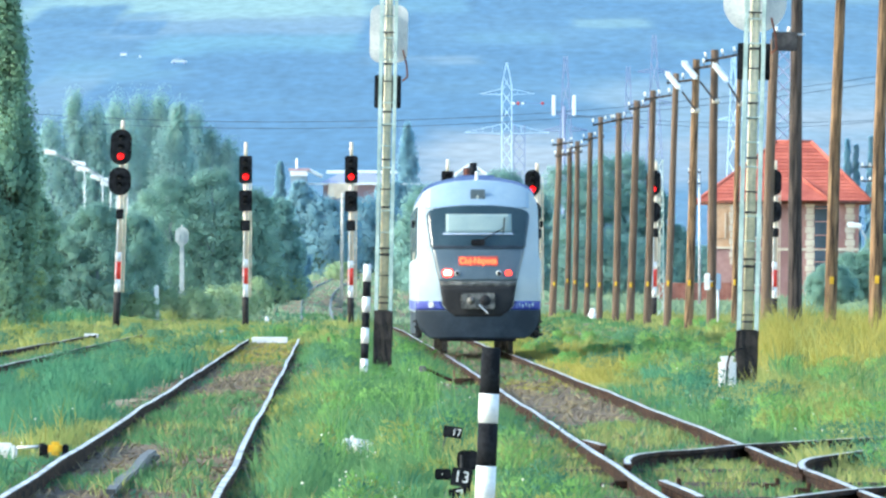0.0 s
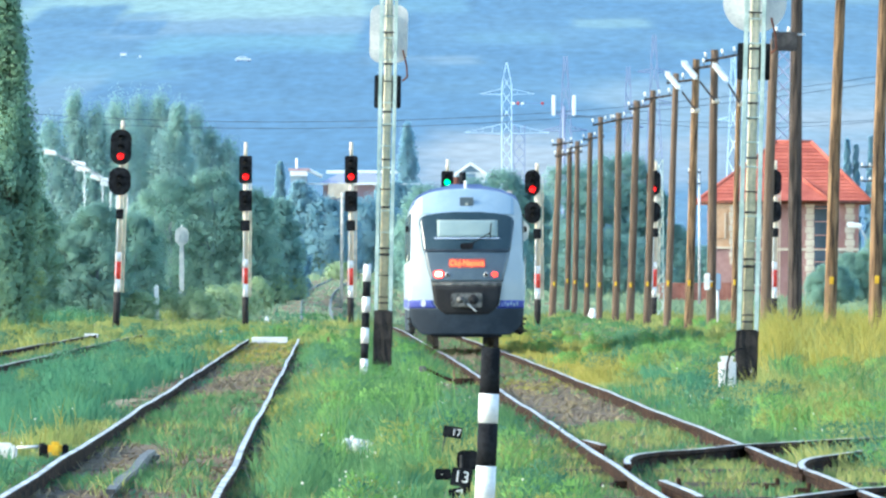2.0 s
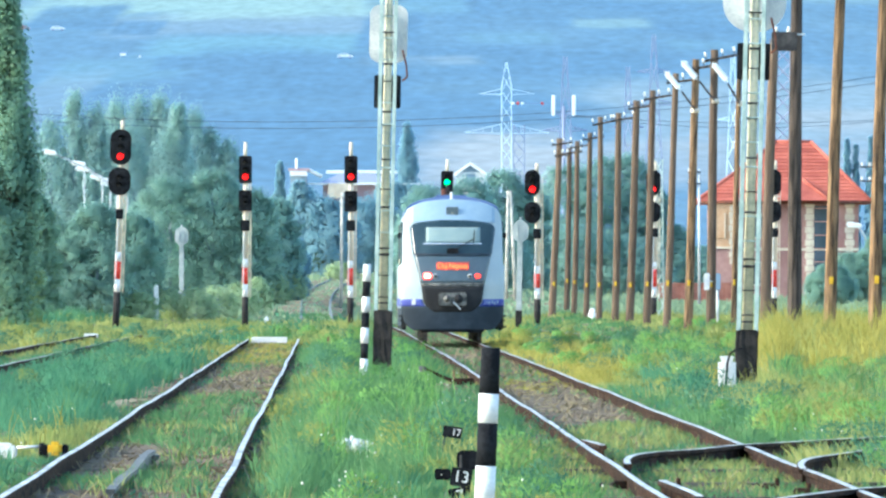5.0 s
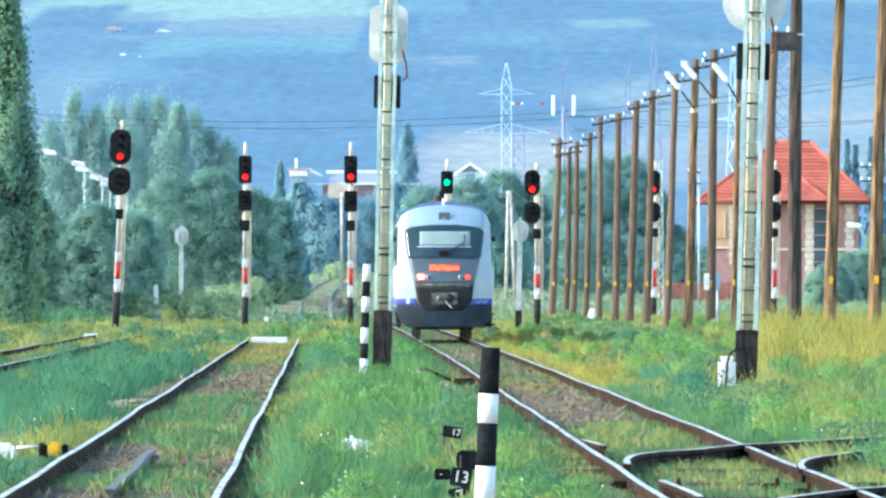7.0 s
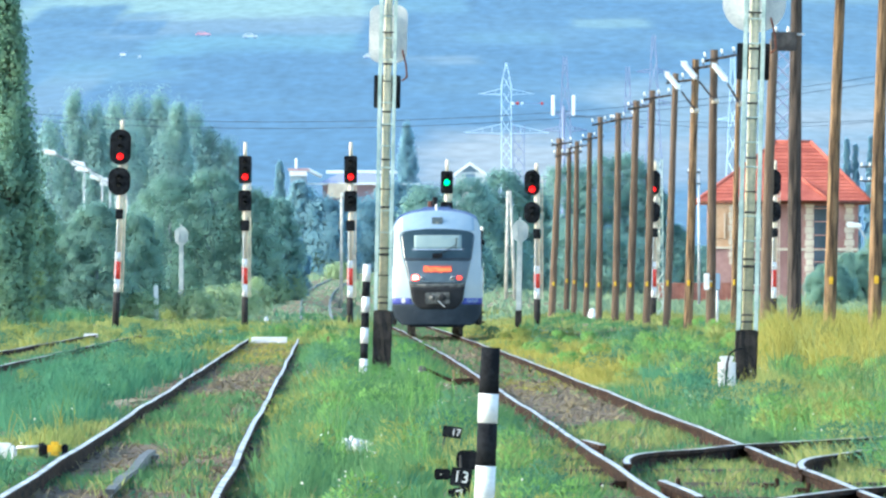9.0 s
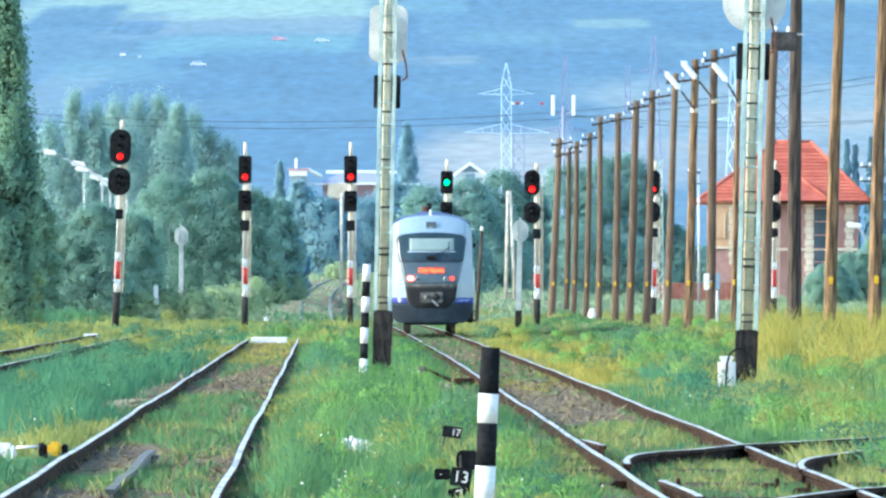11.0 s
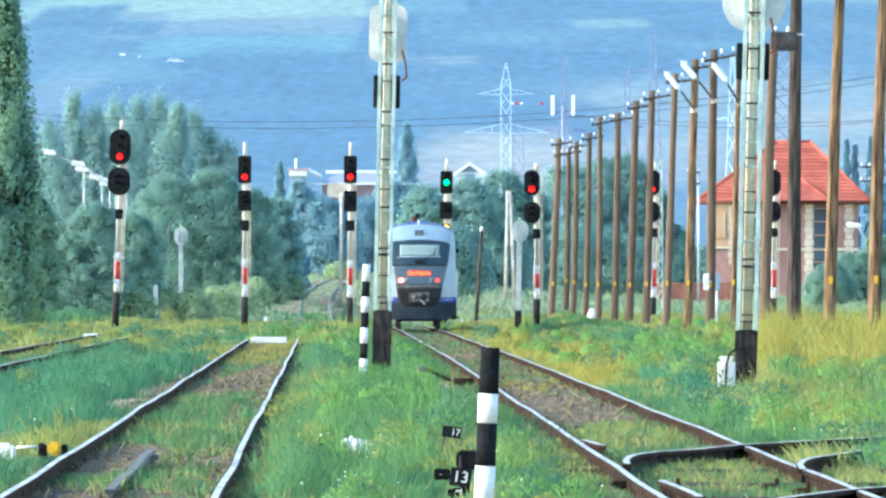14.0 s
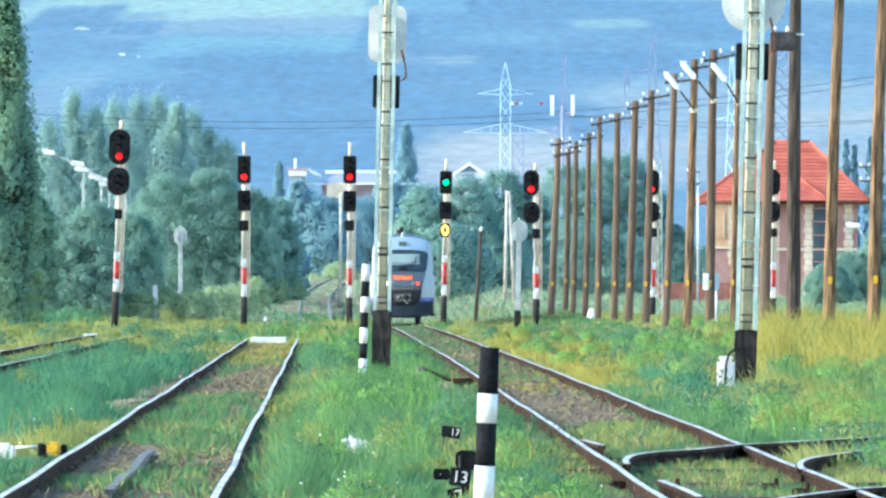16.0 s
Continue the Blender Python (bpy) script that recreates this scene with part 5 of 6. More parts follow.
def cable(name, pts, r, material, parent):
    bm = bmesh.new()
    rings = [[bm.verts.new(p + Vector((0, r * math.cos(a), r * math.sin(a)))) for a in (0.5, 2.6, 4.7)] for p in pts]
    for a, b in zip(rings, rings[1:]):
        for k in range(3):
            bm.faces.new((a[k], a[(k + 1) % 3], b[(k + 1) % 3], b[k]))
    bm.faces.new(rings[0])
    bm.faces.new(rings[-1][::-1])
    part(name, bm, material, parent)


def sag(a, b, drop, n=16):
    a, b = Vector(a), Vector(b)
    return [a.lerp(b, i / n) - Vector((0, 0, drop * 4 * (i / n) * (1 - i / n))) for i in range(n + 1)]


line = thing("overhead_line", 0, 909.1, 0, "pair of dark sagging power lines held by the slim mast", "overhead line")
for dz in (0, 0.52):
    cable("wire", sag((-35, 0, 15.77 - dz), (36, 0, 18.84 - dz), 2.02), 0.036, M_WIRE, line)
line = thing("overhead_line", 0, 909.1, 0, "pair of dark power lines strung from the slim mast", "overhead line")
for dz in (0, 0.38):
    cable("wire", sag((9.7, 0, 15.62), (37.1, 0, 15.3), 0.55 + dz), 0.03, M_WIRE, line)


def plain_pole(x, y, xt, zt, w, material, label, twin=False):
    z0 = ground_z(x, y) - 0.2
    root = thing("slim_pole", x, y, z0, label, "utility pole", tilt=math.degrees(math.atan2(xt - x, zt - z0)))
    rod("shaft", (0, 0, 0), (0, 0, zt - z0), w / 2, material, root, w * 0.4, 10)
    if twin:
        rod("shaft", (0.5, 0, 0), (0.12, 0, zt - z0), w / 2, material, root, w * 0.4, 10)
        for k in range(5):
            t = 0.12 + k * 0.2
            rod("tie", (0, 0, t * (zt - z0)), (0.5 - 0.38 * t, 0, t * (zt - z0)), 0.03, material, root, seg=6)
    elif material is M_GALV:
        for k in range(2):
            z = zt - z0 - 0.15 - 0.62 * k
            arm = block("crossarm", (-0.28, -0.1, z), (0.7, 0.07, 0.07), M_DARKSTEEL, root, 0.01)
            for xx in (-0.55, -0.2):
                rod("insulator", (xx, -0.1, z + 0.03), (xx, -0.1, z + 0.2), 0.05, M_PORC, arm, 0.03, 8)
    else:
        rod("insulator", (0, -0.1, zt - z0 - 0.1), (0, -0.1, zt - z0 + 0.1), 0.07, M_PORC, root, 0.05, 8)


plain_pole(1.439, 487.8, 1.707, 4.109, 0.18, M_POLE_DARK, "dark leaning wooden pole in grass")
plain_pole(3.294, 588.2, 3.412, 6.626, 0.20, M_CONC, "twin concrete pole with ties in front of trees", True)
plain_pole(-5.455, 606.1, -5.394, 6.571, 0.2, M_CONC, "slim concrete pole behind a signal")
plain_pole(13.758, 606.1, 13.758, 7.935, 0.16, M_GALV, "pale concrete line pole with brackets")
plain_pole(19.025, 500.0, 19.1, 7.05, 0.18, M_GALV, "pale concrete line pole with brackets")


# ---- trees ----
def leaf_cloud(rng, n, centres, radii, size):
    """n leaves near the surface of many clumps."""
    k = rng.integers(0, len(centres), n)
    d = rng.normal(size=(n, 3))
    d /= np.linalg.norm(d, axis=1)[:, None]
    rad = rng.uniform(0.35, 1.15, n)[:, None]
    p = centres[k] + d * radii[k] * rad
    mid = centres.mean(0)
    out = (p - mid) / (np.abs(centres - mid).max(0) + 0.5)
    bend = 0.25 * d + 0.8 * out + 0.12 * rng.normal(size=(n, 3)) + np.array((0, 0, 0.6))
    up = 0.5 * d + 0.9 * out + 0.40 * rng.normal(size=(n, 3)) + np.array((0, 0, 0.1))
    up /= np.linalg.norm(up, axis=1)[:, None] + 1e-6
    a = np.cross(up, rng.normal(size=(n, 3)))
    a /= np.linalg.norm(a, axis=1)[:, None] + 1e-6
    b = np.cross(up, a)
    s = (size * rng.uniform(0.6, 1.3, n))[:, None]
    v = np.stack((p - a * s * 0.5 - b * s * 0.4, p + a * s * 0.65, p - a * s * 0.4 + b * s * 0.45), 1)
    return v, np.repeat(bend[:, None, :], v.shape[1], 1)


def tree(x, y, h, w, style, material, label, seed, leaves=6000, size=0.3, name="tree", low=0.08):
    rng = np.random.default_rng(seed)
    z0 = ground_z(x, y) - 0.2
    root = thing(name, x, y, z0, label, "tree" if name == "tree" else "bush")
    bm = bmesh.new()
    tube(bm, (0, 0, 0), (0.1, 0, h * 0.5), 0.022 * h, 0.010 * h, 9)
    tube(bm, (0.1, 0, h * 0.5), (0, 0.1, h * 0.88), 0.010 * h, 0.003 * h, 7)
    m = 220 if style == "poplar" else 300
    cs, rs = [], []
    for i in range(m):
        t = rng.uniform(0, 1)
        if style == "poplar":
            prof = w * 0.5 * min(1.0, 0.45 + 1.6 * t) * (1 - max(0, t - 0.45) / 0.62) ** 0.7
            rr = w * 0.15
        else:
            prof = w * 0.5 * math.sqrt(max(0.04, 1 - ((t - 0.42) / 0.60) ** 2))
            rr = w * 0.11
        a = rng.uniform(0, 2 * math.pi)
        q = prof * math.sqrt(rng.uniform(0.15, 1.0))
        c = np.array((q * math.cos(a), q * math.sin(a), h * (low + (0.97 - low) * t)))
        cs.append(c)
        r = rr * rng.uniform(0.65, 1.35)
        rs.append(np.array((r, r, r * (1.9 if style == "poplar" else 0.85))))
        if i % 14 == 0:
            tube(bm, (0, 0, max(0.3, c[2] * 0.6)), tuple(c), 0.005 * h, 0.0015 * h, 5)
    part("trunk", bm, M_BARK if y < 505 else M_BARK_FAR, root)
    v, nrm = leaf_cloud(rng, leaves, np.array(cs), np.array(rs), size)
    crown = new("crown", numpy_mesh("crown", v, [(0, 1, 2)], material, nrm))
    crown.parent = root
    return root


POP = "tall columnar poplar with dense green leaves"
BROAD = "broad leafy tree at the edge of the yard"
FARP = "distant hazy poplar in a row"
tree(-15.6, 400.0, 12.4, 2.6, "poplar", M_LEAF_POP, POP, 1, 64000, 0.12, low=0.0)
tree(-16.612, 408.2, 12.8, 2.8, "poplar", M_LEAF_POP, POP, 2, 24000, 0.13, low=0.02)
tree(-16.125, 416.7, 5.2, 2.6, "round", M_LEAF_OLIVE, "olive green shrubby tree beneath a poplar", 3, 24000, 0.10, low=0.0)
tree(-17.476, 476.2, 5.8, 3.0, "round", M_LEAF_POP, BROAD, 4, 24000, 0.11, low=0.0)
# across, along, height of the top, width, kind of leaf
for i, (x, y, top, wide, m) in enumerate((
        (-17.47, 526, 4.58, 3.16, 0), (-16.16, 526, 5.50, 3.42, 0), (-14.84, 541, 5.21, 3.24, 0), (-18.53, 526, 3.66, 2.37, 0), (-14.24, 588, 7.45, 4.41, 0), (-12.03, 588, 7.74, 4.41, 0),
        (-10.12, 588, 6.71, 3.82, 0), (-8.91, 606, 6.42, 3.03, 1), (-15.58, 606, 6.42, 3.64, 0), (-13.30, 606, 6.42, 4.85, 0), (-11.03, 606, 4.90, 4.85, 0), (-8.25, 625, 4.39, 1.88, 2),
        (-0.77, 645, 7.39, 4.19, 1), (1.48, 645, 7.87, 4.19, 1), (3.53, 667, 8.58, 4.00, 1), (5.20, 667, 7.58, 3.00, 1), (0.50, 625, 5.01, 4.69, 1), (3.10, 645, 5.13, 4.19, 1),
        (-2.13, 667, 5.25, 3.33, 1), (8.31, 769, 10.07, 5.00, 1), (10.62, 769, 10.64, 5.77, 1), (12.73, 769, 10.83, 4.62, 1), (14.46, 769, 8.53, 3.46, 1), (9.11, 741, 5.67, 5.93, 1),
        (12.07, 741, 4.93, 5.93, 1), (15.62, 769, 5.83, 3.85, 1), (-7.74, 741, 7.52, 4.81, 2), (-5.54, 769, 7.76, 5.77, 2), (-3.23, 769, 6.99, 4.62, 2), (-9.38, 769, 8.53, 3.46, 2),
        (-7.36, 800, 5.21, 6.40, 2), (-3.76, 800, 9.21, 3.20, 2), (22.69, 625, 3.45, 3.44, 0), (24.25, 625, 4.39, 3.12, 0), (20.79, 606, 2.78, 2.73, 0), (18.24, 800, 4.41, 4.00, 1),
        (-8.44, 741, 3.97, 1.85, 3), (-7.26, 741, 4.12, 2.07, 3), (-6.55, 727, 3.23, 2.18, 3), (-9.41, 741, 8.71, 2.22, 2), (-9.02, 755, 5.75, 3.40, 2), (-8.76, 588, 2.21, 1.76, 3),
        (-8.24, 606, 2.54, 1.94, 3), (-11.86, 541, 1.50, 2.16, 3), (-13.19, 541, 1.45, 2.16, 3), (-9.97, 556, 1.76, 2.22, 3), (-9.40, 571, 2.08, 1.71, 3), (-10.93, 548, 1.61, 2.19, 3),
        (-14.05, 526, 1.29, 1.84, 3))):
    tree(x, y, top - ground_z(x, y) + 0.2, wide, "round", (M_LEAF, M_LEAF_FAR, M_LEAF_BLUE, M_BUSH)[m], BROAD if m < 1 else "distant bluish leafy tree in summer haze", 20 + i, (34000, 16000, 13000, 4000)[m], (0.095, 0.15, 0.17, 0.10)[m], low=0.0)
for i, (x, y, top, wide) in enumerate((
        (-29.64, 909, 17.54, 2.73), (-27.91, 909, 16.40, 3.18), (-27.57, 952, 17.74, 3.81), (-25.67, 952, 18.02, 3.81), (-23.76, 952, 17.83, 3.81), (-21.27, 909, 16.63, 2.73),
        (-20.90, 952, 16.64, 3.33), (-31.55, 909, 15.04, 3.64), (-19.48, 952, 15.07, 2.86), (-18.05, 952, 14.26, 2.86), (-30.19, 952, 14.97, 4.29), (-25.41, 909, 15.04, 4.55),
        (-22.00, 909, 14.36, 4.55), (-3.10, 1000, 16.40, 2.30), (-14.40, 1000, 12.90, 1.30), (39.78, 1111, 16.67, 1.22), (40.61, 1111, 16.12, 1.00), (42.17, 1111, 16.78, 1.33),
        (43.11, 1111, 16.39, 1.33))):
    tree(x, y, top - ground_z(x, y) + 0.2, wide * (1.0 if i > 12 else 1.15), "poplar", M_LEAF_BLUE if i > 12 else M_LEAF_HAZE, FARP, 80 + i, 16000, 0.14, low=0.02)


# ---- grass and weeds ----
def blades(name, n, seed, y0, y1, chooser, material, label, width, category="grass"):
    """Bent grass blades; chooser(x, y) gives the height at each place, 0 for none."""
    rng = np.random.default_rng(seed)
    y = y0 + (y1 - y0) * rng.uniform(0, 1, n) ** 1.35
    x = rng.uniform(-1, 1, n) * (0.046 * y + 0.6)
    # gather into tufts
    tuft = 0.10 + 0.0006 * y
    x = x + rng.normal(size=n) * tuft * 0.3
    h = chooser(x, y, rng)
    keep = h > 0.02
    x, y, h = x[keep], y[keep], h[keep]
    n = len(x)
    z = rise(x, y) - 0.02
    a = rng.uniform(0, 2 * np.pi, n)
    lean = rng.uniform(0.05, 0.65, n) * h
    w = width * (0.6 + y / 260.0) * rng.uniform(0.6, 1.4, n)
    ca, sa = np.cos(a), np.sin(a)
    b = rng.uniform(-0.6, 0.6, n)
    sx, sy = np.cos(b) * w, np.sin(b) * w
    P = lambda ox, oy, oz: np.stack((x + ox, y + oy, z + oz), -1)
    v = np.stack((P(-sx / 2, -sy / 2, 0 * h), P(sx / 2, sy / 2, 0 * h),
                  P(sx * .4 + ca * lean * .35, sy * .4 + sa * lean * .35, h * .6), P(-sx * .4 + ca * lean * .35, -sy * .4 + sa * lean * .35, h * .6),
                  P(ca * lean, sa * lean, h)), 1)
    nrm = np.stack((0.4 * ca, 0.4 * sa - 0.25, np.ones(n)), -1)
    me = numpy_mesh(name, v, [(0, 1, 2, 3), (3, 2, 4)], material, np.repeat(nrm[:, None, :], 5, 1))
    tagged(new(name, me), label, category, kind="stuff")


# Patches of growth: across, along, half widths, kind (0 green, 1 yellowing, 2 bluish weeds, 3 straw, 4 bare earth, 5 dark mixed), height.
PATCHES = (
    (-3.46, 201, 0.55, 35, 4, 0.03), (-4.83, 289, 1.11, 65, 3, 0.17), (-2.86, 143, 0.67, 33, 0, 0.20), (-4.85, 192, 0.72, 52, 4, 0.03),
    (-2.38, 208, 0.60, 70, 4, 0.03), (-6.07, 182, 1.15, 58, 2, 0.34), (-3.98, 122, 0.67, 16, 1, 0.16), (-13.07, 377, 1.86, 224, 1, 0.22),
    (-11.27, 456, 2.76, 183, 1, 0.22), (-2.02, 150, 0.45, 29, 5, 0.26), (-0.92, 170, 0.89, 65, 0, 0.44), (-0.83, 101, 0.77, 15, 0, 0.26),
    (-1.53, 99, 0.25, 13, 1, 0.16), (1.66, 154, 0.84, 26, 4, 0.03), (1.51, 215, 0.65, 37, 3, 0.08), (2.02, 122, 0.77, 9, 1, 0.18),
    (4.25, 177, 0.73, 43, 2, 0.42), (5.56, 292, 1.20, 69, 0, 0.36), (2.99, 253, 1.25, 63, 3, 0.20), (2.47, 408, 1.23, 100, 3, 0.16),
    (4.68, 148, 0.69, 30, 1, 0.36), (3.85, 124, 1.12, 7, 0, 0.16), (6.16, 165, 0.35, 45, 0, 0.34), (2.34, 96, 0.37, 6, 1, 0.14),
    (-1.39, 377, 1.86, 224, 0, 0.26), (5.55, 491, 1.35, 164, 0, 0.20), (9.49, 456, 2.51, 140, 1, 0.24),
    (-3.07, 106, 0.55, 10, 4, 0.03), (-1.88, 107, 0.22, 15, 4, 0.04), (-2.03, 189, 0.52, 40, 1, 0.14),
    (-2.50, 97, 0.16, 10, 0, 0.20), (0.17, 108, 0.33, 13, 1, 0.12), (1.09, 101, 0.33, 11, 1, 0.16))


def patch_at(x, y):
    """Kind and height of the patch at each place, -1 where there is none."""
    kind, tall = np.full(len(x), -1), np.zeros(len(x))
    for k, (cx, cy, rx, ry, what, h) in enumerate(PATCHES):
        u, v = (x - cx) / rx, (y - cy) / ry
        r = np.hypot(u, v) + 0.28 * wave(x * 2.2, y * 0.5, 1.0, k * 1.3) + 0.16 * wave(x * 6.0, y * 1.6, 1.0, k * 0.7)
        kind, tall = np.where(r < 1, what, kind), np.where(r < 1, h, tall)
    return kind, tall


def clear(x, y):
    """Distance to the nearest track's centre, and which height is left free there."""
    d1 = np.abs(x - centre(MAIN, y))
    d2 = np.abs(x - centre(SIDING, y)) + 99 * (y > 340)
    d3 = np.abs(x - centre(OUTER, y)) + 99 * (y > 372)
    d3 = np.minimum(d3, np.abs(x - centre(FAR_RIGHT, y)) + 99 * ((y < 330) | (y > 440)))
    return d1, d2, d3


def bare(x, y, d):
    """Trodden earth beside the tracks."""
    return (wave(x * 1.6, y * 0.55, 0.5, 27.0) + 0.55 * wave(x, y, 1.1, 4.0) > 0.42) & (d < 2.3) & (y > 105) & (y < 400)


def height_field(x, y, rng):
    d1, d2, d3 = clear(x, y)
    d = np.minimum(d1, np.minimum(d2, d3))
    tall = 0.19 + 0.12 * wave(x, y, 0.9, 2.0) + 0.13 * wave(x, y, 0.33, 6.0) + 0.12 * wave(x, y, 2.6, 8.0)
    tall = np.clip(tall, 0.06, 0.6)
    # the strip between the two near tracks grows higher in its middle
    mid = (x > centre(SIDING, y) + 1.2) & (x < centre(MAIN, y) - 1.2)
    tall = np.where(mid, tall * 1.15 + 0.05, tall)
    tall = np.where(y < 92, np.minimum(tall, 0.24), tall)
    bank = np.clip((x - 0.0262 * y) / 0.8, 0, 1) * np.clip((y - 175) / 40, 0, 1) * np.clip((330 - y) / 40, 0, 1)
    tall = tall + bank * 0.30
    tall = tall + 0.25 * np.clip((-9.5 - x) / 2.0, 0, 1) * np.clip((y - 300) / 60, 0, 1)
    edge = np.clip((d - 0.95) / 0.9, 0, 1)
    inside = d < 0.95
    patch = wave(x * 2.0, y * 0.5, 0.45, 9.0) + 0.5 * wave(x, y, 1.9, 2.0) > -0.28
    tall = np.where(bare(x, y, d), 0.05, tall)
    low = np.where(inside, np.where(patch, 0.18, 0.02), 0.12 + (tall - 0.12) * edge)
    low = np.where((np.abs(d - 0.753) < 0.16), np.minimum(low, 0.10), low)
    low = np.where(patch_at(x, y)[0] == 4, 0.03, low)
    return low * rng.uniform(0.45, 1.15, len(x)) ** 1.0


def dry(x, y):
    f = 1.2 * wave(x, y, 0.26, 11.0) + 1.0 * wave(x, y, 0.7, 3.0)
    right = np.clip((x - centre(MAIN, y) - 1.3) / 1.8, 0, 1)
    return f + 1.05 * right + 0.5 * np.clip((y - 230) / 100, 0, 1) - 0.9 * (x < centre(SIDING, y) - 1.5) * (y < 250) - 0.10 * (x < centre(MAIN, y) - 0.8) * (y < 200)


def tufts():
    """Grass in tufts: each tuft has one kind of grass, one height and a domed outline."""
    rng = np.random.default_rng(17)
    n = 15000
    y = 73 + 487 * rng.uniform(0, 1, n) ** 1.45
    x = rng.uniform(-1, 1, n) * (0.045 * y + 0.5)
    x[-260:] = rng.uniform(1.5, 4.6, 260)
    y[-260:] = rng.uniform(80, 113, 260)
    h = height_field(x, y, np.random.default_rng(18)) * rng.uniform(0.75, 1.45, n)
    h[-260:] = rng.uniform(0.10, 0.20, 260)
    d1, d2, d3 = clear(x, y)
    d = np.minimum(d1, np.minimum(d2, d3))
    free = d > 1.2
    h = np.where(free, h * (1 + 0.5 * (rng.uniform(0, 1, n) > 0.8)), np.minimum(h, 0.15))
    h = np.where(y < 90, np.minimum(h, 0.30), h)
    open_view = ((np.abs(x / y + 0.0078) < 0.0024) & (y > 84) & (y < 112)) | ((np.abs(x / y + 0.0003) < 0.0026) & (y > 135) & (y < 190))
    open_view |= ((np.abs(x / y + 0.0060) < 0.0020) & (y > 178) & (y < 224)) | ((np.abs(x / y - 0.0012) < 0.0018) & (y < 88))
    open_view |= (np.abs(x / y - 0.0255) < 0.0030) & (y > 150) & (y < 192)
    h = np.where(open_view, np.minimum(h, 0.09), h)
    h = np.where(bare(x, y, d), np.minimum(h, 0.07), h)
    spot, spot_h = patch_at(x, y)
    h = np.where((spot >= 0) & ~open_view, spot_h * rng.uniform(0.55, 1.25, n), h)
    q = dry(x, y) + 0.42 * rng.normal(size=n)
    cool = wave(x, y, 0.5, 21.0) + 0.7 * (x < centre(SIDING, y) - 1.0) - 0.45 * (x > centre(SIDING, y) + 1.0) * (x < centre(MAIN, y)) + 0.45 * rng.normal(size=n)
    kind = np.where(q > 0.55, 1, np.where(cool > 0.35, 2, 0))
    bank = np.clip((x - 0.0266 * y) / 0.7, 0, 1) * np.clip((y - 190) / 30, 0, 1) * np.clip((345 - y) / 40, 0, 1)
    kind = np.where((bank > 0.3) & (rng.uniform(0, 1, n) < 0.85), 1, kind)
    verge = (x - centre(MAIN, y) > 1.25) & (x - centre(MAIN, y) < 3.4 + 0.8 * wave(x, y, 0.3, 2.0)) & (y > 190) & (y < 420)
    verge |= (np.abs(x - centre(SIDING, y)) < 0.8) & (y > 240) & (y < 345)
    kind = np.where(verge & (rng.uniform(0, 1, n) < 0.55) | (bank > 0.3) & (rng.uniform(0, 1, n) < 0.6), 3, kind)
    mixed = rng.uniform(0, 1, n) < 0.80
    kind = np.where((d1 < 1.6) & (y > 230) & mixed, 3, kind)
    h = np.where((d1 < 1.3) & (y > 230), np.minimum(h, 0.06), h)
    kind = np.where((spot >= 0) & (spot < 4) & mixed, spot, np.where((spot == 5) & mixed, np.where(rng.uniform(0, 1, n) < 0.5, 2, 0), kind))
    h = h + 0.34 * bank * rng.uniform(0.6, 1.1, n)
    big = free & ~open_view & (spot != 4) & (rng.uniform(0, 1, n) > 0.86) & (y > 92)
    h = np.where(big, h * 1.35 + 0.06, h)
    h = np.where(y < 150, np.minimum(h, 0.40), h)
    R = np.where(big, 1.9, 1.0) * np.where(free, rng.uniform(0.10, 0.34, n), rng.uniform(0.10, 0.24, n)) * (0.8 + y / 400.0)
    for k, (name, material, label) in enumerate((("grass", M_GREEN, "uneven tufts of green meadow grass between the tracks"),
                                                 ("dry_grass", M_YELLOW, "yellowing tufts of dry grass along the yard"),
                                                 ("bluish_grass", M_TEALGRASS, "dense bluish-green grass and weeds"),
                                                 ("tall_dry_grass", M_REED, "tall orange-yellow dry grass on the bank by the poles"))):
        sel = np.nonzero((kind == k) & (h > 0.03))[0]
        far = y[sel] > 200
        count = np.where(free[sel], np.where(big[sel], np.where(far, 46, 92), np.where(far, 15, 31)), np.where(far, 9, 22)) * (2 if k == 3 else 1)
        t = np.repeat(sel, count)
        m = len(t)
        u = rng.normal(size=(m, 2)) * 0.55
        rr = np.clip(np.hypot(u[:, 0], u[:, 1]), 0, 1.6)
        bx, by = x[t] + u[:, 0] * R[t], y[t] + u[:, 1] * R[t] * 2.5
        bh = h[t] * (1.08 - 0.42 * rr) * rng.uniform(0.55, 1.05, m)
        near = np.minimum(*[np.abs(np.abs(bx - centre(l, by)) - 0.753) + 99 * (by > e) for l, e in ((MAIN, 999), (SIDING, 340))])
        bh = np.where(near < 0.14, np.minimum(bh, 0.10), bh)
        ang = np.arctan2(u[:, 1], u[:, 0]) + 0.7 * rng.normal(size=m)
        lean = bh * rng.uniform(0.05, 0.75, m)
        w = 0.0095 * (0.6 + by / 230.0) * rng.uniform(0.6, 1.5, m) * np.where(by > 200, 0.9 if k == 3 else 1.5, 1.0)
        b = rng.uniform(-0.6, 0.6, m)
        sx, sy = np.cos(b) * w, np.sin(b) * w
        ca, sa = np.cos(ang), np.sin(ang)
        bz = rise(bx, by) - 0.02
        P = lambda ox, oy, oz: np.stack((bx + ox, by + oy, bz + oz), -1)
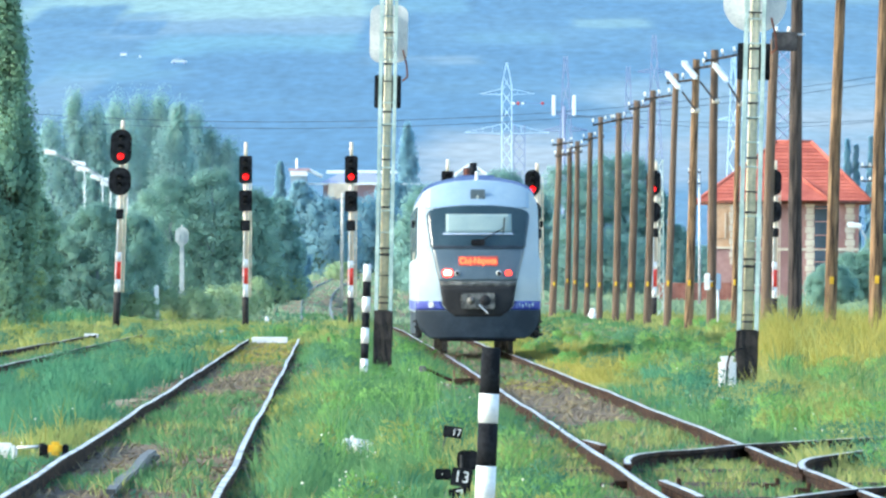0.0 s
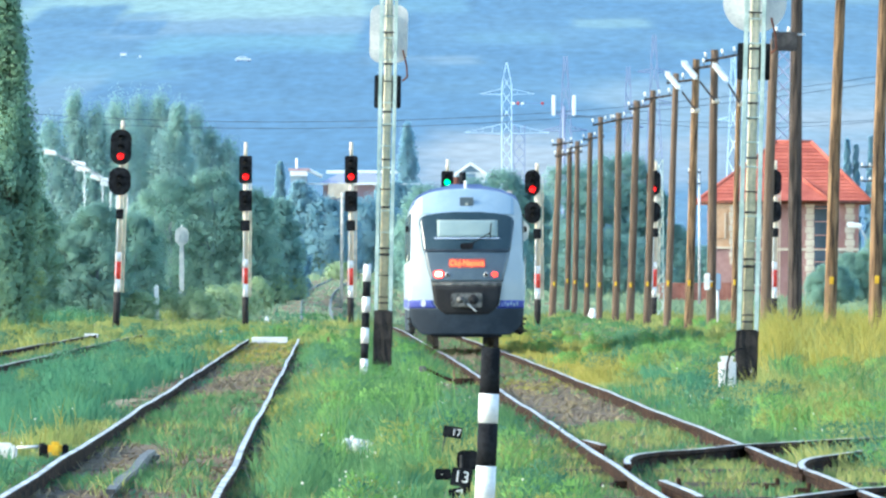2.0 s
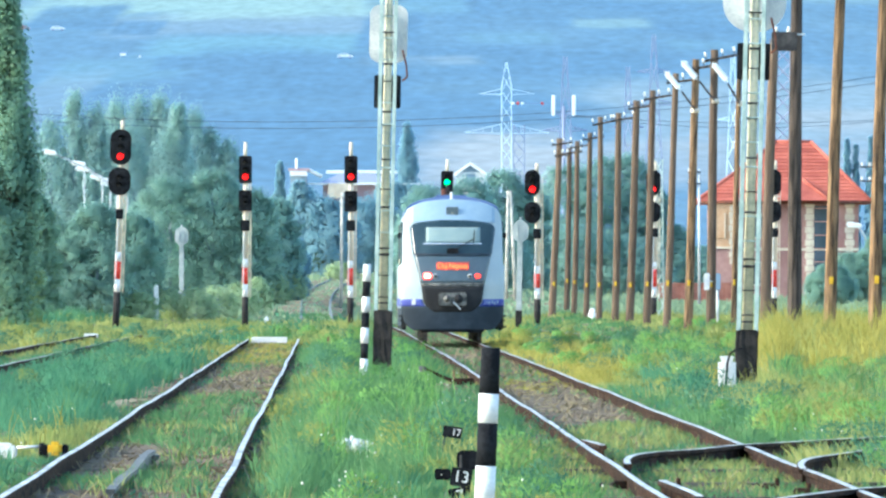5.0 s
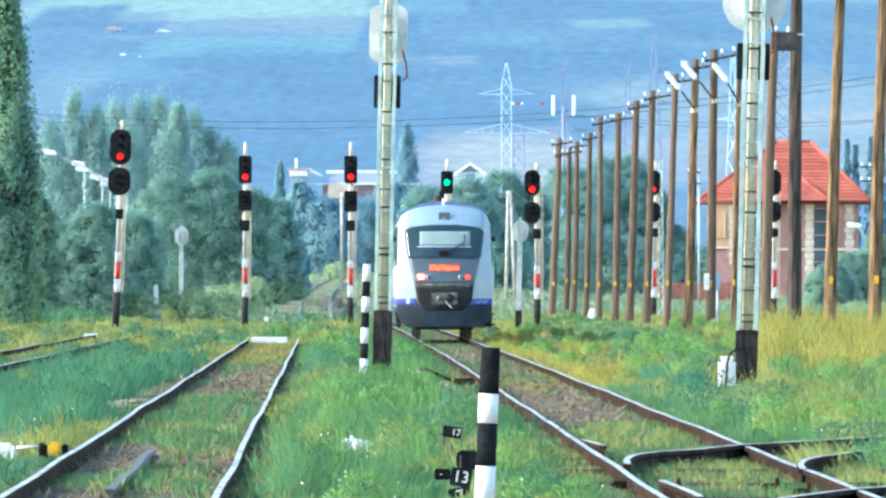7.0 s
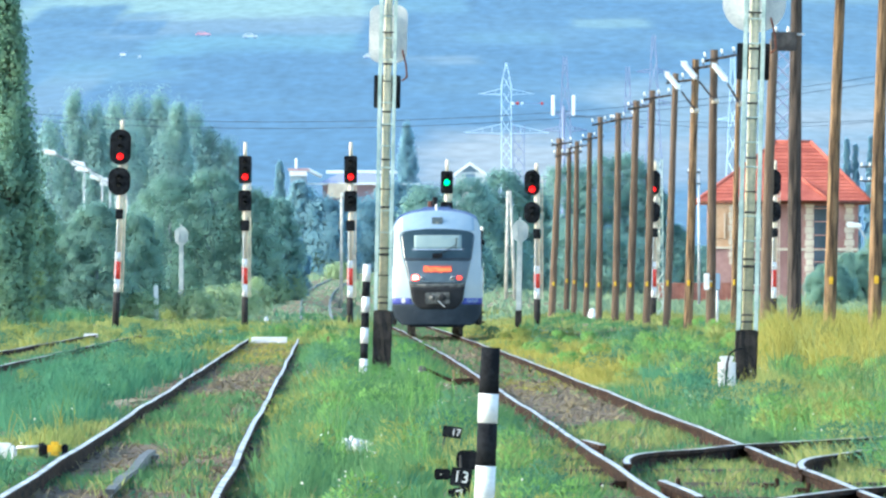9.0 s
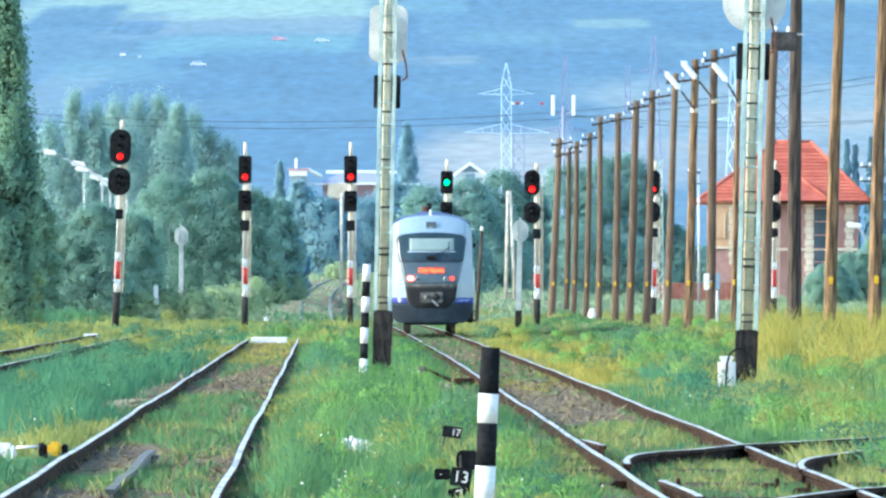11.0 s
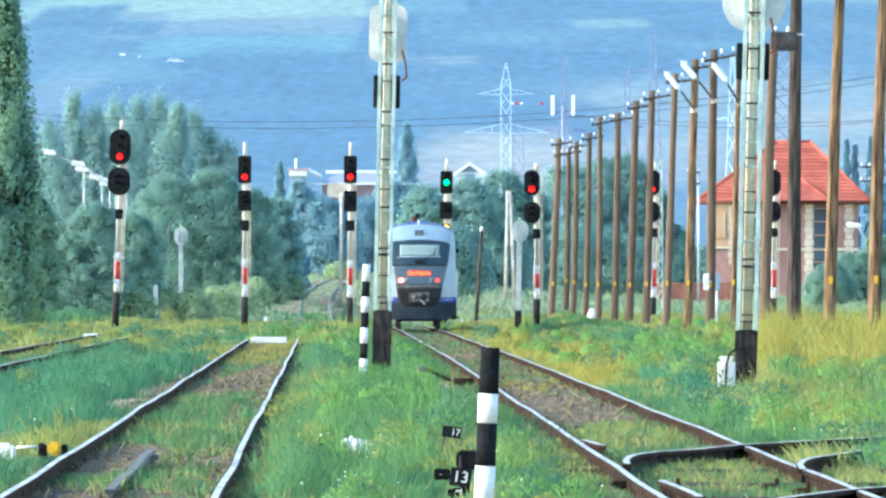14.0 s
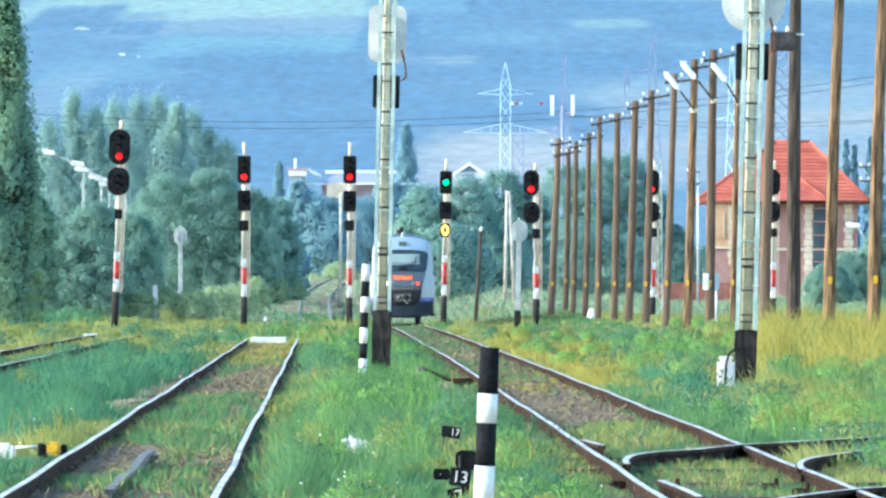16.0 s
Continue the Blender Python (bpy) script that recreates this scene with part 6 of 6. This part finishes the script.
        v = np.stack((P(-sx / 2, -sy / 2, 0 * bh), P(sx / 2, sy / 2, 0 * bh),
                      P(sx * .4 + ca * lean * .3, sy * .4 + sa * lean * .3, bh * .62), P(-sx * .4 + ca * lean * .3, -sy * .4 + sa * lean * .3, bh * .62),
                      P(ca * lean, sa * lean, bh)), 1)
        nrm = np.stack((0.55 * u[:, 0] + 0.25 * rng.normal(size=m), 0.4 * u[:, 1] - 0.25, np.ones(m)), -1)
        tagged(new(name, numpy_mesh(name, v, [(0, 1, 2, 3), (3, 2, 4)], material, np.repeat(nrm[:, None, :], 5, 1))), label, "grass", kind="stuff")


tufts()
blades("short_grass", 56000, 1, 72, 560, lambda x, y, rng: np.minimum(height_field(x, y, rng), 0.13), M_GREEN, "short green turf over the yard", 0.014)
blades("tall_stalks", 9000, 31, 98, 300, lambda x, y, rng: np.where((patch_at(x, y)[0] == 0) & (np.minimum(*clear(x, y)[:2]) > 1.5) & (np.abs(x / y - 0.0255) > 0.0032) & (np.abs(x / y + 0.0060) > 0.0024), rng.uniform(0.30, 0.62, len(x)), 0), M_HERB, "tall bright green stalks standing above the grass", 0.012)
blades("dry_stalks", 5000, 32, 98, 330, lambda x, y, rng: np.where(np.isin(patch_at(x, y)[0], (1, 3, 5)) & (np.minimum(*clear(x, y)[:2]) > 1.3), rng.uniform(0.20, 0.48, len(x)), 0), M_REED, "thin dry stalks standing above the grass", 0.009)
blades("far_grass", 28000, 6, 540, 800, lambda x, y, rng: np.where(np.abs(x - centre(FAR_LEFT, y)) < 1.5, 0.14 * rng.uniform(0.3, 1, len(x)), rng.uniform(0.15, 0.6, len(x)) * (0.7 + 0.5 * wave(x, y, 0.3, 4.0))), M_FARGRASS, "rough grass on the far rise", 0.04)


def blossoms():
    rng = np.random.default_rng(4)
    n = 700
    y = 76 + 120 * rng.uniform(0, 1, n) ** 1.4
    x = rng.uniform(-1, 1, n) * (0.045 * y)
    ok = (np.minimum(clear(x, y)[0], clear(x, y)[1]) > 1.2) & (wave(x, y, 0.8, 31.0) > 0.1)
    x, y = x[ok], y[ok]
    n = len(x)
    p = np.stack((x, y, rise(x, y) + rng.uniform(0.15, 0.38, n)), -1)
    r = 0.008 * rng.uniform(0.6, 1.5, n)[:, None]
    e = np.eye(3)
    v = np.stack([p + s * r * e[k] for k in range(3) for s in (-1, 1)], 1)
    tagged(new("blossoms", numpy_mesh("blossoms", v, [(0, 2, 4), (2, 1, 4), (1, 3, 4), (3, 0, 4), (2, 0, 5), (1, 2, 5), (3, 1, 5), (0, 3, 5)], M_FLOWER)), "tiny white wild flower heads in the grass", "flowers", kind="stuff")


blossoms()


def track_litter():
    """Dry straw and loose stones on the ballast between the rails."""
    rng = np.random.default_rng(12)
    for name, n, material, label in (("straw", 8500, M_STRAW, "dry straw and dead stalks between the rails"), ("stones", 6000, M_PEBBLE, "loose ballast stones between the rails")):
        line = rng.integers(0, 2, n)
        y = 74 + np.where(line == 0, 330, 262) * rng.uniform(0, 1, n) ** 1.5
        x = np.where(line == 0, centre(MAIN, y), centre(SIDING, y)) + rng.normal(size=n) * 0.62
        z = rise(x, y) + 0.015
        p = np.stack((x, y, z), -1)
        grow = (0.7 + y / 220.0)[:, None]
        if name == "straw":
            a = rng.normal(size=(n, 3))
            a[:, 2] = np.abs(a[:, 2]) * 0.55
            a /= np.linalg.norm(a, axis=1)[:, None]
            b = np.cross(a, rng.normal(size=(n, 3)))
            b /= np.linalg.norm(b, axis=1)[:, None]
            s = rng.uniform(0.06, 0.17, n)[:, None]
            w = 0.006 * grow
            v = np.stack((p - b * w, p + b * w, p + a * s + b * w * 0.4, p + a * s - b * w * 0.4), 1)
            faces = [(0, 1, 2, 3)]
        else:
            e = np.eye(3) * np.array((1.0, 1.0, 0.7))
            r = (0.013 * rng.uniform(0.5, 1.6, n))[:, None] * grow
            v = np.stack([p + sg * r * e[k] * rng.uniform(0.7, 1.3, (n, 1)) for k in range(3) for sg in (-1, 1)], 1)
            faces = [(0, 2, 4), (2, 1, 4), (1, 3, 4), (3, 0, 4), (2, 0, 5), (1, 2, 5), (3, 1, 5), (0, 3, 5)]
        tagged(new(name, numpy_mesh(name, v, faces, material)), label, name, kind="stuff")


track_litter()


def herb_clumps(name, n, seed, material, label, tall, leaf, chooser, spots=()):
    """Leafy weed mounds with many small leaves, standing in the grass."""
    rng = np.random.default_rng(seed)
    y = 77 + 300 * rng.uniform(0, 1, n) ** 1.6
    x = rng.uniform(-1, 1, n) * (0.043 * y)
    d1, d2, d3 = clear(x, y)
    ok = (np.minimum(d1, np.minimum(d2, d3)) > 1.35) & chooser(x, y) & ~((np.abs(x - 0.05) < 0.45) & (y < 93))
    ok &= ~((np.abs(x / y + 0.0060) < 0.0024) & (y > 172) & (y < 226))
    ok &= ~bare(x, y, np.minimum(d1, d2))
    ok &= ~((np.abs(x / y + 0.0078) < 0.0026) & (y > 82) & (y < 113)) & ~((np.abs(x / y + 0.0003) < 0.0028) & (y > 135) & (y < 192))
    ok &= (patch_at(x, y)[0] != 4) & ~((np.abs(x / y - 0.0255) < 0.0034) & (y > 140) & (y < 194))
    x, y = x[ok], y[ok]
    out, dome = [], []
    for a, b, sure in [(p, q, 0) for p, q in zip(x, y)] + [(p, q, r) for p, q, r in spots]:
        h = sure or tall * rng.uniform(0.5, 1.15) * (0.75 if b < 95 else 1.0)
        k = int(300 * (0.6 + h))
        w = h * rng.uniform(0.6, 1.3)
        z0 = ground_z(a, b)
        t = rng.uniform(0.05, 1, k) ** 0.8
        ang = rng.uniform(0, 2 * np.pi, k)
        r = w * (0.35 + 0.65 * np.sin(np.pi * np.clip(t, 0, 0.93))) * np.sqrt(rng.uniform(0, 1, k))
        p = np.stack((a + r * np.cos(ang), b + r * np.sin(ang) * 1.6, z0 + t * h), -1)
        up = np.stack((np.cos(ang) * 0.6, np.sin(ang) * 0.6, rng.uniform(0.1, 1.2, k)), -1) + 0.35 * rng.normal(size=(k, 3))
        e = np.cross(up, rng.normal(size=(k, 3)))
        e /= np.linalg.norm(e, axis=1)[:, None] + 1e-6
        up /= np.linalg.norm(up, axis=1)[:, None] + 1e-6
        facing = np.cross(e, up)
        e = np.where(((facing * np.array((0, -1, 0.4))).sum(1) < 0)[:, None], -e, e)
        s = (leaf * (0.7 + b / 220.0) * rng.uniform(0.5, 1.4, k))[:, None]
        out.append(np.stack((p, p + up * s + e * s * 0.24, p + up * s * 2.0, p + up * s - e * s * 0.24), 1))
        bend = np.stack((np.cos(ang) * r / w, np.sin(ang) * r / w - 0.2, 0.35 + t), -1) + 0.2 * rng.normal(size=(k, 3))
        dome.append(np.repeat(bend[:, None, :], 4, 1))
    tagged(new(name, numpy_mesh(name, np.concatenate(out), [(0, 1, 2, 3)], material, np.concatenate(dome))), label, "weeds", kind="stuff")


herb_clumps("teal_weeds", 420, 41, M_WEED, "mounds of dark bluish-green leafy weeds", 0.46, 0.020, lambda x, y: wave(x, y, 0.6, 5.0) + 0.5 * (x < centre(SIDING, y)) > 0.0,
            ((3.243, 150.467, 0.50), (3.568, 154.808, 0.62), (3.457, 143.75, 0.58), (3.525, 138.793, 0.50), (3.192, 141.228, 0.42), (3.856, 141.228, 0.42), (4.233, 145.701, 0.40), (4.428, 143.75, 0.36),
             (-6.623, 182.955, 0.42), (-5.661, 173.118, 0.45), (-5.166, 176.923, 0.42), (-5.242, 196.341, 0.36), (-5.815, 156.311, 0.36), (-8.484, 255.556, 0.40), (-6.897, 228.369, 0.40)))
herb_clumps("bright_weeds", 400, 42, M_HERB, "mounds of fresh green weeds and tall grass", 0.42, 0.024, lambda x, y: (x > centre(SIDING, y)) & (wave(x, y, 0.55, 15.0) > -0.25),
            ((-1.171, 162.626, 0.50), (-0.969, 173.118, 0.46), (-1.282, 149.074, 0.42), (-0.598, 142.478, 0.42), (4.866, 236.765, 0.55), (5.699, 255.556, 0.50), (5.495, 233.333, 0.50), (4.677, 255.556, 0.40)))
herb_clumps("yellow_weeds", 320, 43, M_HERB_DRY, "mounds of yellowing weeds", 0.38, 0.020, lambda x, y: dry(x, y) > 0.3,
            ((-1.864, 141.228, 0.30), (-1.541, 137.607, 0.34), (-1.822, 128.287, 0.30), (-1.394, 143.75, 0.30), (3.8, 123.372, 0.32), (4.208, 128.287, 0.36), (4.44, 125.781, 0.36), (4.922, 131.967, 0.36), (3.651, 126.772, 0.26)))


# ---- small things on the ground ----
def number_plates():
    x, y = 0.01, 98.171
    z0 = ground_z(x, y)
    a = thing("number_plate", x, y, z0, "small black plate with white digits on a wire stake", "marker plate")
    rod("stake", (-0.09, 0, -0.1), (0.01, 0, 0.34), 0.006, M_DARKSTEEL, a, seg=6)
    p = part("plate", plate(bmesh.new(), 0.165, 0.10, 0.012, 0.008, 3, 0.02, 0, 0.385), M_BLACK, a)
    p.matrix_basis = pose(0, 0, 0, 0, 8, 0)
    lettering("digits", "17", 0.085, M_WHITE, p, (0.055, -0.012, 0.385))
    b = thing("number_plate", 0.138, 86.2, ground_z(0.138, 86.2), "black marker plates with white digits stacked on a stake", "marker plate")
    rod("stake", (0, 0.03, -0.1), (0.0, 0.03, 0.36), 0.012, M_DARKSTEEL, b, seg=6)
    zb = ground_z(0.138, 86.2)
    for at_x, at_z, w, h, ry, txt in ((0.142, 0.023, 0.16, 0.14, 8, "13"), (0.134, -0.119, 0.17, 0.13, -10, "7")):
        q = part("plate", plate(bmesh.new(), w, h, 0.012, 0.01, 3), M_BLACK, b)
        q.matrix_basis = pose(at_x - 0.138, -0.02, at_z - zb, 0, ry, 0)
        lettering("digits", txt, 0.125, M_WHITE, q, (0, -0.012, 0))
    block("side_box", (0 - 0.138, 0.14, 0.045 - zb), (0.125, 0.1, 0.085), M_BLACK, b, 0.01)
    part("round_plate", plate(bmesh.new(), 0.17, 0.15, 0.03, 0.05, 5, 0.19 - 0.138, 0.10, 0.153 - zb), M_BLACK, b)


number_plates()


def point_lever():
    x, y = -3.621, 105.574
    z0 = ground_z(x, y)
    root = thing("point_machine", x, y, z0, "yellow and black point lever beside the siding", "point machine")
    part("motor", box(bmesh.new(), 0.0, 0, 0.14, 0.13, 0.3, 0.13, 0.03), M_YELLOWP, root, "yellow weight")
    for s in (-1, 1):
        part("bracket", plate(bmesh.new(), 0.055, 0.16, 0.2, 0.025, 5, s * 0.095, 0, 0.10), M_BLACK, root)
    rod("pivot", (-0.15, 0, 0.13), (-0.10, 0, 0.13), 0.06, M_BLACK, root, seg=12)
    rod("rod", (-0.36, 0, 0.15), (-0.14, 0, 0.16), 0.014, M_WHITE, root, seg=8)
    block("base", (0, 0, 0.015), (0.42, 0.4, 0.05), M_TIMBER, root, 0.01)
    b = thing("white_box", -4.084, y + 0.2, z0, "white painted concrete box in grass", "box")
    part("body", box(bmesh.new(), 0, 0, 0.08, 0.19, 0.3, 0.17, 0.02), M_WHITE, b)
    block("lid", (-0.02, 0, 0.175), (0.13, 0.22, 0.03), M_WHITE, b, 0.01)


point_lever()


def rail_stub():
    root = thing("rail_stub", 0, 0, 0, "short worn check rail with a bent end beside the siding", "rail piece")
    rail([(-2.538, 86.31, -0.07), (-2.586, 90.909, -0.055), (-2.61, 95.082, -0.06), (-2.640, 98.6, -0.03), (-2.654, 100.346, -0.015), (-2.662, 103.571, -0.01), (-2.617, 102.837, -0.05)], root, worn=False, body=M_COUPLER)


rail_stub()


def board(x0, x1, y, z0, z1, label):
    root = thing("white_board", (x0 + x1) / 2, y, z0, label, "board")
    part("plank", box(bmesh.new(), 0, 0, (z1 - z0) / 2, x1 - x0, 0.10, z1 - z0, 0.012), M_WHITE, root)
    for s in (-1, 1):
        block("peg", (s * (x1 - x0) * 0.4, 0.06, -0.04), (0.08, 0.06, 0.25), M_TIMBER, root)


board(-5.633, -4.583, 333.3, -0.11, 0.07, "white painted board lying across the siding's end")
board(-11.759, -11.296, 370.4, -0.12, 0.03, "white painted board at the outer siding's end")


def stone(x, y, w, h, material, label, seed, name="stone"):
    rng = random.Random(seed)
    bm = bmesh.new()
    bmesh.ops.create_icosphere(bm, subdivisions=2, radius=0.5)
    for v in bm.verts:
        k = rng.uniform(0.84, 1.14)
        v.co = Vector((v.co.x * w * k, v.co.y * w * k, v.co.z * h * k))
    ob = part(name, bm, material)
    ob.location = (x, y, ground_z(x, y) + h * 0.34)
    tagged(ob, label, "stone")


for k, (x, y, w, h) in enumerate(((-1.03, 110.3, 0.07, 0.17), (-0.99, 111.0, 0.09, 0.20), (-0.93, 109.5, 0.10, 0.21), (-0.89, 111.4, 0.08, 0.22), (-0.84, 109.9, 0.09, 0.20), (-0.79, 110.3, 0.07, 0.18), (-0.74, 110.7, 0.08, 0.16), (-0.69, 109.9, 0.06, 0.15), (-0.71, 80.9, 0.16, 0.10), (-0.62, 80.5, 0.20, 0.11), (-0.54, 80.9, 0.15, 0.09), (-0.43, 80.5, 0.10, 0.07))):
    stone(x, y, w, h, M_SHIELD, "whitewashed stone half sunk in grass", k)
for k, (x, y, w, h, m) in enumerate(((-8.21, 526.3, 0.26, 0.42, M_WHITE), (6.46, 487.8, 0.36, 0.65, M_WHITE), (0.92, 526.3, 0.22, 0.30, M_WHITE), (8.79, 357.1, 0.20, 0.14, M_WHITE), (-7.78, 400.0, 0.50, 0.25, M_CONC), (-8.15, 384.6, 0.60, 0.20, M_CONC))):
    stone(x, y, w, h, m, "pale stone in the grass", 20 + k)


def stake(x, y, w, z_top, material, label):
    z0 = ground_z(x, y) - 0.1
    root = thing("stake", x, y, z0, label, "post")
    part("shaft", box(bmesh.new(), 0, 0, (z_top - z0) / 2, w, w, z_top - z0, w * 0.15), material, root)
    block("cap", (0, 0, z_top - z0 + 0.02), (w * 0.8, w * 0.8, 0.05), material, root, 0.01)


stake(-13.342, 526.3, 0.22, 1.634, M_WHITE, "short white painted concrete post")
stake(-2.956, 294.1, 0.11, 0.215, M_POLE_TAN, "short weathered timber stake")
stake(-1.303, 303.0, 0.16, 0.117, M_POLE_TAN, "short weathered timber stake beside the track")


def point_rod():
    root = thing("point_rod", 0, 0, 0, "bent rusty point rod reaching the rail", "point rod")
    bm = bmesh.new()
    y = 188.7
    pts = [Vector((-0.396, y, 0.12)), Vector((-0.264, y, 0.129)), Vector((-0.085, y, 0.044)), Vector((0.104, y, -0.041)), Vector((0.292, y, -0.078))]
    for a, b in zip(pts, pts[1:]):
        tube(bm, a, b, 0.028, seg=6)
    part("rod", bm, M_RUST, root)
    block("joint", (-0.34, y, 0.139), (0.14, 0.1, 0.10), M_COUPLER, root, 0.02)
    block("chair", (0.358, y, -0.078), (0.34, 0.2, 0.12), M_RUST, root, 0.02)
    rod("leg", (0.208, y, -0.25), (0.179, y, 0.12), 0.015, M_POLE_TAN, root, seg=6)


point_rod()


def meter_box():
    x, y = 7.918, 339.0 - 0.35
    root = thing("meter_box", x, y, 1.467, "white meter box strapped to a wooden pole", "junction box")
    part("body", box(bmesh.new(), 0, 0, 0.24, 0.17, 0.2, 0.5, 0.02), M_WHITE, root)
    block("strap", (0.08, 0.15, 0.25), (0.2, 0.2, 0.04), M_GALV, root)


meter_box()


def blue_box():
    x, y = 8.397, 344.8 + 0.4
    root = thing("line_cabinet", x, y, ground_z(x, y) - 0.1, "pale blue cabinet on a slim post beside poles", "cabinet")
    top = 1.967 - ground_z(x, y) + 0.1
    rod("post", (0, 0, 0), (0, 0, top - 0.2), 0.04, M_GALV, root, seg=8)
    part("body", box(bmesh.new(), 0, -0.05, top - 0.25, 0.18, 0.14, 0.5, 0.02), M_TRAIN_GREY, root)


blue_box()


# ---- cars on the hillside roads ----
def car(material, label):
    root = thing("car", 0, 0, 0, label, "car", "cars on the hillside road")
    bm = bmesh.new()
    side = [(-2.15, 0.35), (-2.15, 0.80), (-1.75, 0.92), (-1.25, 1.40), (0.35, 1.45), (1.05, 0.95), (2.0, 0.82), (2.15, 0.55), (2.15, 0.35)]
    a = [bm.verts.new((x, -0.85, z)) for x, z in side]
    b = [bm.verts.new((x, 0.85, z)) for x, z in side]
    bm.faces.new(a)
    bm.faces.new(b[::-1])
    for k in range(len(side)):
        j = (k + 1) % len(side)
        bm.faces.new((a[k], b[k], b[j], a[j]))
    part("body", bm, material, root)
    for s in (-1, 1):
        block("side_window", (-0.35, s * 0.86, 1.18), (1.5, 0.03, 0.34), M_FARWALL, root)
        for x in (-1.35, 1.35):
            rod("wheel", (x, s * 0.70, 0.32), (x, s * 0.88, 0.32), 0.32, M_PYLON_DARK, root, seg=14)
    return root


# Car paints cooled and weakened: distance haze put into their colours.
M_CARWHITE = mat("hazed_white_car_paint", (0.50, 0.58, 0.62), (0.58, 0.64, 0.66), 1, 0.4, bump=0)
M_CARRED = mat("hazed_red_car_paint", (0.58, 0.30, 0.38), (0.64, 0.34, 0.42), 1, 0.4, bump=0)
# Each: paint, label, and the way: seconds, across, along; its ends lie where trees or masts hide the car from the
# camera.
DRIVES = (
    (M_CARWHITE, "white car driving on a hillside road", ((0, -70.0, 3010.0), (1, -61.4, 3018.0), (2, -53.1, 3018.0), (3, -44.9, 3024.0), (4, -36.7, 3032.0), (6.7, -14.6, 3042.0), (16, -14.6, 3042.0))),
    (M_CARWHITE, "white car driving along the upper hillside road", ((0, -130.6, 3374.0), (3.0, -130.6, 3374.0), (7.5, -73.6, 3294.0), (8.5, -60.6, 3258.0), (9.0, -55.0, 3244.0), (11.5, -29.3, 3186.0), (12, -24.5, 3180.0), (13, -14.6, 3166.0), (16, -14.6, 3166.0))),
    (M_CARRED, "red car driving along the upper hillside road", ((0, -129.9, 3374.0), (4.0, -129.9, 3374.0), (8.5, -74.7, 3296.0), (9.0, -69.1, 3274.0), (11.5, -40.7, 3206.0), (12, -35.8, 3198.0), (12.5, -31.2, 3186.0), (13.6, -15.5, 3166.0), (16, -15.5, 3166.0))),
    # One car serves for two that pass in opposite directions.
    (M_CARWHITE, "white car standing for two cars on the lower hillside road", ((0, -14.3, 3042.0), (8.4, -14.3, 3042.0), (11.5, -71.4, 2980.0), (12, -74.0, 2982.0), (12.5, -75.6, 2984.0), (13.5, -77.6, 3006.0), (14.5, -51.4, 3022.0), (15.4, -14.3, 3042.0), (16, -14.3, 3042.0))),
    (M_CARWHITE, "white car descending the upper hillside road", ((0, -14.2, 3166.0), (14.1, -14.2, 3166.0), (14.5, -31.4, 3186.0), (15.5, -79.6, 3304.0), (16, -106.3, 3354.0))))
CARS = [car(m, label) for m, label, way in DRIVES]


# ---- what moves ----
def motions():
    rows = []
    for i in range(33):
        t = i * 0.5
        y = float(np.interp(t, [0, 4, 8, 12.5, 13.5, 14, 16], [254.5, 297.5, 341.0, 392.0, 404.0, 424.0, 508.0]))
        x = float(np.interp(y, [254.5, 297.5, 341, 392, 404, 424, 445, 466, 488, 508], [0.79, 0.377, -0.053, -0.525, -0.65, -0.857, -1.08, -1.30, -1.53, -1.75]))
        z = -0.09 * max(0.0, (y - 404.0) / 104.0)
        rows.append((t, pose(x, y, z, 0, 0, math.degrees(math.atan(0.0075)))))
    walk(RAILCAR, rows)
    for ob, (m, label, way) in zip(CARS, DRIVES):
        rows = []
        for t, x, y in way:
            y = y - 12.0
            z = float(hill_height(np.array([x]), np.array([y]))[0])
            rows.append((t, pose(x, y, z + 0.12, 0, 0, 0)))
        walk(ob, rows)


motions()
